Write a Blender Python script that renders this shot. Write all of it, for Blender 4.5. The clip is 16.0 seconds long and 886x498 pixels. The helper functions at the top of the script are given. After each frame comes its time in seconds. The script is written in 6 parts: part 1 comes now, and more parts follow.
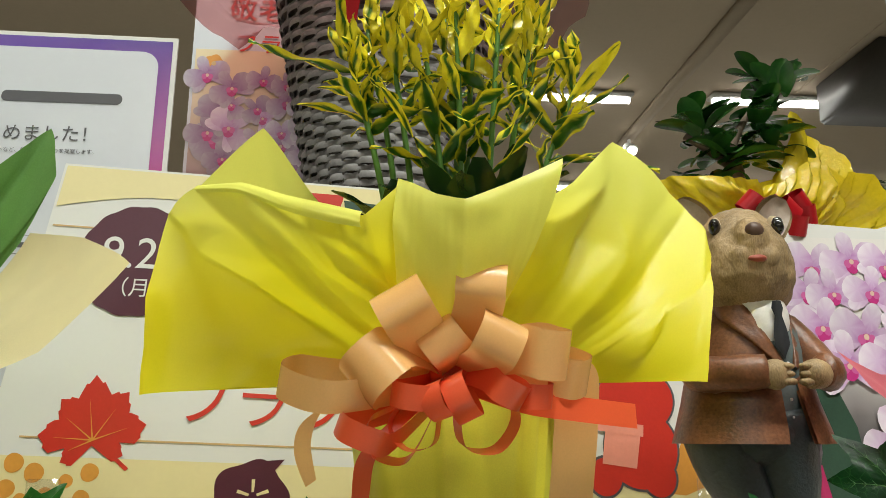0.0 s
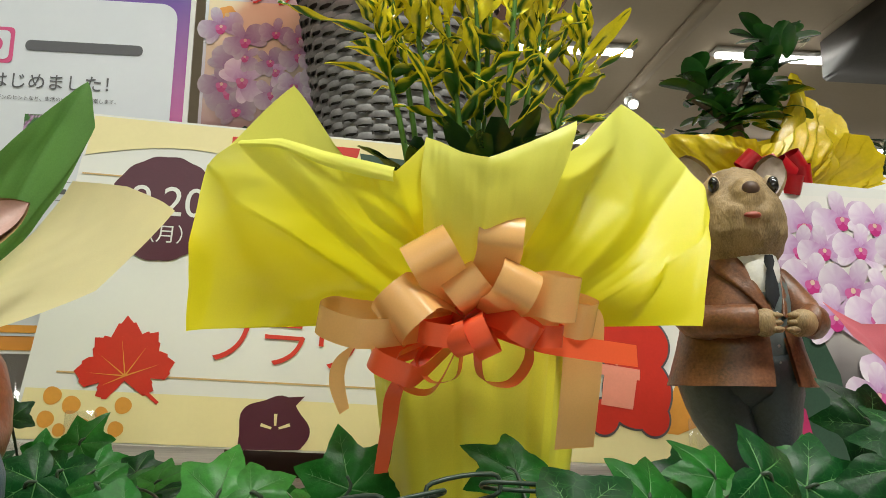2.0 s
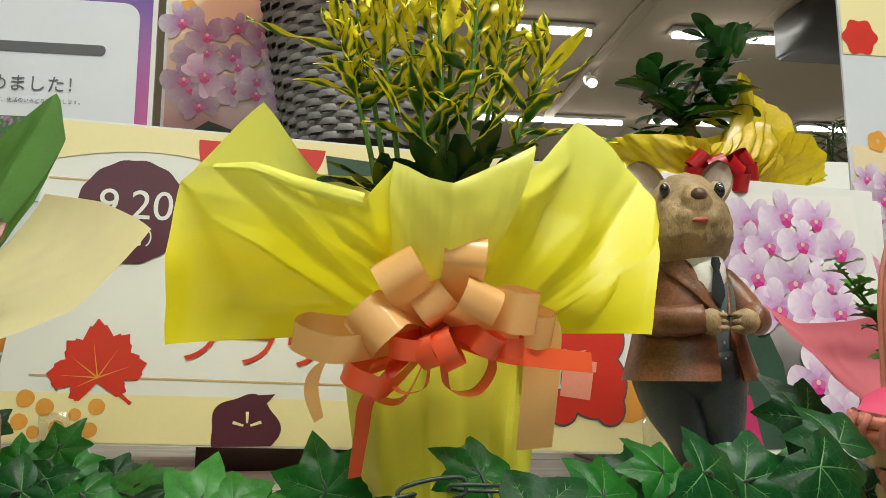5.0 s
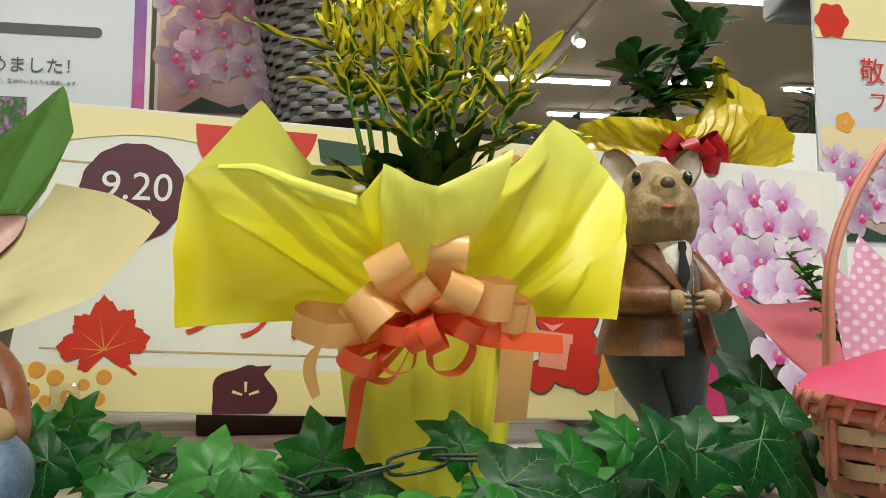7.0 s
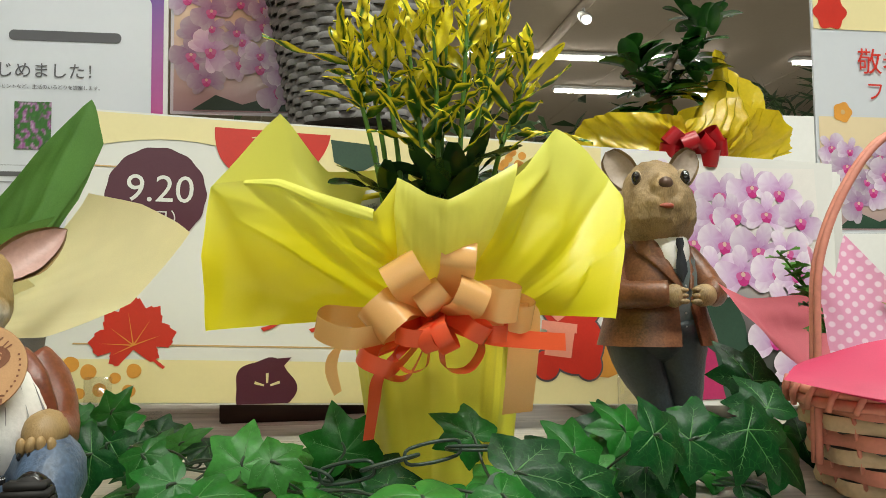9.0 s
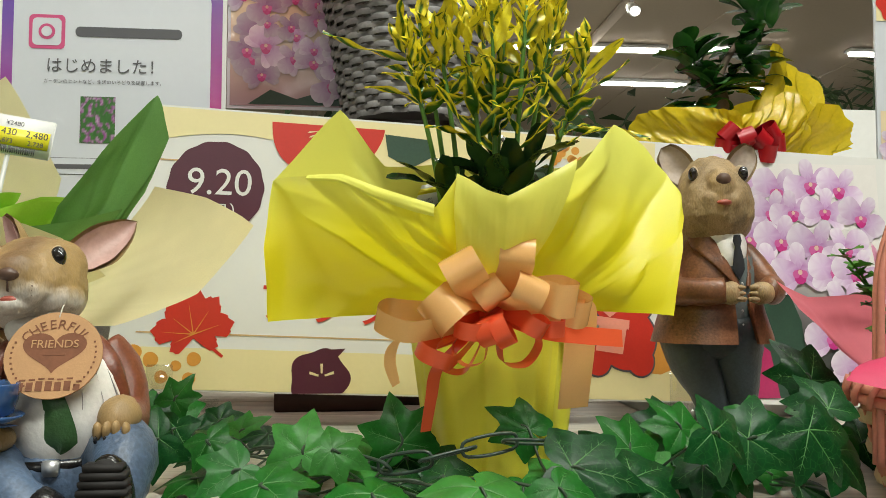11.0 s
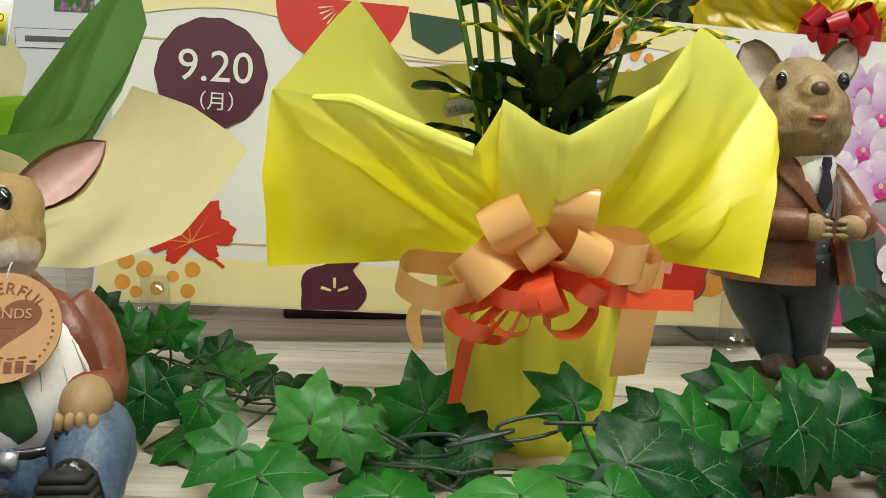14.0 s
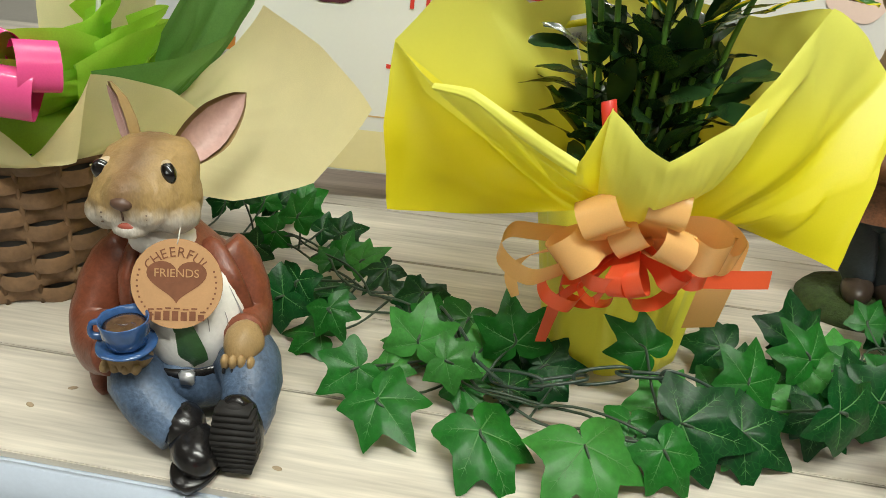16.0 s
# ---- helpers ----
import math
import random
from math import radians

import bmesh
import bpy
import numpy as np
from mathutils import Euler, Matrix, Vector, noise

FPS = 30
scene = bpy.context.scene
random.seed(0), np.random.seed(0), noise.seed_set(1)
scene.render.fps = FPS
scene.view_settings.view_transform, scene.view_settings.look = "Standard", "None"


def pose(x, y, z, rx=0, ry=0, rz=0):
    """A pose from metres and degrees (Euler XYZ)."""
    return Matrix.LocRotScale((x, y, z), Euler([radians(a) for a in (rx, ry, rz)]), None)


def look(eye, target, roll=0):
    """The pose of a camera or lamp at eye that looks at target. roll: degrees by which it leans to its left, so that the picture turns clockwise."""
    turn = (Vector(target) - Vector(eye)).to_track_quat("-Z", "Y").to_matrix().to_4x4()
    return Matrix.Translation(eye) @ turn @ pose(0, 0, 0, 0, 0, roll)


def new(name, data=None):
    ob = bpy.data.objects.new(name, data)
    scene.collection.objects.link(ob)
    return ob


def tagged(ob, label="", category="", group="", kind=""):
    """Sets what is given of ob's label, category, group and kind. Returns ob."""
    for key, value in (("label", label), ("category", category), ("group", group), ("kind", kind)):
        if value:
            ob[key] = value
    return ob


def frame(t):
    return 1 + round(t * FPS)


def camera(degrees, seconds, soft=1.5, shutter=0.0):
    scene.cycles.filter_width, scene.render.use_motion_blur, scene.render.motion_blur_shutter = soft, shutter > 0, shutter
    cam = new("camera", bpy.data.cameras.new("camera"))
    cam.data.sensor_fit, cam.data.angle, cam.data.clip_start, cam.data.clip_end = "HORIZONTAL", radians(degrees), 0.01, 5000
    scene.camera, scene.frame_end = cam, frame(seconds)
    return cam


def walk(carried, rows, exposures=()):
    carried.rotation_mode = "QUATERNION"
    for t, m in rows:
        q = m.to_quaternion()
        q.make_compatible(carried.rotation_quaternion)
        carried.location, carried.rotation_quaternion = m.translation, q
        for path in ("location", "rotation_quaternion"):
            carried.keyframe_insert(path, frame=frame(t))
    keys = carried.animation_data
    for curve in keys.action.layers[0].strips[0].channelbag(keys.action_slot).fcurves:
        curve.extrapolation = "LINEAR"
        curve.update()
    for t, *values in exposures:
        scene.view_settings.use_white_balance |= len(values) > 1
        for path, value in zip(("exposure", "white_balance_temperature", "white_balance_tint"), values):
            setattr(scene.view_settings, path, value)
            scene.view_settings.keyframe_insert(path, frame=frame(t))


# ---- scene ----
cam = camera(59.2, 16.0, soft=0.7)
PATH = [
    (0, (-0.05, -0.386, 0.091), (0.129, 1.55, 0.562), 0.1),
    (0.5, (-0.06, -0.405, 0.086), (0.133, 1.535, 0.534), 0.4),
    (1, (-0.064, -0.411, 0.083), (0.131, 1.536, 0.496), 0.6),
    (1.5, (-0.064, -0.415, 0.083), (0.13, 1.541, 0.454), 0.7),
    (2, (-0.065, -0.417, 0.084), (0.125, 1.543, 0.433), 0.9),
    (2.5, (-0.067, -0.418, 0.086), (0.121, 1.544, 0.425), 1.1),
    (3, (-0.067, -0.418, 0.086), (0.122, 1.547, 0.406), 0.8),
    (3.5, (-0.068, -0.419, 0.086), (0.143, 1.545, 0.395), 0.1),
    (4, (-0.068, -0.425, 0.091), (0.18, 1.537, 0.395), -0.1),
    (6.5, (-0.076, -0.473, 0.11), (0.233, 1.491, 0.329), 0.1),
    (7, (-0.076, -0.484, 0.115), (0.248, 1.481, 0.296), 0.0),
    (7.5, (-0.075, -0.495, 0.12), (0.255, 1.472, 0.271), -0.7),
    (8, (-0.077, -0.503, 0.123), (0.241, 1.468, 0.242), -1.0),
    (8.5, (-0.08, -0.514, 0.129), (0.236, 1.457, 0.25), -0.9),
    (11, (-0.093, -0.522, 0.131), (0.103, 1.466, 0.235), 0.1),
    (11.5, (-0.095, -0.518, 0.131), (0.075, 1.474, 0.188), -0.1),
    (12, (-0.094, -0.515, 0.133), (0.056, 1.479, 0.106), -0.3),
    (12.5, (-0.09, -0.51, 0.137), (0.047, 1.482, 0.026), -0.6),
    (13, (-0.089, -0.503, 0.149), (0.044, 1.486, -0.004), -0.4),
    (13.5, (-0.089, -0.456, 0.158), (0.085, 1.527, -0.031), 0.9),
    (14, (-0.095, -0.43, 0.182), (0.063, 1.544, -0.104), 1.6),
    (14.5, (-0.096, -0.449, 0.233), (0.007, 1.493, -0.235), 2.7),
    (15, (-0.108, -0.454, 0.278), (-0.075, 1.429, -0.396), 3.3),
    (15.5, (-0.106, -0.441, 0.298), (-0.131, 1.37, -0.55), 3.7),
    (16, (-0.102, -0.438, 0.312), (-0.176, 1.329, -0.621), 3.7),
]
walk(cam, [(t, look(eye, target, roll)) for t, eye, target, roll in PATH])


# ---- light ----
world = bpy.data.worlds.new("world")
scene.world = world
world.use_nodes = True
world.node_tree.nodes["Background"].inputs[0].default_value = (1.0, 0.95, 0.88, 1)
world.node_tree.nodes["Background"].inputs[1].default_value = 0.015
CEIL = 2.3
FLOOR = -0.82


def overhead_light(x, y, sx, sy, power):
    data = bpy.data.lights.new("overhead_area_light", "AREA")
    data.shape, data.size, data.size_y = "RECTANGLE", sx, sy
    data.energy, data.color = power, (0.96, 0.985, 0.895)
    ob = new("overhead_area_light", data)
    ob.matrix_world = pose(x, y, CEIL - 0.05)
    return ob


# area lights added in place of strip lamps over aisle and display; last two for poster glare
for lx, ly, width, p in ((0.15, -1.1, 1.3, 57), (1.3, -1.3, 1.3, 31), (-2.2, -0.6, 1.3, 11), (0.3, 0.15, 1.3, 18), (2.0, 5.2, 1.3, 90), (-2.5, 5.2, 1.3, 60), (-1.3, -4.1, 2.6, 36), (-2.0, -6.0, 2.6, 36)):
    overhead_light(lx, ly, width, 0.25, p)

# ---- materials ----


def ramp(nt, fac, stops):
    n = nt.nodes.new("ShaderNodeValToRGB")
    el = n.color_ramp.elements
    while len(el) < len(stops):
        el.new(0.5)
    for e, (p, c) in zip(el, stops):
        e.position, e.color = p, (*c, 1)
    nt.links.new(fac, n.inputs[0])
    return n.outputs[0]


def shade(c, k):
    return tuple(min(1, max(0, v * k)) for v in c)


def material(name, color, rough=0.6, vary=0.15, scale=40, fine=400, bump=0.1, metal=0.0, coat=0.0,
             translucent=0.0, attribute="", stretch=(1, 1, 1), spec=0.5, sheen=0.0, dist=0.002, island=0.0):
    """A surface with two scales of colour variation and fine relief, in metres."""
    m = bpy.data.materials.new(name)
    m.use_nodes = True
    nt = m.node_tree
    b = nt.nodes["Principled BSDF"]
    tc = nt.nodes.new("ShaderNodeTexCoord")
    mp = nt.nodes.new("ShaderNodeMapping")
    mp.inputs["Scale"].default_value = stretch
    nt.links.new(tc.outputs["Object"], mp.inputs[0])
    n1, n2 = nt.nodes.new("ShaderNodeTexNoise"), nt.nodes.new("ShaderNodeTexNoise")
    for n, s in ((n1, scale), (n2, fine)):
        n.inputs["Scale"].default_value, n.inputs["Detail"].default_value = s, 4
        nt.links.new(mp.outputs[0], n.inputs["Vector"])
    add = nt.nodes.new("ShaderNodeMath")
    add.operation = "MULTIPLY_ADD"
    nt.links.new(n2.outputs[0], add.inputs[0])
    add.inputs[1].default_value = 0.4
    half = nt.nodes.new("ShaderNodeMath")
    half.operation = "MULTIPLY"
    half.inputs[1].default_value = 0.6
    nt.links.new(n1.outputs[0], half.inputs[0])
    nt.links.new(half.outputs[0], add.inputs[2])
    val = ramp(nt, add.outputs[0], [(0.3, shade((1, 1, 1), 1 - vary)), (0.7, (1, 1, 1))])
    mix = nt.nodes.new("ShaderNodeMix")
    mix.data_type, mix.blend_type = "RGBA", "MULTIPLY"
    mix.inputs[0].default_value = 1
    if attribute:
        at = nt.nodes.new("ShaderNodeAttribute")
        at.attribute_name = attribute
        nt.links.new(at.outputs["Color"], mix.inputs[6])
    else:
        mix.inputs[6].default_value = (*shade(color, 1 + vary * 0.5), 1)
    nt.links.new(val, mix.inputs[7])
    col = mix.outputs[2]
    if island:
        oi = nt.nodes.new("ShaderNodeObjectInfo")
        hv = nt.nodes.new("ShaderNodeHueSaturation")
        mr = nt.nodes.new("ShaderNodeMapRange")
        mr.inputs[3].default_value, mr.inputs[4].default_value = 1 - island, 1 + island
        nt.links.new(oi.outputs["Random"], mr.inputs[0])
        nt.links.new(mr.outputs[0], hv.inputs["Value"])
        nt.links.new(col, hv.inputs["Color"])
        col = hv.outputs[0]
    nt.links.new(col, b.inputs["Base Color"])
    b.inputs["Roughness"].default_value, b.inputs["Metallic"].default_value = rough, metal
    b.inputs["Coat Weight"].default_value, b.inputs["Coat Roughness"].default_value = coat, 0.03 if coat == 1 else 0.08
    b.inputs["Specular IOR Level"].default_value = spec
    b.inputs["Sheen Weight"].default_value = sheen
    if bump:
        bp = nt.nodes.new("ShaderNodeBump")
        bp.inputs["Strength"].default_value, bp.inputs["Distance"].default_value = bump, dist
        nt.links.new(add.outputs[0], bp.inputs["Height"])
        if coat < 1:
            nt.links.new(bp.outputs[0], b.inputs["Normal"])
        if coat:
            nt.links.new(bp.outputs[0], b.inputs["Coat Normal"])
    if translucent:
        out = nt.nodes["Material Output"]
        tr, ms = nt.nodes.new("ShaderNodeBsdfTranslucent"), nt.nodes.new("ShaderNodeMixShader")
        nt.links.new(col, tr.inputs[0])
        ms.inputs[0].default_value = translucent
        nt.links.new(b.outputs[0], ms.inputs[1])
        nt.links.new(tr.outputs[0], ms.inputs[2])
        nt.links.new(ms.outputs[0], out.inputs[0])
    return m


def glow(name, color, strength):
    m = bpy.data.materials.new(name)
    m.use_nodes = True
    b = m.node_tree.nodes["Principled BSDF"]
    b.inputs["Base Color"].default_value = (*color, 1)
    b.inputs["Emission Color"].default_value = (*color, 1)
    b.inputs["Emission Strength"].default_value = strength
    return m


def clear(name, tint=(1, 1, 1), rough=0.05, mixin=0.2):
    """Thin clear plastic: mostly see-through with a glossy face."""
    m = bpy.data.materials.new(name)
    m.use_nodes = True
    nt = m.node_tree
    out = nt.nodes["Material Output"]
    g, t, ms = nt.nodes.new("ShaderNodeBsdfGlossy"), nt.nodes.new("ShaderNodeBsdfTransparent"), nt.nodes.new("ShaderNodeMixShader")
    g.inputs["Roughness"].default_value = rough
    t.inputs[0].default_value = (*tint, 1)
    ms.inputs[0].default_value = mixin
    nt.links.new(t.outputs[0], ms.inputs[1])
    nt.links.new(g.outputs[0], ms.inputs[2])
    nt.links.new(ms.outputs[0], out.inputs[0])
    return m


M_PLANK = material("pale_wood", (0.58, 0.53, 0.45), 0.5, 0.5, 9, 60, 0.15, stretch=(0.35, 6, 6), dist=0.001, island=0.07)
M_EDGE = material("blue_grey_edge", (0.50, 0.56, 0.66), 0.5, 0.1)
M_CEIL = material("ceiling_paint", (0.45, 0.375, 0.28), 0.9, 0.08, 2, 30, 0.02)
M_WALL = material("shop_wall", (0.45, 0.42, 0.38), 0.8, 0.12, 2, 30, 0.02)
M_FLOOR = material("shop_floor", (0.42, 0.40, 0.36), 0.4, 0.15, 3, 40, 0.02)
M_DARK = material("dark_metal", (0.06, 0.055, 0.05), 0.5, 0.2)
M_PAPER = material("white_board", (0.74, 0.735, 0.71), 0.35, 0.03, 20, 300, 0.02, spec=0.4)
M_CREAM = material("cream_print", (0.80, 0.70, 0.38), 0.35, 0.05, 20, 300, 0.02)
M_MAROON = material("maroon_print", (0.085, 0.018, 0.035), 0.35, 0.12, 60)
M_RED = material("red_print", (0.58, 0.035, 0.022), 0.35, 0.12, 60)
M_ORANGE = material("orange_print", (0.72, 0.33, 0.06), 0.35, 0.12, 60)
M_KNOT = material("wood_knot", (0.36, 0.27, 0.17), 0.6, 0.3, 200)
M_LINE = material("tan_line_print", (0.62, 0.42, 0.2), 0.4, 0.1)
M_PINKP = material("salmon_print", (0.80, 0.30, 0.22), 0.35, 0.1)
M_GREYTXT = material("grey_print", (0.10, 0.10, 0.11), 0.4, 0.1)
M_DKGREENP = material("dark_green_print", (0.03, 0.07, 0.045), 0.4, 0.3, 30)
M_PRINT = material("photo_print", (1, 1, 1), 0.3, 0.06, 120, 900, 0.02, attribute="Col")
M_LAM = material("laminated_print", (1, 1, 1), 0.4, 0.03, 25, 160, 0.35, attribute="Col", coat=1.0, dist=0.006)
M_BROWNW = material("dark_brown_wood", (0.045, 0.018, 0.010), 0.45, 0.3, 30, 200, 0.1, stretch=(0.3, 3, 3))
M_ACRYL = clear("clear_acrylic", (0.96, 0.96, 0.95), 0.06, 0.1)

# ---- mesh helpers ----


def part(name, bm, mat, parent, label="", smooth=True):
    me = bpy.data.meshes.new(name)
    bm.to_mesh(me)
    bm.free()
    for m in (mat if isinstance(mat, (list, tuple)) else [mat]):
        me.materials.append(m)
    if smooth:
        me.polygons.foreach_set("use_smooth", [True] * len(me.polygons))
    ob = new(name, me)
    if parent:
        ob.parent = parent
    if label:
        ob["label"] = label
    return ob


def thing(name, label, category, at=(0, 0, 0), group="", kind=""):
    e = new(name)
    e.location = at
    e.empty_display_size = 0.02
    return tagged(e, label, category, group, kind)


def solo(name, bm, mat, label, category, group="", kind="", smooth=True):
    return tagged(part(name, bm, mat, None, "", smooth), label, category, group, kind)


def box(bm, x0, x1, y0, y1, z0, z1, bevel=0.0, mi=0):
    r = bmesh.ops.create_cube(bm, size=1)
    for v in r["verts"]:
        v.co = ((x0 + x1) / 2 + v.co.x * (x1 - x0), (y0 + y1) / 2 + v.co.y * (y1 - y0), (z0 + z1) / 2 + v.co.z * (z1 - z0))
    fs = {f for v in r["verts"] for f in v.link_faces}
    for f in fs:
        f.material_index = mi
    if bevel:
        es = list({e for f in fs for e in f.edges})
        bmesh.ops.bevel(bm, geom=es, offset=bevel, segments=2, affect="EDGES", material=mi)


def poly(bm, pts, mi=0):
    f = bm.faces.new([bm.verts.new(p) for p in pts])
    f.material_index = mi
    return f


def grid(bm, rows, close=False, mi=0):
    """Quads over rows of points, all rows of one length."""
    vs = [[bm.verts.new(p) for p in r] for r in rows]
    n = len(vs[0])
    for a, b in zip(vs, vs[1:]):
        for i in range(n if close else n - 1):
            j = (i + 1) % n
            f = bm.faces.new((a[i], a[j], b[j], b[i]))
            f.material_index = mi
    return vs


def tube(bm, pts, radii, n=8, mi=0, cap=True, flat=1.0):
    """A round sweep along pts with a radius at each point."""
    pts = [Vector(p) for p in pts]
    rows, up = [], None
    for i, p in enumerate(pts):
        d = (pts[min(i + 1, len(pts) - 1)] - pts[max(i - 1, 0)]).normalized()
        if up is None:
            up = d.orthogonal().normalized()
        up = (up - d * up.dot(d)).normalized()
        side = d.cross(up)
        r = radii[i] if isinstance(radii, (list, tuple)) else radii
        rows.append([p + up * math.cos(2 * math.pi * k / n) * r + side * math.sin(2 * math.pi * k / n) * r * flat for k in range(n)])
    vs = grid(bm, rows, True, mi)
    if cap:
        for ring in (vs[0][::-1], vs[-1]):
            bm.faces.new(ring).material_index = mi
    return vs


def ell(bm, c, r, rot=(0, 0, 0), mi=0, u=20, v=12):
    m = Matrix.Translation(c) @ Euler([radians(a) for a in rot]).to_matrix().to_4x4() @ Matrix.Diagonal((*r, 1))
    res = bmesh.ops.create_uvsphere(bm, u_segments=u, v_segments=v, radius=1, matrix=m)
    for f in {f for w in res["verts"] for f in w.link_faces}:
        f.material_index = mi


def fused(bm, build, voxel, mi, rounds=5):
    """Joins overlapping solids into one smooth skin and adds it to bm."""
    tmp = bmesh.new()
    build(tmp)
    me = bpy.data.meshes.new("skin")
    tmp.to_mesh(me)
    tmp.free()
    ob = new("skin", me)
    rm = ob.modifiers.new("remesh", "REMESH")
    rm.mode, rm.voxel_size = "VOXEL", voxel
    sm = ob.modifiers.new("smooth", "SMOOTH")
    sm.factor, sm.iterations = 0.5, rounds
    done = bpy.data.meshes.new_from_object(ob.evaluated_get(bpy.context.evaluated_depsgraph_get()))
    bpy.data.objects.remove(ob)
    base = [bm.verts.new(v.co) for v in done.vertices]
    for q in done.polygons:
        f = bm.faces.new([base[i] for i in q.vertices])
        f.material_index = mi(q.center) if callable(mi) else mi
    bpy.data.meshes.remove(done)


def smooth_path(pts, per=8, closed=False):
    """A Catmull-Rom curve through pts."""
    P = [Vector(p) for p in pts]
    n, out = len(P), []
    for i in range(n if closed else n - 1):
        if closed:
            a, b, c, d = P[i - 1], P[i], P[(i + 1) % n], P[(i + 2) % n]
        else:
            a, b, c, d = P[max(i - 1, 0)], P[i], P[i + 1], P[min(i + 2, n - 1)]
        for k in range(per):
            t = k / per
            out.append(0.5 * (2 * b + (c - a) * t + (2 * a - 5 * b + 4 * c - d) * t * t + (3 * b - a - 3 * c + d) * t ** 3))
    if not closed:
        out.append(P[-1])
    return out


def paint(me_or_bm, fn, name="Col"):
    """A colour for each vertex from fn(co)."""
    lay = me_or_bm.verts.layers.float_color.new(name)
    for v in me_or_bm.verts:
        v[lay] = (*fn(v.co), 1)


def lettering(text, size, mat, name, parent, m, spacing=1.0):
    cu = bpy.data.curves.new(name, "FONT")
    cu.body, cu.size, cu.align_x, cu.align_y = text, size, "CENTER", "CENTER"
    cu.space_character, cu.extrude, cu.resolution_u = spacing, 0.00005, 4
    tmp = new(name, cu)
    dg = bpy.context.evaluated_depsgraph_get()
    me = bpy.data.meshes.new_from_object(tmp.evaluated_get(dg))
    bpy.data.objects.remove(tmp)
    me.materials.clear()
    me.materials.append(mat)
    ob = new(name, me)
    ob.parent = parent
    ob.matrix_local = m
    return ob


# ---- the shop round the display ----
bm = bmesh.new()
box(bm, -9, 9, -8, 12, FLOOR - 0.1, FLOOR)
solo("floor", bm, M_FLOOR, "grey shop floor", "floor", kind="structure", smooth=False)
bm = bmesh.new()
box(bm, -9, 9, -8, 12, CEIL, CEIL + 0.1)
for gx in np.arange(-8.1, 9, 1.8):
    box(bm, gx - 0.012, gx + 0.012, -8, 12, CEIL - 0.006, CEIL + 0.002)
solo("ceiling", bm, M_CEIL, "warm grey suspended ceiling with panel joints", "ceiling", kind="structure", smooth=False)
for nm, b in (("wall_north", (-9.2, 9.2, 12, 12.2)), ("wall_south", (-9.2, 9.2, -8.2, -8)), ("wall_east", (9, 9.2, -8, 12)), ("wall_west", (-9.2, -9, -8, 12))):
    bm = bmesh.new()
    box(bm, *b, FLOOR, CEIL)
    solo(nm, bm, M_WALL, "plain painted shop wall", "wall", kind="structure", smooth=False)

M_TUBE = glow("lamp_tube", (1.0, 0.97, 0.9), 14)
LAMP_GROUP = "strip lamps on the ceiling"
for x0, x1, y in ((0.84, 1.63, 4.25), (2.14, 2.98, 4.2), (1.16, 2.56, 6.1), (2.75, 3.54, 6.0), (2.28, 3.22, 7.2), (3.5, 4.6, 7.2), (4.2, 5.3, 6.0), (-0.9, 0.3, 6.1)):
    lamp = thing("strip_lamp", "lit white fluorescent strip lamp on the ceiling", "lamp", ((x0 + x1) / 2, y, CEIL), LAMP_GROUP)
    w = (x1 - x0) / 2
    bm = bmesh.new()
    box(bm, -w, w, -0.06, 0.06, -0.03, 0, 0.008)
    part("housing", bm, M_PAPER, lamp)
    bm = bmesh.new()
    tube(bm, [(-w + 0.02, 0, -0.045), (w - 0.02, 0, -0.045)], 0.022, 10)
    part("tube", bm, M_TUBE, lamp)

spot = thing("spotlight", "small white lit track spotlight hanging from the ceiling", "lamp", (1.84, 4.95, CEIL))
bm = bmesh.new()
tube(bm, [(0, 0, 0), (0, 0, -0.1)], 0.012, 10)
part("stem", bm, M_PAPER, spot)
bm = bmesh.new()
tube(bm, [(0, 0.06, -0.06), (0, 0.0, -0.1), (0, -0.06, -0.14)], [0.025, 0.04, 0.045], 14)
part("head", bm, M_PAPER, spot)
bm = bmesh.new()
ell(bm, (0, -0.062, -0.142), (0.036, 0.02, 0.036))
part("bulb", bm, M_TUBE, spot)
bm = bmesh.new()
box(bm, 1.80, 1.88, 2.6, 6.5, CEIL - 0.035, CEIL - 0.004)
solo("lamp_track", bm, M_CEIL, "slim ceiling track that carries the spotlight", "track")

# dark beam on the right of the ceiling
bm = bmesh.new()
box(bm, 2.75, 4.6, 3.35, 4.0, CEIL - 0.28, CEIL, 0.02)
box(bm, 2.95, 3.0, 3.32, 3.36, CEIL - 0.2, CEIL - 0.02)
solo("ceiling_beam", bm, M_DARK, "dark boxed beam under the shop ceiling", "beam")

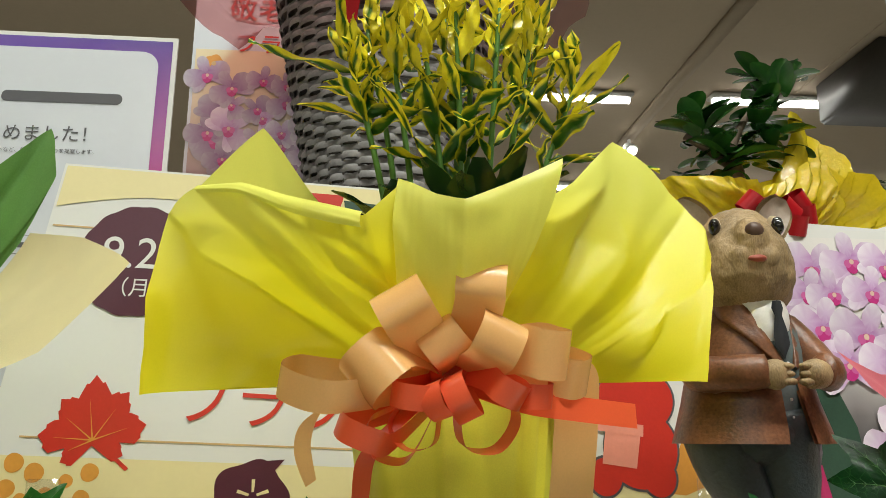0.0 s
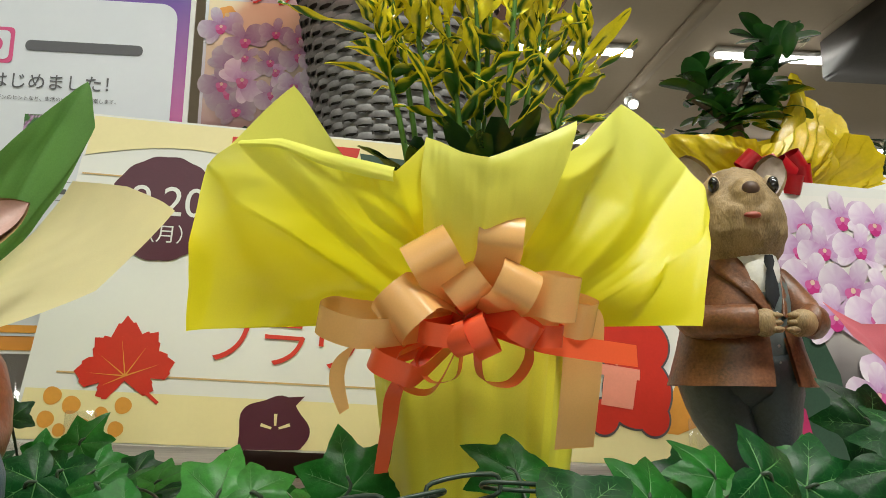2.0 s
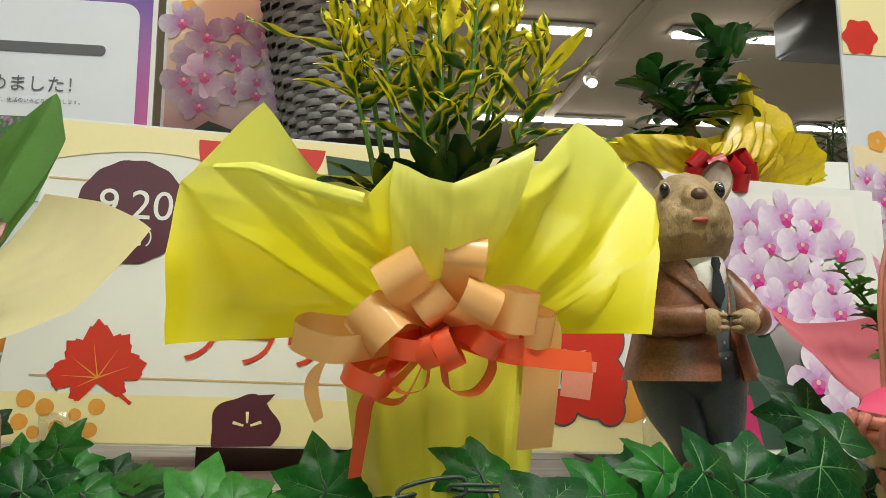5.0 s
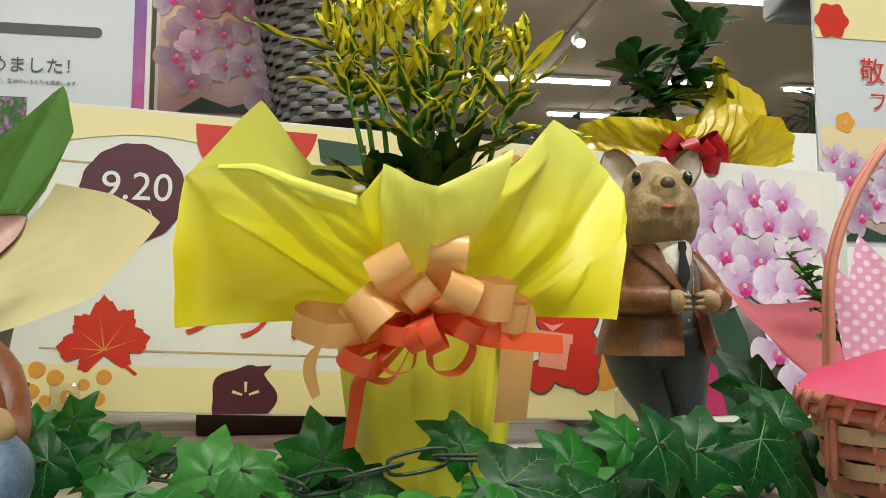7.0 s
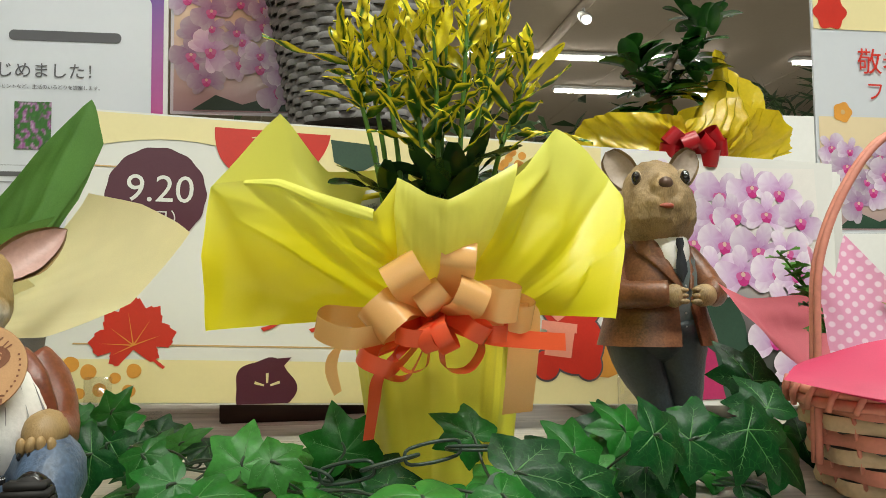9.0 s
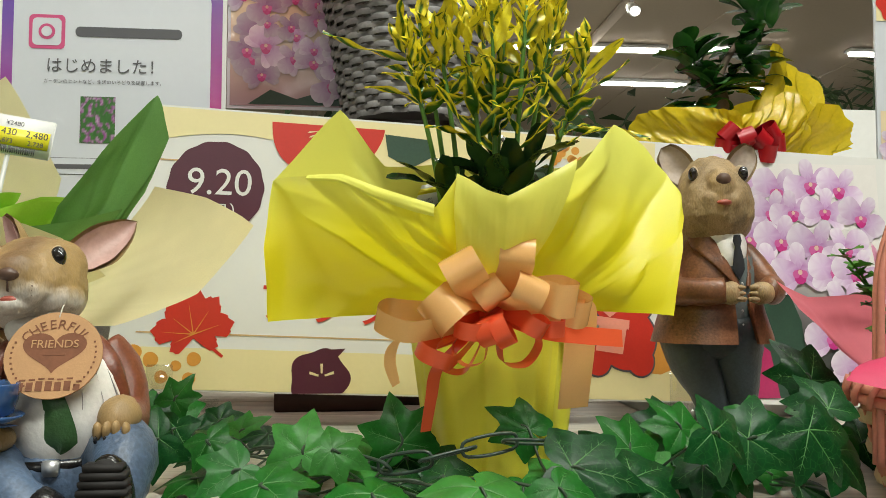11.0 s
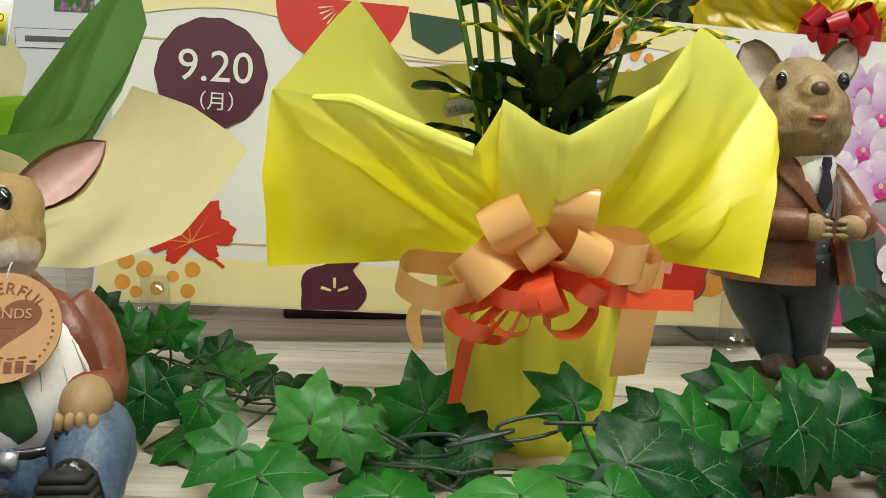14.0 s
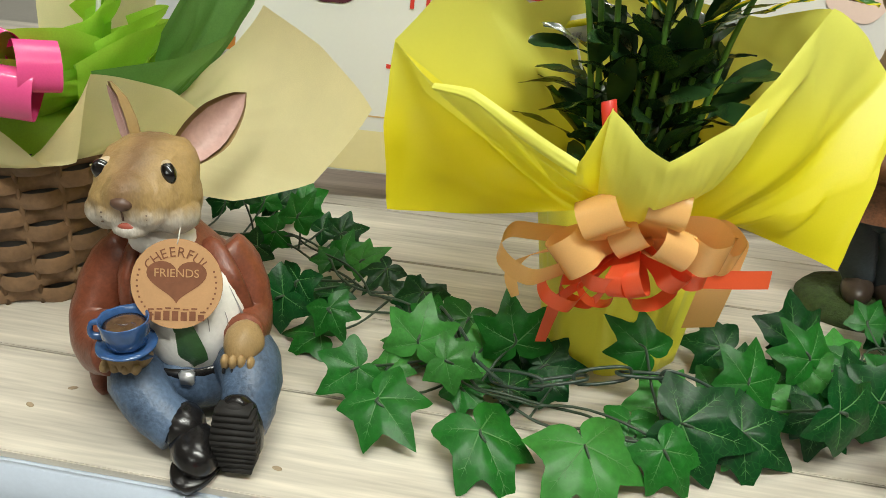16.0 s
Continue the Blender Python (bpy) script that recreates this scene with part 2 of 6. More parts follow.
# ---- display table ----
YAW = -6
bm = bmesh.new()
box(bm, -1.0, 1.15, -0.164, 0.75, -0.045, -0.006)
table = solo("display_table", bm, M_EDGE, "display table with pale planks and a blue-grey front edge", "table", smooth=False)
table.matrix_world = pose(0, 0, 0, 0, 0, YAW)
bm = bmesh.new()
box(bm, -1.0, 1.15, -0.171, -0.165, -0.075, -0.004, 0.001)
part("front_edge", bm, M_EDGE, table, "blue-grey painted front edge")
seams = (-0.163, -0.075, 0.018, 0.108, 0.2, 0.295, 0.39, 0.485, 0.58, 0.74)
random.seed(4)
for a, b in zip(seams, seams[1:]):
    cuts = [-1.0, random.uniform(-0.75, -0.35), random.uniform(0.25, 0.75), 1.15]
    for c, d in zip(cuts, cuts[1:]):
        bm = bmesh.new()
        box(bm, c + 0.0004, d - 0.0004, a + 0.0006, b - 0.0006, -0.006, random.uniform(-0.0004, 0), 0.0006)
        part("plank", bm, M_PLANK, table, smooth=False)
for kx, ky in ((-0.185, -0.141), (-0.33, -0.105), (-0.345, -0.125), (0.33, -0.05), (0.31, -0.035)):
    bm = bmesh.new()
    ell(bm, (kx, ky, -0.0002), (0.0032, 0.0017, 0.0005), (0, 0, random.uniform(-30, 30)), u=10, v=6)
    part("knot", bm, M_KNOT, table, "brown wood knot")
for px_, py_ in ((-0.9, -0.1), (1.05, -0.1), (-0.9, 0.65), (1.05, 0.65)):
    bm = bmesh.new()
    box(bm, px_ - 0.03, px_ + 0.03, py_ - 0.03, py_ + 0.03, FLOOR, -0.045, 0.003)
    part("leg", bm, M_EDGE, table)

# ---- the long board with the date ----
board = thing("display_board", "wide cream and white printed board with a maroon date badge", "sign")


def on_board(x, z, off=0.0006):
    return (x, 0.222 + 0.08 * z - off, z)


def board_poly(name, pts, mat, off=0.0006, label="", under=None):
    bm = bmesh.new()
    poly(bm, [on_board(x, z, off) for x, z in pts])
    return part(name, bm, mat, under or board, label, smooth=False)


def ring_pts(cx, cz, r, n=40, wave=0.0, k=12, sq=1.0):
    return [(cx + r * (1 + wave * math.cos(k * t)) * math.cos(t), cz + sq * r * (1 + wave * math.cos(k * t)) * math.sin(t)) for t in (2 * math.pi * i / n for i in range(n))]


BL, BR, TR, TL = (-0.335, 0.039), (0.445, 0.013), (0.460, 0.268), (-0.303, 0.310)


def bxz(a, b):
    """Place on the board by its width (0 to 1) and height (0 to 1)."""
    return tuple((BL[i] * (1 - a) + BR[i] * a) * (1 - b) + (TL[i] * (1 - a) + TR[i] * a) * b for i in (0, 1))


bm = bmesh.new()
f0 = [on_board(*c, 0) for c in (BL, BR, TR, TL)]
f1 = [on_board(*c, -0.003) for c in (BL, BR, TR, TL)]
v0, v1 = [bm.verts.new(p) for p in f0], [bm.verts.new(p) for p in f1]
bm.faces.new(v0), bm.faces.new(v1[::-1])
for i in range(4):
    bm.faces.new((v0[i], v1[i], v1[(i + 1) % 4], v0[(i + 1) % 4]))
part("panel", bm, M_PAPER, board, "white printed panel", smooth=False)
board_poly("yellow_band", [bxz(a, 0.993) for a in np.linspace(0.003, 0.66, 20)] + [bxz(a, 0.86 + 0.05 * math.sin(a * 14)) for a in np.linspace(0.66, 0.003, 30)], M_CREAM, label="pale yellow printed band")
board_poly("yellow_band", [bxz(a, 0.006) for a in np.linspace(0.004, 0.735, 20)] + [bxz(a, 0.148) for a in np.linspace(0.735, 0.004, 20)], M_CREAM, label="pale yellow printed band")
for b, a0, a1 in ((0.80, 0.005, 0.1), (0.80, 0.22, 0.62), (0.195, 0.03, 0.62)):
    board_poly("printed_line", [bxz(a0, b), bxz(a1, b), bxz(a1, b + 0.005), bxz(a0, b + 0.005)], M_LINE)
badge = board_poly("date_badge", ring_pts(-0.237, 0.228, 0.0455, 96, 0.012, 14), M_MAROON, 0.0009, "scalloped maroon date badge")
TILT = pose(0, 0, 0, 90 - 4.6, 0, 0)


def board_text(text, x, z, size, mat, turn=-2.0, spacing=1.0, under=None):
    m = Matrix.Translation(on_board(x, z, 0.0012)) @ TILT @ pose(0, 0, 0, 0, 0, turn)
    return lettering(text, size, mat, "lettering", under or board, m, spacing)


board_text("9.20", -0.2335, 0.2325, 0.0365, M_PAPER, under=badge)
board_text("（月）", -0.2325, 0.2045, 0.0165, M_PAPER, under=badge)
board_text("フラワー", -0.109, 0.113, 0.044, M_RED, -3)
board_text("花の日", -0.114, 0.196, 0.044, M_RED, -3)

# maple leaf
mc = (-0.253, 0.093)
leaf = [(mc[0], mc[1] - 0.008)]
for ang, r in ((212, 0.027), (176, 0.043), (137, 0.039), (94, 0.043), (52, 0.040), (14, 0.042), (-22, 0.027)):
    for da, k in ((18, 0.79), (11, 0.89), (8, 0.875), (0, 1.0), (-8, 0.875), (-11, 0.89), (-18, 0.79)):
        leaf.append((mc[0] + r * k * math.cos(radians(ang + da)) * 0.92, mc[1] - 0.004 + r * k * math.sin(radians(ang + da)) * 1.12))
leaf = leaf[:1] + leaf[:0:-1]
maple = board_poly("maple_leaf_print", leaf, M_RED, 0.0009, "red printed maple leaf")
for ang, r in ((58, 0.028), (100, 0.032), (142, 0.028), (176, 0.03), (20, 0.028), (205, 0.02)):
    d = (math.cos(radians(ang)), math.sin(radians(ang)))
    board_poly("leaf_vein", [(mc[0] - d[1] * 0.0006, mc[1] - 0.004 + d[0] * 0.0006), (mc[0] + d[1] * 0.0006, mc[1] - 0.004 - d[0] * 0.0006), (mc[0] + d[0] * r, mc[1] - 0.004 + d[1] * r)], M_ORANGE, 0.0012, under=maple)
board_poly("leaf_stem", [(mc[0], mc[1] - 0.004), (mc[0] + 0.026, mc[1] - 0.026), (mc[0] + 0.028, mc[1] - 0.024), (mc[0] + 0.002, mc[1] - 0.002)], M_RED, 0.0011, under=maple)
# plum blossom cake at the lower edge
plum = board_poly("plum_print", [(x, max(z, bxz(0.26, 0.004)[1])) for x, z in ring_pts(-0.136, 0.047, 0.0275, 60, 0.07, 5)], M_MAROON, 0.0009, "maroon printed plum shape")
board_poly("plum_print", [(-0.132, 0.068), (-0.128, 0.074), (-0.112, 0.075), (-0.119, 0.067)], M_MAROON, 0.0011)
for k in range(5):
    t = radians(90 + 72 * k)
    c, s = math.cos(t), math.sin(t)
    if k in (2, 3):
        continue
    board_poly("plum_stroke", [(-0.134 + c * 0.003 - s * 0.0009, 0.049 + s * 0.003 + c * 0.0009), (-0.134 + c * 0.003 + s * 0.0009, 0.049 + s * 0.003 - c * 0.0009), (-0.134 + c * 0.012 + s * 0.0013, 0.049 + s * 0.012 - c * 0.0013), (-0.134 + c * 0.012 - s * 0.0013, 0.049 + s * 0.012 + c * 0.0013)], M_CREAM, 0.0013, under=plum)
for x, z, r in ((-0.306, 0.073, 0.007), (-0.291, 0.066, 0.007), (-0.309, 0.055, 0.0065), (-0.281, 0.05, 0.006), (-0.252, 0.066, 0.0065), (-0.256, 0.048, 0.006), (-0.268, 0.06, 0.005), (-0.298, 0.047, 0.005)):
    board_poly("orange_dot", ring_pts(x, z, r, 24, 0.03, 3), M_ORANGE, 0.0009)
# red blossom cut by the top edge
blossom = board_poly("red_blossom", [(x, min(z, 0.2935 - 0.055 * (x + 0.131) - 0.002)) for x, z in ring_pts(-0.131, 0.293, 0.055, 70, 0.02, 5)], M_RED, 0.0009, "red printed blossom")
for k in range(12):
    t = radians(180 + 180 * (k + 0.5) / 12)
    c, s = math.cos(t), math.sin(t)
    board_poly("blossom_stroke", [(-0.131 + c * 0.006, 0.287 + s * 0.006), (-0.131 + c * 0.018 - s * 0.0008, 0.287 + s * 0.018 + c * 0.0008), (-0.131 + c * 0.02, 0.287 + s * 0.02), (-0.131 + c * 0.018 + s * 0.0008, 0.287 + s * 0.018 - c * 0.0008)], M_CREAM, 0.0012, under=blossom)
board_poly("leaf_print", [(-0.075, 0.284), (-0.03, 0.279), (-0.028, 0.262), (-0.05, 0.25), (-0.072, 0.262)], M_DKGREENP, 0.0010)
random.seed(8)
for _ in range(16):
    board_poly("orange_dot", ring_pts(random.uniform(0.09, 0.155), random.uniform(0.235, 0.275), 0.0042, 14), M_ORANGE, 0.0009)
board_poly("pale_blossom", ring_pts(0.196, 0.228, 0.031, 50, 0.06, 5), material("pale_pink_print", (0.8, 0.62, 0.55), 0.4, 0.05), 0.0008, "pale pink printed blossom")
for i in range(7):
    for j in range(5):
        x, z = 0.178 + i * 0.0062 + (j % 2) * 0.003, 0.243 - j * 0.0065 - i * 0.001
        if (x - 0.196) ** 2 + (z - 0.229) ** 2 < 0.0185 ** 2:
            board_poly("maroon_dot", ring_pts(x, z, 0.0021, 10), M_MAROON, 0.0011)
# red rounded print with a salmon gift box
board_poly("orange_leaf_print", [(0.178, 0.050), (0.196, 0.048), (0.222, 0.058), (0.212, 0.075), (0.215, 0.1), (0.198, 0.092)], M_ORANGE, 0.0008)
for cx, cz, r, q in ((0.161, 0.121, 0.031, 0.85), (0.163, 0.083, 0.029, 1.05), (0.133, 0.062, 0.013, 1.1), (0.176, 0.061, 0.013, 1.1)):
    board_poly("round_print", ring_pts(cx, cz, r + 0.0018, 40, 0, 1, q), M_GREYTXT, 0.0010 + 0.0002 * q)
    board_poly("round_print", ring_pts(cx, cz, r, 40, 0, 1, q), M_RED, 0.0014 + 0.0002 * q, "plain red rounded print")
board_poly("gift_print", [(0.131, 0.072), (0.158, 0.068), (0.163, 0.094), (0.135, 0.098)], M_PINKP, 0.0019, "salmon printed gift box")
board_poly("gift_print", [(0.129, 0.097), (0.165, 0.092), (0.166, 0.101), (0.130, 0.106)], M_PINKP, 0.0021)
board_poly("gift_bow", [(0.146, 0.104), (0.136, 0.113), (0.146, 0.110), (0.158, 0.112)], M_PINKP, 0.0022)

# ---- printed orchids ----


def orchid_print(parent, name, cx, cz, r, turn, place, off, pale):
    """One printed moth orchid: five petals and a lip, flat in the picture's plane."""
    bm = bmesh.new()
    lay = bm.verts.layers.float_color.new("Col")
    a, b, c = (0.68, 0.50, 0.72), (0.50, 0.22, 0.52), (0.84, 0.77, 0.85)
    for k, (ang, ln, wd) in enumerate(((90, 0.95, 0.62), (215, 0.95, 0.56), (325, 0.95, 0.56), (8, 1.0, 1.08), (172, 1.0, 1.08))):
        t = radians(ang + turn)
        q = pale * random.uniform(0.93, 1.05)

        def at(lx, lz, c):
            x, z = r * (lx * math.cos(t) - lz * math.sin(t)), r * (lx * math.sin(t) + lz * math.cos(t))
            v = bm.verts.new(place(cx + x, cz + z, off + 0.00001 * k))
            v[lay] = (*[q * w for w in c], 1)
            return v

        root, mid = at(0.05, 0, b), at(0.5 * ln, 0, a)
        ring = []
        for i in range(18):
            u = 2 * math.pi * i / 18
            ring.append(at(0.5 * ln * (1 + math.cos(u)), 0.5 * wd * math.sin(u) * (0.78 + 0.22 * math.cos(u)) * (1 + 0.05 * math.sin(5 * u)), mixc(b, c, 0.5 + 0.5 * math.cos(u) + 0.15 * math.sin(7 * u))))
        for i in range(18):
            if i in (8, 9):
                bm.faces.new((ring[i], ring[(i + 1) % 18], root))
            bm.faces.new((ring[i], ring[(i + 1) % 18], mid))
    for dx, dz, q, cc, o in ((0, -0.12, 0.2, (0.52, 0.04, 0.22), 0.00006), (-0.13, -0.04, 0.11, (0.60, 0.12, 0.34), 0.00007), (0.13, -0.04, 0.11, (0.60, 0.12, 0.34), 0.00007), (0, 0.02, 0.07, (0.7, 0.5, 0.4), 0.00008)):
        vs = []
        for i in range(12):
            u = 2 * math.pi * i / 12
            v = bm.verts.new(place(cx + r * (dx + q * math.cos(u)), cz + r * (dz + q * 1.15 * math.sin(u)), off + o))
            v[lay] = (*cc, 1)
            vs.append(v)
        bm.faces.new(vs)
    part(name, bm, M_PRINT, parent, smooth=False)


def photo_patch(parent, name, place, x0, x1, z0, z1, off, col, mat=None, n=14):
    bm = bmesh.new()
    grid(bm, [[place(x0 + (x1 - x0) * i / n, z0 + (z1 - z0) * j / n, off) for i in range(n + 1)] for j in range(n + 1)])
    lay = bm.verts.layers.float_color.new("Col")
    for k, v in enumerate(bm.verts):
        v[lay] = (*col((k % (n + 1)) / n, (k // (n + 1)) / n), 1)
    return part(name, bm, mat or M_PRINT, parent, smooth=False)


def mixc(a, b, t):
    t = max(0, min(1, t))
    return tuple(p * (1 - t) + q * t for p, q in zip(a, b))


random.seed(11)
photo_patch(board, "orchid_photo", on_board, 0.255, 0.438, 0.0235, 0.262, 0.0007,
            lambda u, v: mixc(mixc((0.03, 0.05, 0.035), (0.25, 0.2, 0.22), v * 1.6), (0.80, 0.77, 0.74), (v - 0.35) * 3 + abs(u - 0.5)))
board_poly("leaf_print", [(0.30, 0.024), (0.30, 0.12), (0.325, 0.15), (0.345, 0.10), (0.352, 0.024)], M_DKGREENP, 0.0010)
board_poly("wrap_print", [(0.262, 0.024), (0.262, 0.06), (0.29, 0.085), (0.31, 0.07), (0.318, 0.024)], material("magenta_print", (0.42, 0.03, 0.12), 0.35, 0.25, 40), 0.0012)
k = 0
for row in range(7):
    for col in range(6):
        x, z = 0.265 + col * 0.033 + (row % 2) * 0.016 + random.uniform(-0.006, 0.006), 0.238 - row * 0.031 + random.uniform(-0.006, 0.006)
        if x > 0.424 or (z < 0.125 and x < 0.365 + 0.12 * (0.125 - z)) or (x - 0.275) + (z - 0.262) * 1.1 > 0.12:
            continue
        k += 1
        orchid_print(board, "orchid_print", x, z, random.uniform(0.025, 0.035), random.uniform(-40, 40), on_board, 0.0013 + k * 0.00009, random.uniform(0.85, 1.02))

for hx in (-0.281, 0.215):
    clip = thing("sign_clip", "clear acrylic clip holding up the printed board", "sign clip", (hx, 0.222, 0), "clear clips under the board")
    bm = bmesh.new()
    box(bm, -0.012, 0.012, -0.012, 0.03, 0, 0.003, 0.001)
    part("base", bm, M_ACRYL, clip)
    bm = bmesh.new()
    box(bm, -0.012, 0.012, -0.003, -0.0005, 0.003, 0.062, 0.001)
    box(bm, -0.012, 0.012, 0.010, 0.012, 0.003, 0.05, 0.001)
    part("jaw", bm, M_ACRYL, clip)
bm = bmesh.new()
box(bm, -0.19, -0.064, 0.33, 0.36, 0, 0.032, 0.0015)
solo("wooden_block", bm, M_BROWNW, "dark brown wooden block standing on the table behind the board", "block")

# ---- wrapped croton ----
M_WRAP = material("yellow_wrap", (1, 1, 1), 0.38, 0.08, 14, 1500, 0.08, attribute="Col", translucent=0.38, dist=0.0004)
# opaque copy of the wrap, its yellow set to brighten the pot
M_POTWRAP = material("opaque_yellow_wrap", (0.92, 0.89, 0.08), 0.45, 0.16, 14, 1500, 0.1, dist=0.0004)
M_SOIL = material("potting_soil", (0.04, 0.028, 0.02), 0.95, 0.5, 150, 600, 0.8)
M_BOW = material("apricot_ribbon", (0.98, 0.56, 0.21), 0.27, 0.10, 20, 1200, 0.1, coat=0.3, translucent=0.25, dist=0.0003)
M_BOWR = material("coral_ribbon", (0.90, 0.13, 0.045), 0.30, 0.08, 20, 1200, 0.1, coat=0.2, translucent=0.25, dist=0.0003)
M_LEAF = material("croton_leaf", (1, 1, 1), 0.22, 0.22, 120, 900, 0.15, attribute="Col", island=0.22, translucent=0.1, dist=0.0006)
M_STEM = material("green_stem", (0.09, 0.22, 0.03), 0.45, 0.3, 150)

plant = thing("croton_plant", "potted variegated croton in yellow paper wrap on the table", "potted plant", (0, 0.042, 0))
PX, PY = 0.0, 0.042


# wrapped pot: a tapered body with vertical pleats
bm = bmesh.new()
rows = []
for j in range(13):
    v = j / 12
    r = 0.046 + 0.013 * v
    row = []
    for i in range(160):
        t = 2 * math.pi * i / 160
        w = 0.0016 * (0.3 + v) * math.sin(5 * t + 0.8 * v) + 0.0012 * math.sin(11 * t + 2) + 0.0022 * max(0, math.sin(3 * t + 1.9)) ** 6 + (0.0036 if 4.42 < t < 5.05 else 0.0) + (0.0030 if 5.3 < t < 5.8 else 0.0) + 0.0042 * abs(math.sin(4.5 * t + 0.9 * v)) * (0.4 + v)
        row.append(((r + w) * math.cos(t), (r + w) * math.sin(t), 0.128 * v + 0.0005))
    rows.append(row)
vs = grid(bm, rows, True)
bm.faces.new(vs[0][::-1])
part("pot_wrap", bm, M_POTWRAP, plant, "yellow paper round the pot")
bm = bmesh.new()
grid(bm, [[(0.052 * q * math.cos(2 * math.pi * i / 30), 0.052 * q * math.sin(2 * math.pi * i / 30), 0.118 + 0.003 * noise.noise((i, q * 9, 1))) for i in range(30)] for q in (0.02, 0.35, 0.7, 1)], True)
part("soil", bm, M_SOIL, plant, "dark potting soil")


def sheet(name, base, rim, mat, per=12, steps=16, bulge=0.012, crease=0.003, seed=1, parent=None, sharp=True, label="", out=None, origin=None, flare=1.0, pleat=0.0, folds=9, fade=None, fan=0.32):
    """A sheet of paper from a gathered base line to a free rim, with creases that fan out of the gather."""
    o = Vector(origin) if origin else Vector((PX, PY, 0))
    bpts, rpts = smooth_path(base, per), smooth_path(rim, per)
    straight = [Vector(a).lerp(Vector(b), k / per) for a, b in zip(rim, rim[1:]) for k in range(per)] + [Vector(rim[-1])]
    rpts = [a.lerp(b, 0.7) for a, b in zip(rpts, straight)]
    n = len(rpts)
    if len(bpts) != n:
        bpts = [bpts[min(len(bpts) - 1, round(i * (len(bpts) - 1) / (n - 1)))] for i in range(n)]
    rnd = random.Random(seed * 13 + 5)
    fw, fh = max(3, n // 13), 4
    facet = [[rnd.uniform(-1, 1) for _ in range(fw + 2)] for _ in range(fh + 2)]
    rows = []
    for j in range(steps + 1):
        v = j / steps
        row = []
        for i in range(n):
            gu, gv = i / n * fw + 0.6 * v, v * fh
            a, b = int(gu), int(gv)
            x, y = gu - a, gv - b
            if x + y < 1:
                fold = facet[b][a] + x * (facet[b][a + 1] - facet[b][a]) + y * (facet[b + 1][a] - facet[b][a])
            else:
                fold = facet[b + 1][a + 1] + (1 - x) * (facet[b + 1][a] - facet[b + 1][a + 1]) + (1 - y) * (facet[b][a + 1] - facet[b + 1][a + 1])
            e = v ** (1 + (flare - 1) * math.exp(-((i / n - 0.53) / 0.13) ** 2))
            p = bpts[i].lerp(rpts[i], v)
            p.y = bpts[i].y + (rpts[i].y - bpts[i].y) * e
            d = Vector((p.x - o.x, p.y - o.y, 0))
            d = d.normalized() if d.length > 1e-6 else Vector((0, -1, 0))
            if out:
                d = Vector(out)
            u = i / n
            k = noise.noise((u * 11 + seed * 7.3, v * 1.3, seed)) + 0.5 * noise.noise((u * 27 + seed, v * 2.5, 3.1)) + 0.9 * abs(noise.noise((u * 7 + seed * 3, v * 3.5 + u * 5, 8.0))) + 0.35 * abs(noise.noise((u * 19 - v * 6, v * 7 + seed, 4.0)))
            p = p + d * (bulge * math.sin(math.pi * v) ** 0.8 + crease * (fan * k + 0.95 * fold) * math.sin(math.pi * min(1, v * 0.75 + 0.12)))
            p = p + d * pleat * v * (abs(((u * folds + 1.3 * noise.noise((u * 5, v * 1.5, seed))) % 1) * 2 - 1) - 0.5)
            row.append(p - o if parent else p)
        rows.append(row)
    bm = bmesh.new()
    grid(bm, rows)
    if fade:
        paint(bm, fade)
    return part(name, bm, mat, parent, label)


def mixed(a, b, t):
    t = max(0, min(1, t))
    return tuple(p * (1 - t) + q * t for p, q in zip(a, b))


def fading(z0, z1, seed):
    """Deep yellow below height z0 that blends to pale yellow at z1."""
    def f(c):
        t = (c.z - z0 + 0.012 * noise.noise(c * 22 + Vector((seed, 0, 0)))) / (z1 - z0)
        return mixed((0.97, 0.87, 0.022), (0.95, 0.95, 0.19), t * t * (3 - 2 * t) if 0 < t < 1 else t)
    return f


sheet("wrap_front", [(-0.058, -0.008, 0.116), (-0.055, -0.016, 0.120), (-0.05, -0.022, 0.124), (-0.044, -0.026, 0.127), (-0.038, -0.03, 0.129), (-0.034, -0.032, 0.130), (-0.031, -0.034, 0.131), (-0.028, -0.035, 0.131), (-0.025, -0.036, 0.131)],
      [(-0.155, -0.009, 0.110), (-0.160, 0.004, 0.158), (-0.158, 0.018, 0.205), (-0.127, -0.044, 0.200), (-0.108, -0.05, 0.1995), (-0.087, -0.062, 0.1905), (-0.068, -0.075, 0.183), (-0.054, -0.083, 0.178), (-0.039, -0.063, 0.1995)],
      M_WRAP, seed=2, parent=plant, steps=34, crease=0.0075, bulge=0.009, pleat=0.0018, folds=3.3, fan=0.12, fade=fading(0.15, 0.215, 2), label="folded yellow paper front")
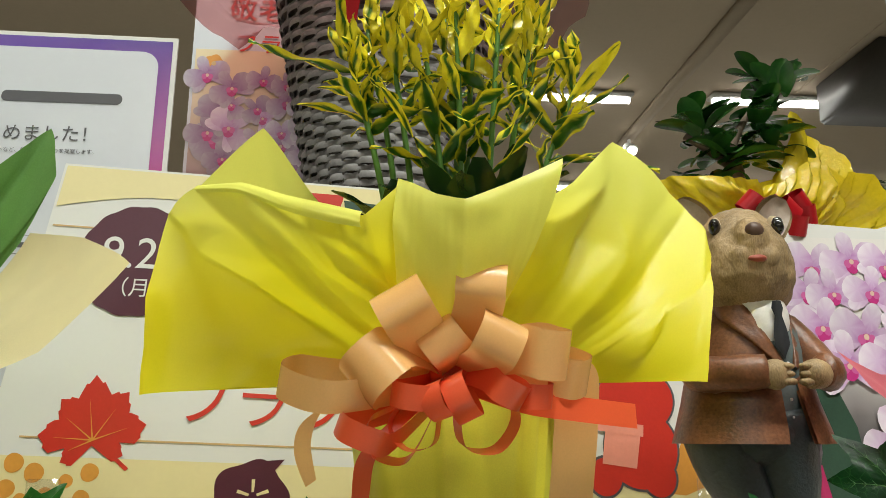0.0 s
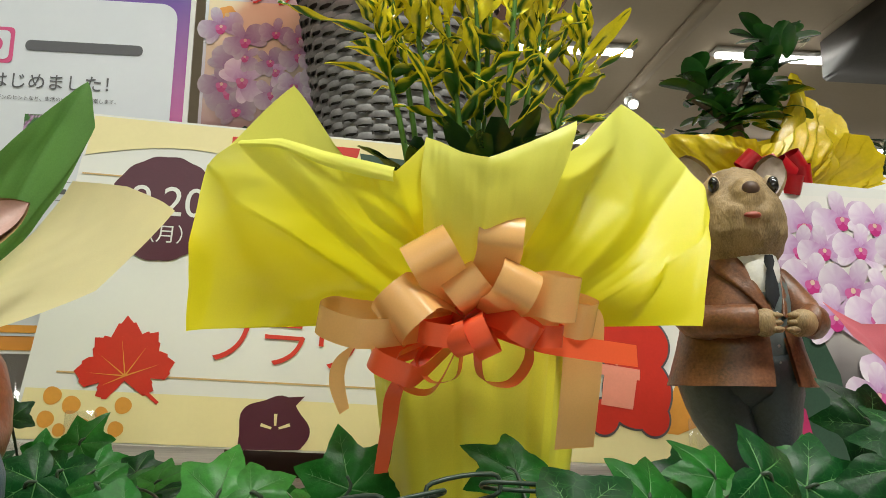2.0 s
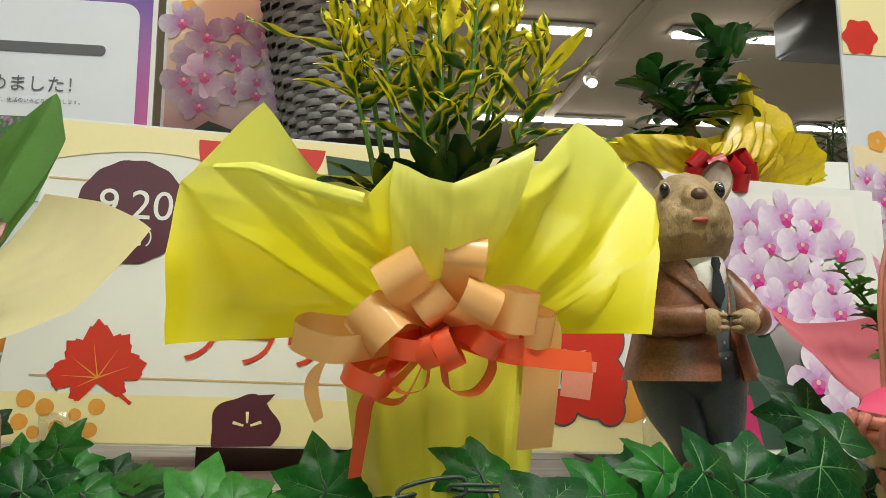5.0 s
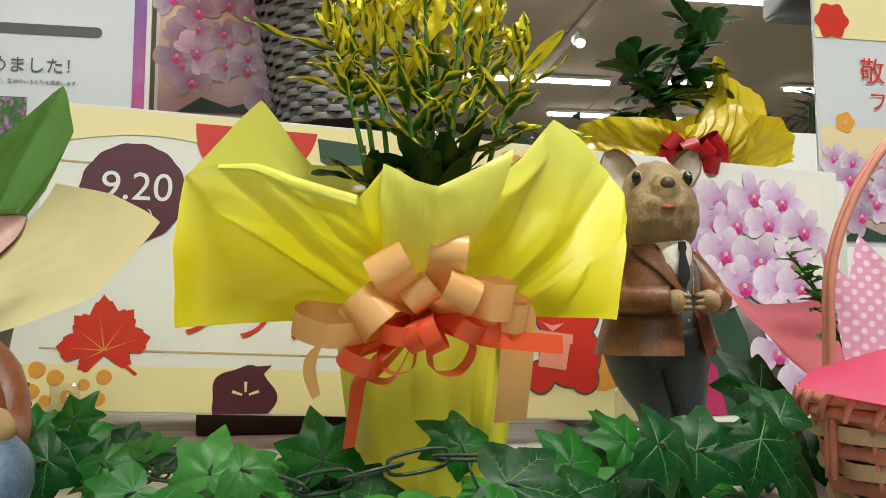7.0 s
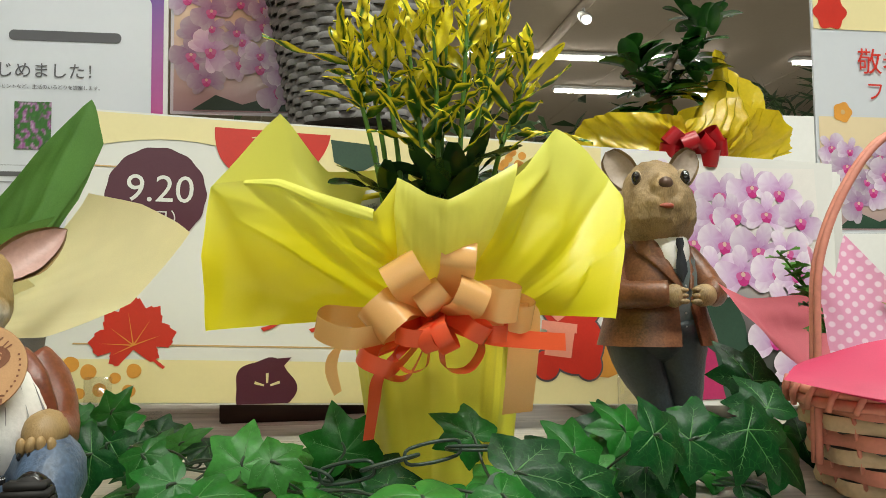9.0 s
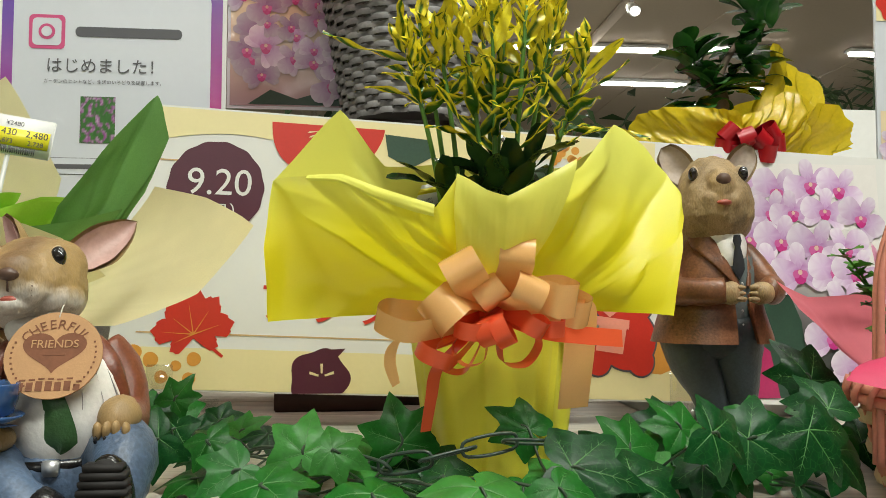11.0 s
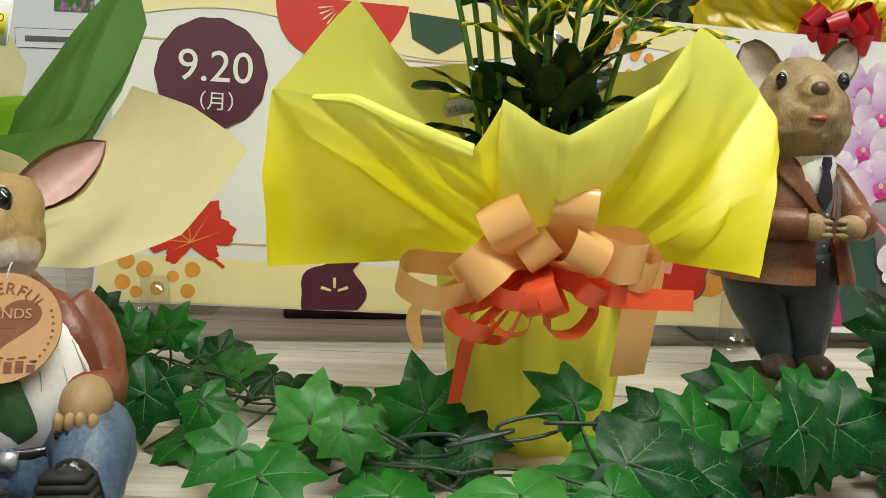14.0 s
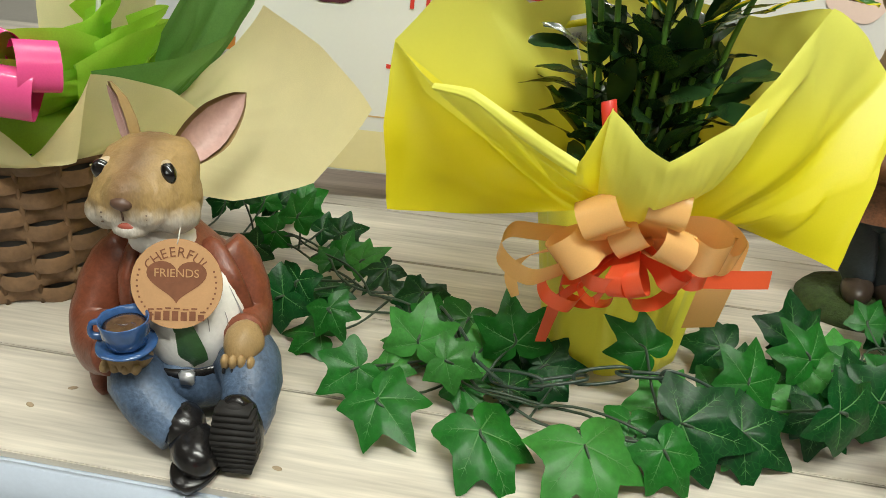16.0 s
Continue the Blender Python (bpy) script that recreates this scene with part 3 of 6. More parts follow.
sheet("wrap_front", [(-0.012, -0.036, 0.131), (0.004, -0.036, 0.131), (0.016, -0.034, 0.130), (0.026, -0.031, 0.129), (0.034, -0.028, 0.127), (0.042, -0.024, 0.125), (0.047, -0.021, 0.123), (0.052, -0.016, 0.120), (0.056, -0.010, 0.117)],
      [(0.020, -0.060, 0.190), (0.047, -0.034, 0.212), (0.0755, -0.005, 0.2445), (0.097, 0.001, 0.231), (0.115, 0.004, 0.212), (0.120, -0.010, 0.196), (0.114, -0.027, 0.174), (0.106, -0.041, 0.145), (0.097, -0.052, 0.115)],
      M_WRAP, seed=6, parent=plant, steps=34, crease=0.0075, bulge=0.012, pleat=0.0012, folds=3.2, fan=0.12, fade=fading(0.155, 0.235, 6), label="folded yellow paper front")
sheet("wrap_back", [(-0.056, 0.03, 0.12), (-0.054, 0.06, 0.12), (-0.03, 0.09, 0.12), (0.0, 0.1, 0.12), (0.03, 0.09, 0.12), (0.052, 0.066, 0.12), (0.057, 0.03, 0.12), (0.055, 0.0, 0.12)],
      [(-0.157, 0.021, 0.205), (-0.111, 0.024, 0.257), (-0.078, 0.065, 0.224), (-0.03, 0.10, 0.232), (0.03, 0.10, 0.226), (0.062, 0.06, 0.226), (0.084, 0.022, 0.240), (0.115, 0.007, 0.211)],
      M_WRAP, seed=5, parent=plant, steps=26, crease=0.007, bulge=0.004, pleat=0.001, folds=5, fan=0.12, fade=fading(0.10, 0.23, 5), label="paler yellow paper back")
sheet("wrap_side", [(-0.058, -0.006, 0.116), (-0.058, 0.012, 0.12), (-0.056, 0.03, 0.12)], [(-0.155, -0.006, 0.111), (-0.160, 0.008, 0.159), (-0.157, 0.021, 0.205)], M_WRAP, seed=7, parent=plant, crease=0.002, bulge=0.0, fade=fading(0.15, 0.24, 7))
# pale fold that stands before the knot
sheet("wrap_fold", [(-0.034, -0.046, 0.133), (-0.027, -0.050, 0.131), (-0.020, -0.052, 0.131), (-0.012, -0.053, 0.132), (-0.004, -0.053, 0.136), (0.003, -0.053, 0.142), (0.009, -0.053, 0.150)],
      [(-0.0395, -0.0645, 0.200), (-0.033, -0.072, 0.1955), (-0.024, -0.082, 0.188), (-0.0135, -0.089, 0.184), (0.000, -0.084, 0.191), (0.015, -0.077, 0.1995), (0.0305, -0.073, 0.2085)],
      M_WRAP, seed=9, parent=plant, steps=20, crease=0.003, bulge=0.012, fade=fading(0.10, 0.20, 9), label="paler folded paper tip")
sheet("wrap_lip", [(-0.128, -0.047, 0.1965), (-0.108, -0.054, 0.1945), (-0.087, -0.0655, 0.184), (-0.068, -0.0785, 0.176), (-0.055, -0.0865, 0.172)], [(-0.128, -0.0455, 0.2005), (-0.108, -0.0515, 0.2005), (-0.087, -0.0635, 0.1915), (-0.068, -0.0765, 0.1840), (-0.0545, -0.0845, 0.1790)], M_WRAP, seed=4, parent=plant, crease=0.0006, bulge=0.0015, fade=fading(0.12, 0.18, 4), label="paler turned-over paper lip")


# ribbons
def ribbon(name, pts, width, mat, parent, axis, per=10, label="", taper=0.0):
    """A flat ribbon along pts; axis is the direction of its width."""
    c = smooth_path(pts, per)
    a = Vector(axis).normalized()
    bm = bmesh.new()
    n = len(c)
    rows = []
    for i, p in enumerate(c):
        w = width * (1 - taper * i / n)
        rows.append([p + a * w * (k / 4 - 0.5) for k in range(5)])
    grid(bm, rows)
    return part(name, bm, mat, parent, label)


def loop(center, direction, length, height, width, mat, parent, name="ribbon_loop", twist=0.0, side=None, label=""):
    """A bow loop: out from the knot, round, and back."""
    d = Vector(direction).normalized()
    s = Vector(side).normalized() if side else Vector((0, 0, 1))
    s = (s - d * s.dot(d)).normalized()
    ax = d.cross(s)
    ax = (Matrix.Rotation(twist, 3, d) @ ax)
    s = (Matrix.Rotation(twist, 3, d) @ s)
    c = Vector(center)
    pts = [c, c + d * length * 0.45 + s * height * 0.42, c + d * length * 0.85 + s * height * 0.5, c + d * length + s * height * 0.02, c + d * length * 0.85 - s * height * 0.45, c + d * length * 0.45 - s * height * 0.36, c + d * length * 0.02]
    return ribbon(name, pts, width, mat, parent, ax, 8, label)


bow = thing("ribbon_bow", "bow of apricot and coral ribbon loops tied on the yellow wrap", "ribbon bow", (-0.01, -0.04, 0.132))
BO = Vector((-0.01, -0.04, 0.132))
KNOT = Vector((-0.015, -0.04, 0.118))


def roll(c, across, width, axis, mat):
    """A rolled bow loop centred at c; axis is the way its width lies."""
    c, a = Vector(c), Vector(axis).normalized()
    e1 = c - KNOT
    e1 = (e1 - a * e1.dot(a)).normalized()
    e2 = a.cross(e1)
    k = KNOT + a * (c - KNOT).dot(a) * 0.35
    pts = [k, c - e1 * 0.3 * across + e2 * 0.42 * across, c + e1 * 0.22 * across + e2 * 0.48 * across, c + e1 * 0.52 * across, c + e1 * 0.22 * across - e2 * 0.48 * across, c - e1 * 0.3 * across - e2 * 0.42 * across, k]
    return ribbon("ribbon_loop", [q - BO for q in pts], width * 0.86, mat, bow, a, 8)


for c, d, w, ax in (((-0.036, -0.066, 0.143), 0.021, 0.026, (0.86, -0.15, 0.5)), ((-0.005, -0.068, 0.152), 0.022, 0.024, (1, -0.1, -0.12)),
                    ((-0.046, -0.060, 0.119), 0.025, 0.026, (0.62, -0.2, -0.72)), ((-0.070, -0.056, 0.113), 0.034, 0.016, (0.15, -0.35, 0.95)),
                    ((-0.019, -0.061, 0.130), 0.018, 0.021, (0.75, -0.2, 0.6)), ((0.001, -0.069, 0.130), 0.020, 0.023, (0.88, 0.1, -0.40)),
                    ((0.021, -0.060, 0.127), 0.025, 0.024, (0.1, -0.25, 1)), ((0.033, -0.045, 0.12), 0.026, 0.02, (0.1, -0.4, 1))):
    roll(c, d, w, ax, M_BOW)
for c, d, w, ax in (((-0.032, -0.066, 0.108), 0.018, 0.012, (0.1, -0.2, 1)), ((-0.051, -0.060, 0.094), 0.024, 0.012, (0.35, -0.3, 1)), ((-0.031, -0.060, 0.096), 0.02, 0.010, (0.35, 1, 0.1)),
                    ((-0.013, -0.067, 0.107), 0.019, 0.012, (1, -0.3, 0.5)), ((-0.002, -0.060, 0.098), 0.026, 0.011, (-0.3, 1, 0.3)), ((0.006, -0.064, 0.111), 0.018, 0.013, (0.5, -0.3, 0.9)),
                    ((0.018, -0.058, 0.109), 0.017, 0.012, (0.05, -0.2, 1)), ((-0.040, -0.056, 0.092), 0.022, 0.010, (0.2, 1, 0.4)), ((-0.022, -0.07, 0.106), 0.015, 0.011, (0.8, -0.5, 0.3))):
    roll(c, d, w, ax, M_BOWR)
bm = bmesh.new()
ell(bm, KNOT - BO + Vector((0, -0.006, 0)), (0.010, 0.008, 0.010))
part("knot", bm, M_BOWR, bow)


def tail(pts, width, mat, axis, taper=0.0, label=""):
    return ribbon("ribbon_tail", [Vector(q) - BO for q in pts], width, mat, bow, axis, label=label, taper=taper)


tail([KNOT, (0.02, -0.046, 0.124), (0.040, -0.040, 0.122), (0.043, -0.034, 0.10), (0.040, -0.026, 0.055)], 0.023, M_BOW, (1, 0.12, 0.06), 0.1, "hanging apricot ribbon tail")
tail([KNOT, (-0.05, -0.046, 0.113), (-0.072, -0.042, 0.102), (-0.078, -0.038, 0.088), (-0.074, -0.036, 0.072)], 0.02, M_BOW, (0.75, -0.2, 0.5), 0.75, "hanging apricot ribbon tail")
tail([KNOT, (-0.035, -0.054, 0.100), (-0.050, -0.054, 0.084), (-0.053, -0.046, 0.066), (-0.056, -0.040, 0.044)], 0.010, M_BOWR, (1, -0.1, 0.15), 0.35, "hanging coral ribbon tail")
tail([KNOT, (0.012, -0.056, 0.107), (0.036, -0.052, 0.1035), (0.068, -0.042, 0.1005)], 0.011, M_BOWR, (0.03, 0.2, 1), 0.0, "straight coral ribbon tail")
ribbon("ribbon_band", [(0.0605 * math.cos(t) + 0.01, 0.082 + 0.0605 * math.sin(t), -0.012) for t in np.linspace(-1.8, 4.4, 20)], 0.012, M_BOW, bow, (0, 0, 1), per=2)


# leaves
def leaf_mesh(name, length, width, profile, curl, twist, colour, cup=0.25, n=10, wave=0.0, seed=0, cols_n=5):
    bm = bmesh.new()
    lay = bm.verts.layers.float_color.new("Col")
    rows, cols = [], []
    for i in range(n + 1):
        u = i / n
        w = width * profile(u)
        a = curl * u
        x = length * (math.sin(a) / curl if abs(curl) > 1e-3 else u)
        z = -length * ((1 - math.cos(a)) / curl if abs(curl) > 1e-3 else 0)
        tw = twist * u
        row = []
        for k in range(cols_n):
            s = 2 * k / (cols_n - 1) - 1
            yy, zz = s * w * 0.5, cup * abs(s) * w * 0.5 + wave * width * math.sin(u * 14 + s * 2 + seed)
            row.append((x, yy * math.cos(tw) - zz * math.sin(tw), z + yy * math.sin(tw) + zz * math.cos(tw)))
            cols.append(colour(u, s))
        rows.append(row)
    grid(bm, rows)
    for v, c in zip(bm.verts, cols):
        v[lay] = (*c, 1)
    me = bpy.data.meshes.new(name)
    bm.to_mesh(me)
    bm.free()
    me.polygons.foreach_set("use_smooth", [True] * len(me.polygons))
    return me


def lance(u):
    return max(0.02, math.sin(math.pi * min(1, u * 0.93 + 0.05)) ** 0.8)


def spoon(u):
    return 0.12 + 0.95 * max(0, math.sin(math.pi * max(0, (u - 0.22)) / 0.82)) ** 0.7 if u > 0.22 else 0.12


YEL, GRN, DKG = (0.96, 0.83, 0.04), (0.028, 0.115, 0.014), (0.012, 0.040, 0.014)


def variegated(yellow, seed):
    """A green blade with a yellow margin that wanders in and out."""
    def f(u, s):
        e = abs(s) + 0.5 * noise.noise((u * 4.0, s * 1.4, seed)) + yellow + 0.25 * (u - 0.5)
        return mixed(mixed(GRN, (0.13, 0.27, 0.02), e * 0.6), YEL, (e - 0.52) * 7)
    return f


random.seed(21)
TOPS = []
for k in range(9):
    me = leaf_mesh("leaf", 0.034 + 0.014 * random.random(), 0.0078 + 0.0030 * random.random(), lance, random.uniform(-0.7, 0.9), random.uniform(-1.3, 1.3), variegated((-0.2, -0.1, 0.0, 0.08, 0.2, 0.42, 0.65, 0.3, 0.85)[k], k), wave=0.17, seed=k, n=14, cols_n=9, cup=0.45)
    me.materials.append(M_LEAF)
    TOPS.append(me)
LOWS = []
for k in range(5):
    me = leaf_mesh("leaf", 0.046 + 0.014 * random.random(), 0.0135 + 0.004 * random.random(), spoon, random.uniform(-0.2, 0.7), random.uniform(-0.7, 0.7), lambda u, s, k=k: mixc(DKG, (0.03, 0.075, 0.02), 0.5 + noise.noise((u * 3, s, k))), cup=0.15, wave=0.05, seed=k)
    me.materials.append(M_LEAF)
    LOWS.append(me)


def put_leaf(meshes, p, az, pitch, roll, k, parent, name="leaf", slim=1.0):
    ob = new(name, random.choice(meshes))
    ob.parent = parent
    ob.matrix_local = Matrix.Translation(p) @ Euler((0, 0, az)).to_matrix().to_4x4() @ Euler((0, -pitch, 0)).to_matrix().to_4x4() @ Euler((roll, 0, 0)).to_matrix().to_4x4() @ Matrix.Diagonal((k, k * slim, k * slim, 1))
    return ob


STEMS = [((-0.030, -0.004), (-0.066, -0.022, 0.300), 0.70), ((-0.026, 0.004), (-0.056, -0.014, 0.322), 0.66), ((-0.022, -0.004), (-0.043, -0.020, 0.312), 0.68),
         ((-0.008, 0.0), (-0.024, -0.022, 0.312), 0.56), ((-0.002, -0.008), (-0.006, -0.030, 0.328), 0.50), ((0.002, 0.004), (0.008, -0.012, 0.352), 0.52), ((0.006, -0.006), (0.020, -0.024, 0.334), 0.54), ((0.0, 0.012), (-0.008, 0.012, 0.346), 0.6),
         ((0.020, 0.0), (0.040, -0.012, 0.318), 0.66), ((0.023, 0.008), (0.050, 0.002, 0.338), 0.66), ((0.027, -0.002), (0.068, -0.008, 0.296), 0.64)]
for a, b, bare in STEMS:
    p0, p1 = Vector((*a, 0.112)), Vector(b)
    mid = p0.lerp(p1, 0.5) + Vector((random.uniform(-0.003, 0.003), random.uniform(-0.003, 0.003), 0.01)) - Vector(((p1.x - p0.x) * 0.12, 0, 0))
    path = smooth_path([p0, mid, p1], 8)
    bm = bmesh.new()
    tube(bm, path, [0.0024 - 0.0010 * i / 16 for i in range(len(path))], 7)
    part("stem", bm, M_STEM, plant)
    az = random.uniform(0, 6)
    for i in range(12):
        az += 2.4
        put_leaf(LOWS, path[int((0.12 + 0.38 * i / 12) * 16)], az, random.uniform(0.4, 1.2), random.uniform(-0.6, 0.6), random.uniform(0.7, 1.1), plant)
    for i in range(16):
        u = bare + (1 - bare) * i / 15
        az += 2.4
        a0, a1 = path[int(u * 16)], path[min(16, int(u * 16) + 1)]
        put_leaf(TOPS[:5] if i < 6 else TOPS[4:], a0.lerp(a1, u * 16 % 1), az, random.uniform(0.35, 0.9) + 0.5 * i / 15, random.uniform(-1.0, 1.0), random.uniform(0.65, 1.15), plant)
for p, az, pi, k in (((-0.056, -0.016, 0.293), 3.05, 0.12, 1.9), ((-0.052, -0.014, 0.262), 3.0, 0.55, 1.35), ((0.050, -0.01, 0.246), -0.05, 0.10, 1.85), ((0.052, -0.01, 0.268), -0.1, 0.40, 1.45), ((0.05, -0.02, 0.235), -0.3, 0.6, 1.0), ((0.046, -0.01, 0.285), 0.1, 0.8, 1.2), ((-0.03, -0.03, 0.25), -2.2, 0.7, 1.1), ((0.012, -0.036, 0.228), -0.7, 0.5, 1.1)):
    put_leaf(TOPS[1:5], p, az, pi, 0.2, k, plant, slim=0.55)
bm = bmesh.new()
box(bm, -0.0045, 0.0045, -0.0006, 0.0006, 0, 0.04, 0.0003)
lab = part("plant_label", bm, M_RED, plant, "red plastic plant label")
lab.matrix_local = pose(-0.024, -0.038, 0.148, 10, -14, 10)
M_TAGY = material("yellow_price_print", (0.85, 0.75, 0.03), 0.4, 0.05)
sticker = thing("price_label", "white and yellow price sticker on a stick in the croton pot", "price tag", (-0.046, 0.09, 0.205))
bm = bmesh.new()
box(bm, -0.016, 0.016, -0.0005, 0.0005, -0.012, 0.012, 0.0003)
part("card", bm, M_PAPER, sticker)
bm = bmesh.new()
box(bm, -0.015, 0.013, -0.001, -0.0007, 0.002, 0.008)
part("yellow_field", bm, M_TAGY, sticker)
bm = bmesh.new()
for i in range(14):
    box(bm, -0.011 + i * 0.0012, -0.011 + i * 0.0012 + random.uniform(0.0002, 0.0006), -0.001, -0.0007, -0.009, -0.003)
part("barcode", bm, M_GREYTXT, sticker)
bm = bmesh.new()
tube(bm, [(0, 0.001, -0.012), (0.006, -0.01, -0.11)], 0.0012, 6)
part("stick", bm, M_PAPER, sticker)
sticker.rotation_euler = (radians(-8), radians(-12), 0.1)
sticker.scale = (0.75, 0.75, 0.75)

# ---- ivy garland with a plastic chain ----
M_IVY = [material("ivy_" + n, c, 0.34, 0.5, 3, 9, 0.12, spec=0.2, translucent=0.06, island=0.25, dist=0.006) for n, c in (("dark", (0.005, 0.050, 0.011)), ("mid", (0.012, 0.110, 0.013)), ("light", (0.045, 0.21, 0.035)))]
for m in M_IVY:
    nt = m.node_tree
    b = nt.nodes["Principled BSDF"]
    tc, vo = nt.nodes.new("ShaderNodeTexCoord"), nt.nodes.new("ShaderNodeTexVoronoi")
    vo.feature = "DISTANCE_TO_EDGE"
    vo.inputs["Scale"].default_value = 7.0
    nt.links.new(tc.outputs["Object"], vo.inputs["Vector"])
    net = ramp(nt, vo.outputs["Distance"], [(0.0, (0.3, 0.3, 0.3)), (0.05, (0, 0, 0))])
    mix = nt.nodes.new("ShaderNodeMix")
    mix.data_type = "RGBA"
    nt.links.new(net, mix.inputs[0])
    nt.links.new(b.inputs["Base Color"].links[0].from_socket, mix.inputs[6])
    mix.inputs[7].default_value = (0.035, 0.16, 0.03, 1)
    nt.links.new(mix.outputs[2], b.inputs["Base Color"])
M_VEIN = material("ivy_vein", (0.06, 0.19, 0.045), 0.5, 0.2, 100)
M_VINE = material("vine_plastic", (0.03, 0.055, 0.03), 0.45, 0.3, 150)
M_CHAIN = material("chain_plastic", (0.035, 0.06, 0.045), 0.3, 0.3, 120)
LOBES = ((0, 1.12), (9, 0.90), (18, 0.73), (27, 0.65), (38, 0.75), (52, 0.97), (62, 0.78), (74, 0.63), (84, 0.59), (100, 0.66), (116, 0.78), (128, 0.60), (150, 0.44), (172, 0.27), (180, 0.1))


def ivy_radius(a):
    a = abs(a)
    for (a0, r0), (a1, r1) in zip(LOBES, LOBES[1:]):
        if a <= a1:
            t = (a - a0) / (a1 - a0)
            return r0 * (1 - t) + r1 * t
    return 0.1


def ivy_mesh(shade_i, seed):
    bm = bmesh.new()
    n = 90

    def height(x, y):
        r, a = math.hypot(x, y), math.degrees(math.atan2(y, x))
        near = min(abs(a - k) for k in (-116, -54, 0, 54, 116))
        return 0.05 * r * min(1, near / 22) - (0.14 + 0.05 * (seed % 4)) * r * r + 0.07 * noise.noise((x * 1.6 + seed, y * 1.6, seed)) * r

    rows = []
    for f in (0.02, 0.3, 0.55, 0.8, 1.0):
        row = []
        for i in range(n):
            a = -180 + 360 * i / n
            r = ivy_radius(a) * f * (1 + 0.05 * noise.noise((i * 0.4, seed, 1)) * f)
            x, y = r * math.cos(radians(a)), r * math.sin(radians(a))
            row.append((x, y, height(x, y)))
        rows.append(row)
    vs = grid(bm, rows, True)
    bm.faces.new(vs[0][::-1])
    for k, ln in ((0, 0.92), (54, 0.75), (-54, 0.75), (116, 0.54), (-116, 0.54)):
        d = Vector((math.cos(radians(k)), math.sin(radians(k))))
        s = Vector((-d.y, d.x))
        rows = []
        for j in range(6):
            q = d * ln * j / 5
            w = 0.014 * (1 - j / 5.5)
            rows.append([(q.x + s.x * w * e, q.y + s.y * w * e, height(q.x, q.y) + (0.010 if e == 0 else 0.0)) for e in (-1, 0, 1)])
        grid(bm, rows, mi=1)
        for j in (2, 3, 4):
            q = d * ln * j / 5
            for e in (-1, 1):
                g = (d + s * e * 0.9).normalized()
                rr = []
                for h in range(4):
                    z = q + g * 0.16 * ln * h / 3
                    if math.hypot(*z) > ivy_radius(math.degrees(math.atan2(z.y, z.x))):
                        break
                    o = Vector((-g.y, g.x)) * 0.005 * (1 - h / 3.5)
                    rr.append([(z.x + o.x * b, z.y + o.y * b, height(z.x, z.y) + 0.004) for b in (-1, 1)])
                if len(rr) > 1:
                    grid(bm, rr, mi=1)
    me = bpy.data.meshes.new("ivy_leaf")
    bm.to_mesh(me)
    bm.free()
    me.materials.append(M_IVY[shade_i])
    me.materials.append(M_VEIN)
    me.polygons.foreach_set("use_smooth", [True] * len(me.polygons))
    return me


IVY = [[ivy_mesh(i, i * 5 + k + 1) for k in range(4)] for i in range(3)]
garland = thing("ivy_garland", "artificial green ivy garland with a plastic chain lying on the table", "ivy garland")
VINE = smooth_path([(-0.36, 0.13, 0.012), (-0.26, 0.11, 0.016), (-0.20, 0.07, 0.014), (-0.15, 0.03, 0.014), (-0.11, -0.03, 0.014), (-0.06, -0.075, 0.014), (0.0, -0.085, 0.015), (0.06, -0.07, 0.016), (0.11, -0.03, 0.016), (0.17, 0.0, 0.016), (0.23, 0.02, 0.016), (0.32, 0.06, 0.014)], 10)
for o in (0.0, 0.006, -0.007):
    bm = bmesh.new()
    tube(bm, [p + Vector((o * math.sin(i * 0.5), o * 1.6 * math.cos(i * 0.33 + o * 300), abs(o) + 0.002 * math.sin(i * 0.7))) for i, p in enumerate(VINE)], 0.0009, 6)
    part("vine", bm, M_VINE, garland)
random.seed(31)


def ivy(x, y, z, tip, tilt, size, shade_i):
    """A leaf centred at the given place; tip: the way it points in its own plane; tilt: how far it leans to the front."""
    a, q = radians(tip), radians(tilt + random.uniform(-8, 8))
    yaw = random.uniform(-0.35, 0.35)
    turn = Matrix.Rotation(yaw, 3, "Z")
    r, u = turn @ Vector((1, 0, 0)), turn @ Vector((0, math.cos(q), math.sin(q)))
    t = (r * math.cos(a) + u * math.sin(a)).normalized()
    nrm = r.cross(u)
    s = nrm.cross(t)
    base = Vector((x, y, z)) - t * size * 0.22
    low = min((base + t * size * 0.6 * c + s * size * 0.6 * e).z for c, e in ((1, 0), (0.5, 1), (0.5, -1), (-0.3, 0.8), (-0.3, -0.8)))
    if low < 0.002:
        base.z += 0.002 - low
    m = Matrix((t, s, nrm)).transposed().to_4x4()
    ob = new("ivy_leaf", random.choice(IVY[shade_i + 1]))
    ob.parent = garland
    k = size * random.uniform(0.52, 0.72)
    ob.matrix_local = Matrix.Translation(base) @ m @ Matrix.Diagonal((k, k * (0.95 + 0.13 * math.sin(900 * x + 700 * y)), k * 1.25, 1))
    near = min(VINE, key=lambda p: (p - base).length)
    if (near - base).length < 0.09:
        mid = (near + base) / 2 - nrm * 0.008
        mid.z = max(mid.z, 0.004)
        bm = bmesh.new()
        tube(bm, smooth_path([near, mid, base, base + t * size * 0.12 - nrm * 0.001], 4), 0.0009, 5)
        part("leaf_stalk", bm, M_VINE, garland)


ivy(-0.14, -0.094, 0.022, -35, 35, 0.06, 0)
ivy(-0.082, -0.112, 0.018, -75, 30, 0.062, 0)
ivy(-0.028, -0.122, 0.022, -88, 28, 0.062, 1)
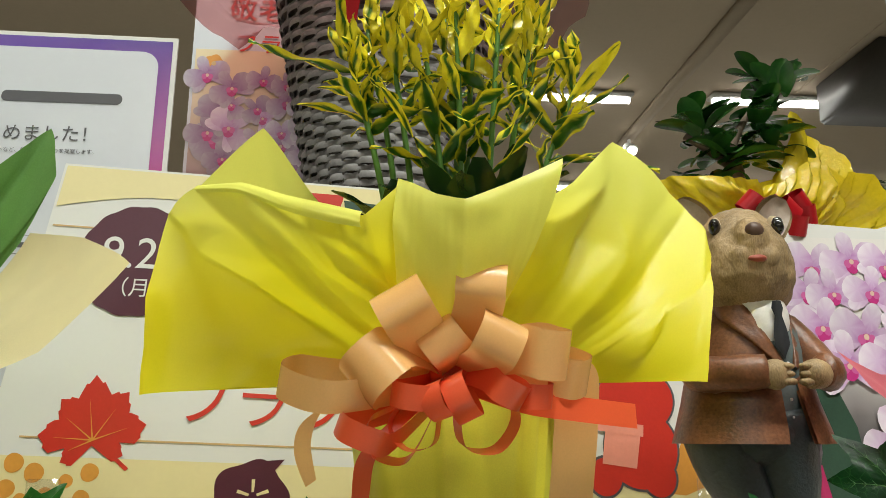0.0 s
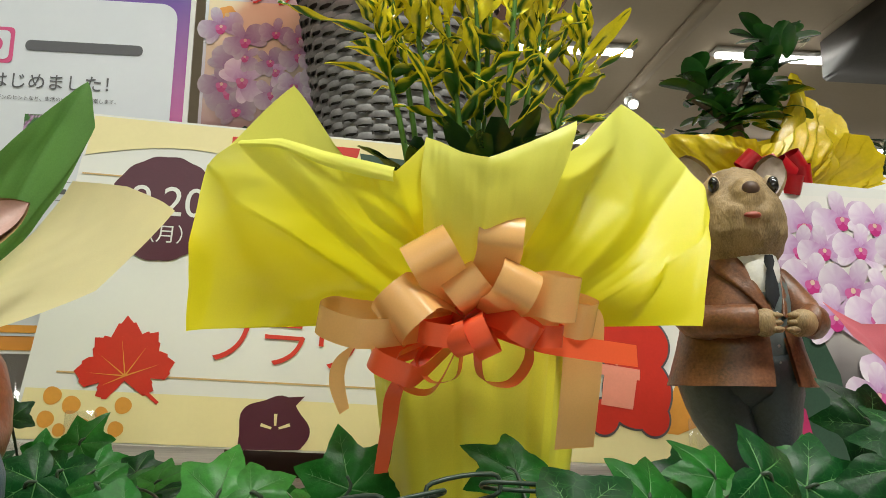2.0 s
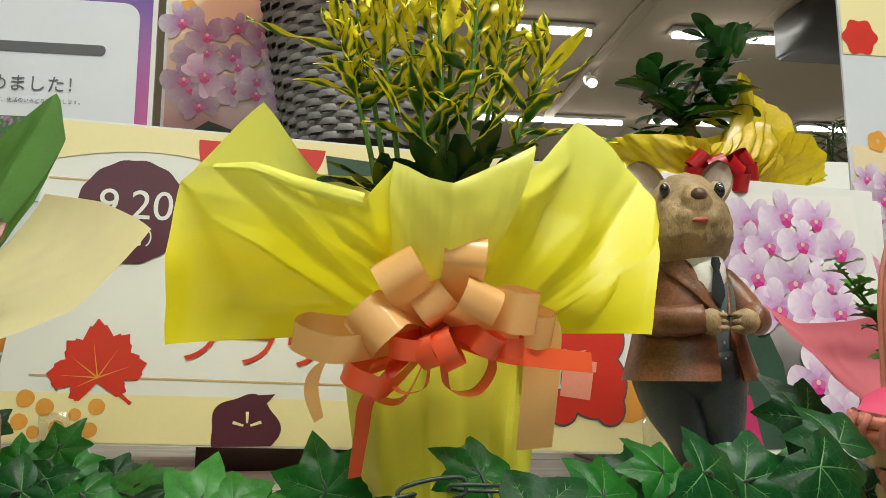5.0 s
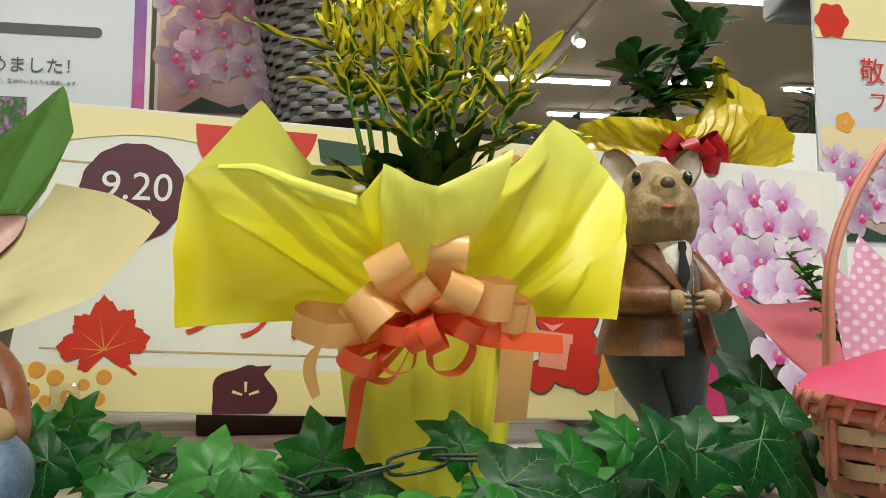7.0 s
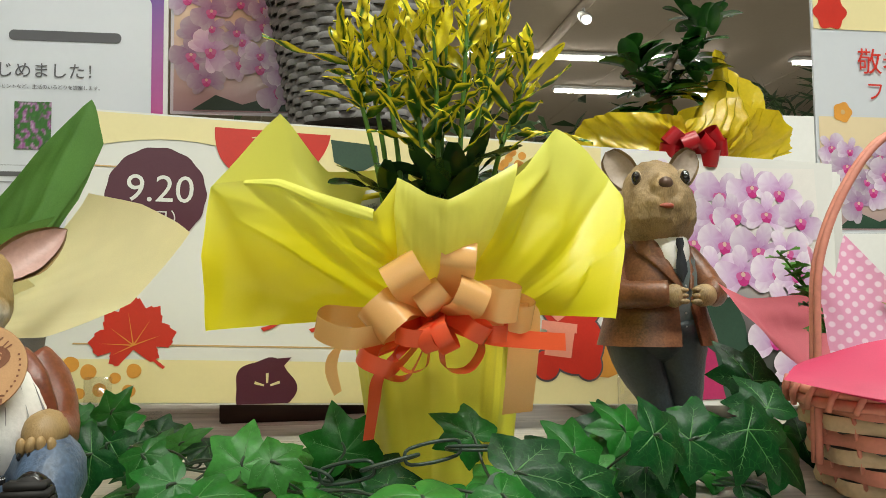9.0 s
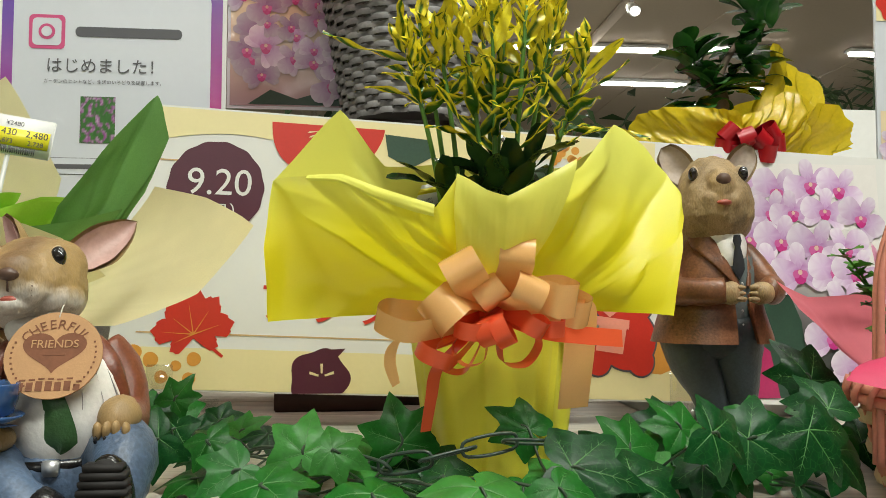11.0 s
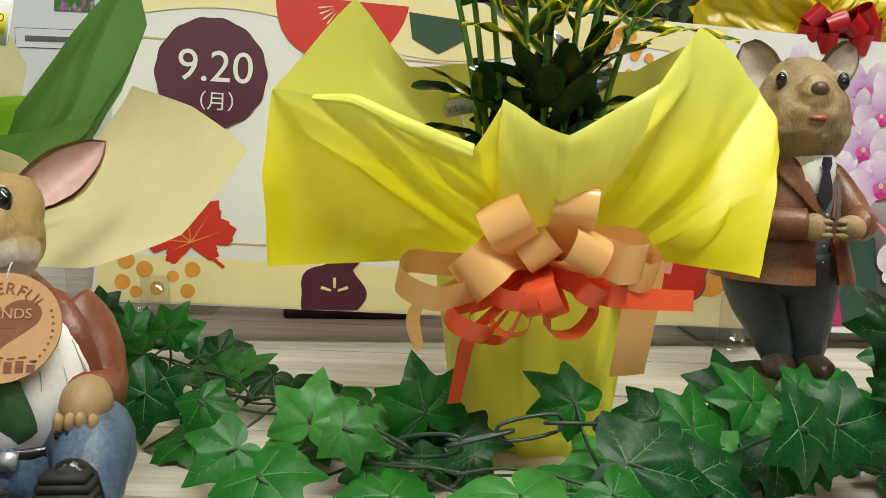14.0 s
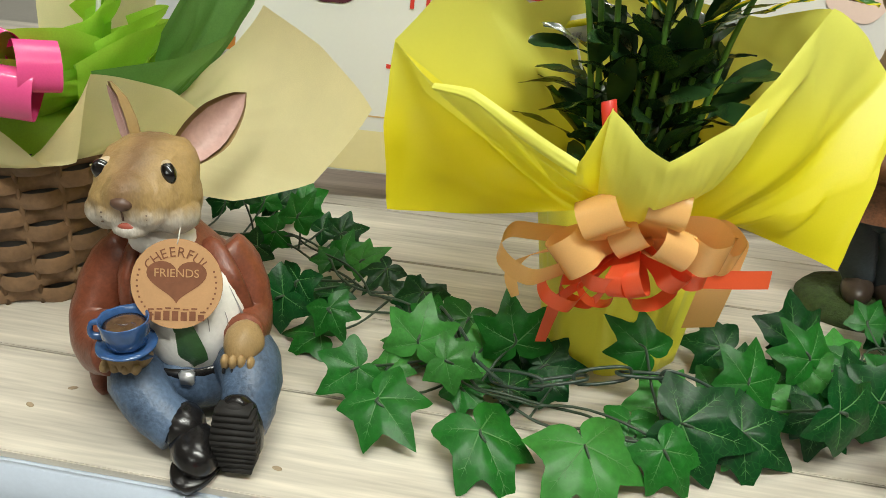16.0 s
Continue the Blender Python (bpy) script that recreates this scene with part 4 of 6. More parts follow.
ivy(-0.129, -0.03, 0.04, 80, 70, 0.046, 1)
ivy(-0.103, -0.061, 0.035, -20, 60, 0.044, 1)
ivy(-0.073, -0.030, 0.047, 105, 72, 0.054, 0)
ivy(0.0, -0.037, 0.05, 140, 65, 0.050, 0)
ivy(-0.042, -0.031, 0.02, 0, 50, 0.04, -1)
ivy(-0.053, -0.05, 0.015, 200, 40, 0.036, -1)
ivy(0.035, -0.094, 0.03, -10, 45, 0.062, -1)
ivy(0.017, -0.112, 0.018, -60, 40, 0.05, 0)
ivy(0.069, -0.087, 0.02, -25, 40, 0.05, -1)
ivy(0.083, -0.023, 0.025, 40, 50, 0.042, -1)
ivy(0.063, 0.01, 0.02, 170, 45, 0.038, -1)
ivy(0.123, 0.011, 0.035, 20, 55, 0.058, -1)
ivy(0.143, -0.04, 0.03, -40, 50, 0.05, -1)
ivy(0.128, -0.009, 0.02, 60, 45, 0.034, 1)
ivy(0.184, 0.049, 0.03, 60, 45, 0.036, 0)
ivy(-0.221, 0.012, 0.03, -100, 55, 0.046, -1)
ivy(-0.188, -0.014, 0.03, -60, 55, 0.036, 0)
ivy(-0.2, 0.093, 0.025, 100, 50, 0.036, 0)
ivy(-0.178, 0.074, 0.03, 40, 55, 0.038, 1)
ivy(-0.138, 0.039, 0.02, 10, 50, 0.036, -1)
ivy(-0.266, 0.105, 0.025, 200, 55, 0.036, 0)
ivy(-0.251, 0.175, 0.03, 80, 60, 0.04, 0)
ivy(-0.274, 0.084, 0.02, 220, 50, 0.036, -1)
ivy(-0.319, 0.161, 0.03, 120, 60, 0.034, -1)
ivy(-0.208, -0.003, 0.008, 180, 12, 0.042, 0)
ivy(-0.171, -0.066, 0.025, -150, 45, 0.04, 0)
ivy(-0.221, 0.139, 0.02, 30, 50, 0.036, -1)
ivy(-0.271, 0.16, 0.035, 100, 65, 0.036, -1)
ivy(-0.144, -0.041, 0.02, 60, 40, 0.034, 1)
ivy(-0.096, -0.058, 0.012, -30, 35, 0.034, 0)
ivy(0.063, -0.042, 0.018, 10, 40, 0.04, 0)
ivy(-0.004, -0.084, 0.015, -90, 30, 0.04, 0)
ivy(0.087, -0.052, 0.02, -10, 45, 0.036, 1)
ivy(0.105, -0.026, 0.05, 110, 60, 0.05, 0)
ivy(0.113, -0.091, 0.045, -30, 65, 0.05, -1)
ivy(0.158, -0.111, 0.045, -60, 65, 0.052, -1)
ivy(0.154, -0.053, 0.05, 20, 60, 0.04, 0)
ivy(0.177, -0.075, 0.07, 110, 60, 0.05, -1)
ivy(0.072, -0.045, 0.04, 60, 60, 0.04, 0)
ivy(0.185, -0.051, 0.01, 10, 20, 0.042, -1)
ivy(0.108, -0.036, 0.03, -80, 55, 0.04, 1)
ivy(0.227, 0.029, 0.075, 120, 65, 0.054, -1)
ivy(0.21, -0.052, 0.03, 0, 60, 0.058, -1)
ivy(0.147, -0.068, 0.045, 20, 60, 0.05, -1)
ivy(0.273, 0.083, 0.03, -60, 55, 0.04, 0)
ivy(0.283, 0.033, 0.02, 40, 50, 0.04, -1)
ivy(-0.234, 0.1, 0.053, 60, 65, 0.04, 0)
ivy(-0.281, 0.152, 0.04, 100, 65, 0.036, 0)
ivy(-0.199, 0.114, 0.03, 20, 60, 0.04, -1)
ivy(-0.234, -0.002, 0.03, -150, 60, 0.048, -1)
ivy(-0.283, 0.1, 0.067, 110, 65, 0.036, -1)


for _ in range(34):
    c = random.choice(VINE[14:])
    ivy(c.x + random.uniform(-0.03, 0.03), c.y + random.uniform(-0.03, 0.035), 0.012 + random.uniform(0, 0.012), random.uniform(0, 360), random.uniform(15, 55), random.uniform(0.032, 0.045), random.choice((-1, -1, 0, 0, 1)))

# chain links
CH = smooth_path([(-0.118, 0.012, 0.026), (-0.105, -0.02, 0.030), (-0.092, -0.045, 0.026), (-0.07, -0.066, 0.030), (-0.045, -0.066, 0.036), (-0.02, -0.064, 0.040), (0.005, -0.06, 0.042), (0.03, -0.058, 0.036), (0.055, -0.062, 0.026)], 6)
acc, last = 0.0, CH[0]
k = 0
for a, b in zip(CH, CH[1:]):
    acc += (b - a).length
    if acc < 0.025:
        continue
    d = (b - last).normalized()
    c = (b + last) / 2
    last, acc = b.copy(), 0.0
    up = Vector((0, 0, 1)) if k % 2 else Vector((0.3, -1, 0.4))
    up = (up - d * up.dot(d)).normalized()
    k += 1
    pts = []
    for i in range(20):
        t = 2 * math.pi * i / 20
        lx = 0.0125 * max(-1, min(1, 1.5 * math.cos(t))) + 0.0045 * math.cos(t)
        pts.append(c + d * lx + up * 0.0058 * math.sin(t))
    bm = bmesh.new()
    rows = []
    nv = d.cross(up)
    for i, p in enumerate(pts):
        tg = (pts[(i + 1) % 20] - pts[i - 1]).normalized()
        sd = tg.cross(nv)
        rows.append([p + (sd * math.cos(w) + nv * math.sin(w)) * 0.0011 for w in (0, 1.05, 2.09, 3.14, 4.19, 5.24)])
    rows.append(rows[0])
    grid(bm, rows, True)
    part("chain_link", bm, M_CHAIN, garland, "dark green plastic chain link")

# ---- figurines ----
M_FUR = material("painted_fur", (1, 1, 1), 0.5, 0.42, 70, 1100, 0.7, attribute="Col", stretch=(1, 1, 0.3), dist=0.0012)
M_FURL = material("painted_pale_fur", (0.52, 0.44, 0.34), 0.5, 0.35, 70, 900, 0.6, stretch=(1, 1, 0.35), dist=0.0012)
M_FURG = material("painted_dun_fur", (0.36, 0.245, 0.12), 0.6, 0.7, 60, 1100, 0.9, stretch=(1, 1, 0.3), dist=0.0012)
M_EARIN = material("painted_pink_ear", (0.50, 0.31, 0.27), 0.5, 0.3, 80)
M_COAT = material("painted_brown_coat", (0.20, 0.078, 0.034), 0.38, 0.8, 45, 500, 0.4, dist=0.0015)
M_COATM = material("painted_mahogany_coat", (0.21, 0.06, 0.03), 0.36, 0.6, 45, 500, 0.4, dist=0.0015)
M_SHIRT = material("painted_white_shirt", (0.84, 0.82, 0.78), 0.4, 0.2, 40, 400, 0.3)
M_STRIPE = material("painted_shirt_stripe", (0.32, 0.30, 0.30), 0.5, 0.2)
M_TIE = material("painted_green_tie", (0.035, 0.10, 0.03), 0.4, 0.4, 100, 600, 0.4)
M_TIEB = material("painted_black_tie", (0.018, 0.02, 0.026), 0.75, 0.4, 100)
M_JEANS = material("painted_jeans", (0.085, 0.13, 0.21), 0.42, 0.75, 38, 420, 0.7, dist=0.0022)
M_TROUS = material("painted_grey_trousers", (0.045, 0.058, 0.065), 0.45, 0.5, 40, 400, 0.5)
M_VEST = material("painted_grey_waistcoat", (0.13, 0.16, 0.16), 0.45, 0.4, 90)
M_SHOE = material("painted_black_shoe", (0.012, 0.011, 0.011), 0.22, 0.4, 60, 300, 0.3)
M_SHOEB = material("painted_brown_shoe", (0.05, 0.035, 0.025), 0.35, 0.4, 60)
M_NOSE = material("painted_nose", (0.11, 0.06, 0.04), 0.4, 0.3)
M_LIP = material("painted_lips", (0.40, 0.09, 0.06), 0.35, 0.3)
M_EYE = material("glossy_black_eye", (0.006, 0.005, 0.005), 0.04, 0.1, bump=0, coat=1.0)
M_EYEW = material("eye_rim", (0.50, 0.39, 0.25), 0.4, 0.1)
M_CUP = material("blue_glaze", (0.035, 0.095, 0.25), 0.18, 0.4, 60, 300, 0.2, coat=0.6)
M_COFFEE = material("painted_coffee", (0.10, 0.055, 0.03), 0.25, 0.5, 200)
M_SILVER = material("silver_paint", (0.6, 0.6, 0.6), 0.3, 0.3, metal=0.6)
M_MOSS = material("painted_moss", (0.05, 0.085, 0.02), 0.9, 0.6, 200, 900, 1.0, dist=0.004)
FIG = [M_FUR, M_FURL, M_EARIN, M_COATM, M_SHIRT, M_TIE, M_JEANS, M_SHOE, M_NOSE, M_LIP, M_EYE, M_EYEW, M_CUP, M_COFFEE, M_SILVER, M_STRIPE, material("matt_black_sole", (0.014, 0.012, 0.011), 0.75, 0.3), material("painted_dark_fur", (0.34, 0.205, 0.09), 0.5, 0.55, 70, 900, 0.8, stretch=(1, 1, 0.35), dist=0.0012)]


def rough_up(bm, amount, freq, seed=0):
    bm.normal_update()
    for v in bm.verts:
        v.co += v.normal * amount * noise.noise(v.co * freq + Vector((seed, 0, 0)))


def ear(bm, base, tip, width, facing, mo, mi_in, pointed=0.5, cup=0.3):
    """A hollow ear: an outer shell and a pink inner face that looks along facing."""
    base, tip, f = Vector(base), Vector(tip), Vector(facing).normalized()
    d = (tip - base).normalized()
    f = (f - d * f.dot(d)).normalized()
    s = d.cross(f)
    ln = (tip - base).length
    for inner in (0, 1):
        rows = []
        for j in range(11):
            v = j / 10
            w = width * (math.sin(math.pi * min(1, 0.16 + 0.84 * v)) ** (0.55 + 0.3 * pointed)) * (0.8 if inner else 1.0)
            row = []
            for k in range(9):
                a = -1 + k / 4
                dep = (-cup * (1 - a * a) * w) + (0.0012 if inner else -0.0022 * (1 - a * a))
                row.append(base + d * ln * v * (0.97 if inner else 1) + s * a * w * 0.5 + f * dep)
            rows.append(row)
        grid(bm, rows, mi=mi_in if inner else mo)


def shell(bm, stations, n=28, mi=0, cap=True):
    """A body from stations (z, cx, cy, rx, ry)."""
    rows = [[(cx + rx * math.cos(2 * math.pi * i / n), cy + ry * math.sin(2 * math.pi * i / n), z) for i in range(n)] for z, cx, cy, rx, ry in stations]
    vs = grid(bm, rows, True, mi)
    if cap:
        bm.faces.new(vs[0][::-1]).material_index = mi
        bm.faces.new(vs[-1]).material_index = mi


bm = bmesh.new()
# coat, shirt and jeans
shell(bm, [(0.002, -0.002, 0.004, 0.046, 0.034), (0.02, -0.003, 0.004, 0.048, 0.035), (0.045, -0.002, 0.002, 0.045, 0.034), (0.07, -0.003, 0.0, 0.040, 0.031), (0.088, -0.006, 0.0, 0.034, 0.026), (0.1, -0.009, -0.002, 0.025, 0.021), (0.108, -0.011, -0.003, 0.018, 0.017)], mi=3)
ell(bm, (0.008, -0.022, 0.062), (0.036, 0.0310, 0.037), (-8, 0, 0), 4)
ell(bm, (-0.011, -0.012, 0.104), (0.021, 0.019, 0.012), (-12, 0, 0), 4)
for k in range(8):
    a = radians(-70 + 20 * k)
    tube(bm, [(0.010 + 0.0352 * math.sin(a) * w, -0.021 - 0.0307 * math.cos(a) * w, z) for z, w in ((0.04, 0.76), (0.055, 0.985), (0.07, 0.985), (0.085, 0.75))], 0.0004, 5, 15)
tie = smooth_path([(0.002, -0.044, 0.088), (0.012, -0.0522, 0.074), (0.017, -0.0530, 0.058), (0.017, -0.0500, 0.044)], 4)
rows = []
for i, p in enumerate(tie):
    w = 0.004 + 0.005 * min(1, i / 9) - (0.008 * max(0, i - 10) / 2 if i > 10 else 0)
    rows.append([p + Vector((w * a, 0.002 * abs(a) - 0.0012, 0)) for a in (-1, -0.5, 0, 0.5, 1)])
grid(bm, rows, mi=5)
for sgn, pts in ((-1, [(-0.03, -0.006, 0.10), (-0.031, -0.028, 0.085), (-0.030, -0.032, 0.060)]), (1, [(0.014, -0.008, 0.10), (0.034, -0.024, 0.085), (0.043, -0.022, 0.062)])):
    tube(bm, smooth_path(pts, 4), [0.006, 0.008, 0.009, 0.0085, 0.008, 0.0075, 0.007, 0.006, 0.004], 10, 3, flat=0.45)
ell(bm, (0.002, -0.02, 0.028), (0.044, 0.034, 0.026), (0, 0, 0), 6)
shell(bm, [(0.034, 0.003, -0.019, 0.0385, 0.0315), (0.0345, 0.003, -0.019, 0.0405, 0.033), (0.0405, 0.003, -0.019, 0.0395, 0.032), (0.041, 0.003, -0.019, 0.036, 0.029)], mi=7)
box(bm, 0.008, 0.017, -0.055, -0.0505, 0.0335, 0.0415, 0.0008, 14)
# legs and shoes
tube(bm, smooth_path([(-0.020, -0.02, 0.028), (-0.020, -0.05, 0.034), (-0.004, -0.066, 0.026), (0.012, -0.072, 0.018)], 5), [0.021, 0.021, 0.0205, 0.020, 0.0195, 0.0185, 0.018, 0.0172, 0.0165, 0.016, 0.0155, 0.0152, 0.015, 0.0148, 0.0146, 0.0144], 16, 6)
tube(bm, smooth_path([(0.030, -0.016, 0.028), (0.046, -0.036, 0.040), (0.054, -0.055, 0.042), (0.055, -0.068, 0.032), (0.053, -0.072, 0.022)], 4), [0.022, 0.022, 0.0215, 0.021, 0.0205, 0.020, 0.0195, 0.019, 0.0185, 0.018, 0.017, 0.0165, 0.016, 0.0155, 0.015, 0.014, 0.0135], 16, 6)
ell(bm, (0.026, -0.082, 0.0135), (0.0145, 0.021, 0.0125), (0, 0, 34), 7)
ell(bm, (0.016, -0.072, 0.02), (0.0135, 0.014, 0.013), (0, 0, 34), 7)
shell(bm, [(0.0, 0.0265, -0.082, 0.0125, 0.021), (0.004, 0.0265, -0.082, 0.0155, 0.0225), (0.006, 0.0265, -0.082, 0.0145, 0.0215)], mi=7)
# the raised foot shows its ribbed sole
ell(bm, (0.053, -0.078, 0.026), (0.0145, 0.011, 0.0235), (6, 0, 0), 7)
ell(bm, (0.053, -0.0835, 0.026), (0.0138, 0.006, 0.0225), (6, 0, 0), 16)
for k in range(11):
    z = 0.006 + 0.0037 * k
    w = 0.0135 * math.sqrt(max(0.1, 1 - ((z - 0.0255) / 0.026) ** 2))
    box(bm, 0.053 - w, 0.053 + w, -0.0925 + 0.0005 * abs(k - 5), -0.080, z, z + 0.0031, 0.0004, 16)
# coat tail, arms and paws
ell(bm, (-0.049, 0.0, 0.030), (0.010, 0.024, 0.030), (0, 8, 0), 3)
ell(bm, (-0.054, -0.022, 0.027), (0.006, 0.017, 0.027), (0, 6, -12), 3)
tube(bm, smooth_path([(-0.034, 0.0, 0.092), (-0.052, -0.006, 0.072), (-0.058, -0.02, 0.05), (-0.046, -0.042, 0.046), (-0.030, -0.055, 0.052)], 4), [0.014, 0.016, 0.017, 0.0175, 0.0175, 0.0175, 0.017, 0.017, 0.017, 0.0165, 0.016, 0.0155, 0.015, 0.0145, 0.014, 0.0135, 0.013], 16, 3)
ell(bm, (-0.021, -0.058, 0.054), (0.017, 0.013, 0.008), (0, 0, -20), 0)
tube(bm, smooth_path([(0.022, 0.0, 0.094), (0.035, -0.002, 0.076), (0.041, -0.012, 0.058), (0.044, -0.03, 0.056), (0.046, -0.042, 0.062)], 4), [0.013, 0.0145, 0.015, 0.015, 0.015, 0.015, 0.015, 0.0148, 0.0146, 0.0143, 0.014, 0.0137, 0.0133, 0.013, 0.0126, 0.0122, 0.012], 16, 3)
ell(bm, (0.049, -0.05, 0.063), (0.012, 0.013, 0.010), (20, 0, 0), 0)
for k in range(4):
    ell(bm, (0.041 + 0.0052 * k, -0.062, 0.0575), (0.0026, 0.004, 0.005), (20, 0, 0), 0, 10, 8)
    ell(bm, (0.041 + 0.0052 * k, -0.0652, 0.0535), (0.0012, 0.0016, 0.0022), (20, 0, 0), 7, 8, 6)
for k in range(4):
    ell(bm, (-0.029 + 0.0062 * k, -0.068, 0.0525), (0.003, 0.005, 0.0035), (0, 0, 0), 0, 10, 8)
# cup and saucer
cup_count = len(bm.verts)
CX, CY, CZ = -0.005, -0.066, 0.062
shell(bm, [(CZ, CX, CY, 0.008, 0.008), (CZ + 0.001, CX, CY, 0.012, 0.012), (CZ + 0.004, CX, CY, 0.0205, 0.0205), (CZ + 0.0055, CX, CY, 0.0205, 0.0205), (CZ + 0.0035, CX, CY, 0.012, 0.012)], mi=12)
shell(bm, [(CZ + 0.003, CX, CY, 0.009, 0.009), (CZ + 0.006, CX, CY, 0.0135, 0.0135), (CZ + 0.014, CX, CY, 0.016, 0.016), (CZ + 0.0225, CX, CY, 0.0172, 0.0172), (CZ + 0.0235, CX, CY, 0.0168, 0.0168), (CZ + 0.0225, CX, CY, 0.0155, 0.0155), (CZ + 0.018, CX, CY, 0.0145, 0.0145)], mi=12, cap=False)
shell(bm, [(CZ + 0.0185, CX, CY, 0.0146, 0.0146), (CZ + 0.0195, CX, CY, 0.010, 0.010), (CZ + 0.0192, CX, CY, 0.009, 0.009), (CZ + 0.0200, CX, CY, 0.005, 0.005), (CZ + 0.0196, CX, CY, 0.004, 0.004)], mi=13)
tube(bm, smooth_path([(CX - 0.015, CY, CZ + 0.019), (CX - 0.023, CY - 0.001, CZ + 0.018), (CX - 0.024, CY - 0.001, CZ + 0.01), (CX - 0.015, CY, CZ + 0.008)], 5), 0.002, 8, 12)
bm.verts.ensure_lookup_table()
for v in bm.verts[cup_count:]:
    v.co = Vector((CX - 0.010, CY, CZ)) + (v.co - Vector((CX, CY, CZ))) * 0.84
# head
HX = -0.0135
body_count = len(bm.verts)


def rabbit_skull(b):
    shell(b, [(0.098, HX, -0.004, 0.017, 0.017), (0.106, HX, -0.010, 0.024, 0.025), (0.114, HX, -0.013, 0.0295, 0.0315), (0.124, HX, -0.014, 0.0305, 0.0335), (0.134, HX, -0.012, 0.029, 0.032), (0.144, HX, -0.008, 0.0275, 0.029), (0.153, HX, -0.004, 0.0245, 0.024), (0.159, HX, 0.0, 0.017, 0.016), (0.161, HX, 0.0, 0.006, 0.006)], 32, 0)
    ell(b, (HX, -0.032, 0.128), (0.0165, 0.018, 0.0175), (28, 0, 0))
    for s in (-1, 1):
        ell(b, (HX + s * 0.0075, -0.0365, 0.1170), (0.0115, 0.0105, 0.0095))
        ell(b, (HX + s * 0.0190, -0.020, 0.115), (0.0135, 0.017, 0.014))
    ell(b, (HX, -0.037, 0.1068), (0.0105, 0.0095, 0.006))


def rabbit_paint(c):
    """Golden cheeks, a brown blaze down the forehead, a pale muzzle and chin."""
    stroke = 0.0025 * noise.noise(Vector((c.x * 500, c.y * 500, c.z * 160)))
    col = mixed((0.46, 0.30, 0.12), (0.27, 0.155, 0.07), math.exp(-((c.x - HX) / 0.010) ** 2) * max(0, min(1, (c.z - 0.120 + stroke) / 0.012)) * (1 if c.y < 0.015 else 0.4))
    return mixed(col, (0.66, 0.60, 0.52), (0.1225 - c.z + stroke + 0.10 * max(0, -0.036 - c.y)) / 0.011)


fused(bm, rabbit_skull, 0.0012, 0, 7)
for s in (-1, 1):
    ell(bm, (HX + s * 0.0172, -0.0266, 0.1425), (0.0038, 0.0068, 0.0084), (0, 0, s * 42), 11)
    ell(bm, (HX + s * 0.0185, -0.0280, 0.1425), (0.0044, 0.0060, 0.0075), (0, 0, s * 42), 10)
    for q in range(3):
        tube(bm, [(HX + s * 0.012, -0.0445, 0.119 - 0.003 * q), (HX + s * 0.0125, -0.0458, 0.119 - 0.003 * q)], 0.0006, 5, 8)
ell(bm, (HX, -0.0480, 0.1260), (0.0062, 0.004, 0.0046), (0, 0, 0), 8)
tube(bm, [(HX, -0.0488, 0.1230), (HX, -0.0470, 0.1150)], 0.0006, 5, 8)
ell(bm, (HX, -0.0415, 0.1100), (0.0062, 0.0042, 0.0032), (-12, 0, 0), 9)
ear(bm, (HX + 0.013, 0.004, 0.146), (HX + 0.043, 0.038, 0.183), 0.027, (0.45, -0.75, 0.15), 0, 2)
ear(bm, (HX - 0.015, 0.004, 0.149), (HX - 0.040, 0.030, 0.184), 0.022, (-0.8, -0.3, 0.1), 0, 2)
bm.verts.ensure_lookup_table()
lay = bm.verts.layers.float_color.new("Col")
for i, v in enumerate(bm.verts):
    v[lay] = (*(rabbit_paint(v.co) if i >= body_count and v.co.z < 0.163 else (0.43, 0.28, 0.12)), 1)
bm.verts.ensure_lookup_table()
for v in bm.verts[body_count:]:
    q = v.co - Vector((HX, -0.008, 0.134))
    q = Vector((q.x * 1.06, q.y * 0.98, q.z * (0.80 if q.z < 0.018 else 1.0) - (0.0036 if q.z >= 0.018 else 0)))
    v.co = Vector((HX - 0.0045, -0.004, 0.1335)) + Matrix.Rotation(radians(-11), 3, "X") @ q
rough_up(bm, 0.0010, 110, 3)
rough_up(bm, 0.0004, 340, 6)
bmesh.ops.transform(bm, matrix=Matrix.Diagonal((0.895, 0.93, 1.03, 1)), verts=bm.verts)
rabbit = solo("rabbit_figurine", bm, FIG, "painted resin rabbit in a brown coat sitting on the table", "figurine")
rabbit.matrix_world = pose(-0.2645, -0.050, 0)

# round paper tag hung on the rabbit
M_KRAFT = material("kraft_card", (0.50, 0.28, 0.13), 0.8, 0.15, 90, 900, 0.15)
M_KPRINT = material("brown_print", (0.20, 0.075, 0.035), 0.8, 0.2, 200)
M_STRING = material("clear_string", (0.6, 0.58, 0.52), 0.4, 0.1)
tag = thing("paper_tag", "round kraft paper tag with brown print hung on a string", "tag")
tag.matrix_world = Matrix.Translation((-0.2550, -0.0940, 0.0965)) @ pose(0, 0, 0, 66, 0, 6)
bm = bmesh.new()
R = 0.0238
vs = grid(bm, [[(R * math.cos(2 * math.pi * i / 56), R * math.sin(2 * math.pi * i / 56), z) for i in range(56)] for z in (-0.0006, 0.0006)], True)
bm.faces.new(vs[0][::-1]), bm.faces.new(vs[1])
part("card", bm, M_KRAFT, tag, smooth=False)
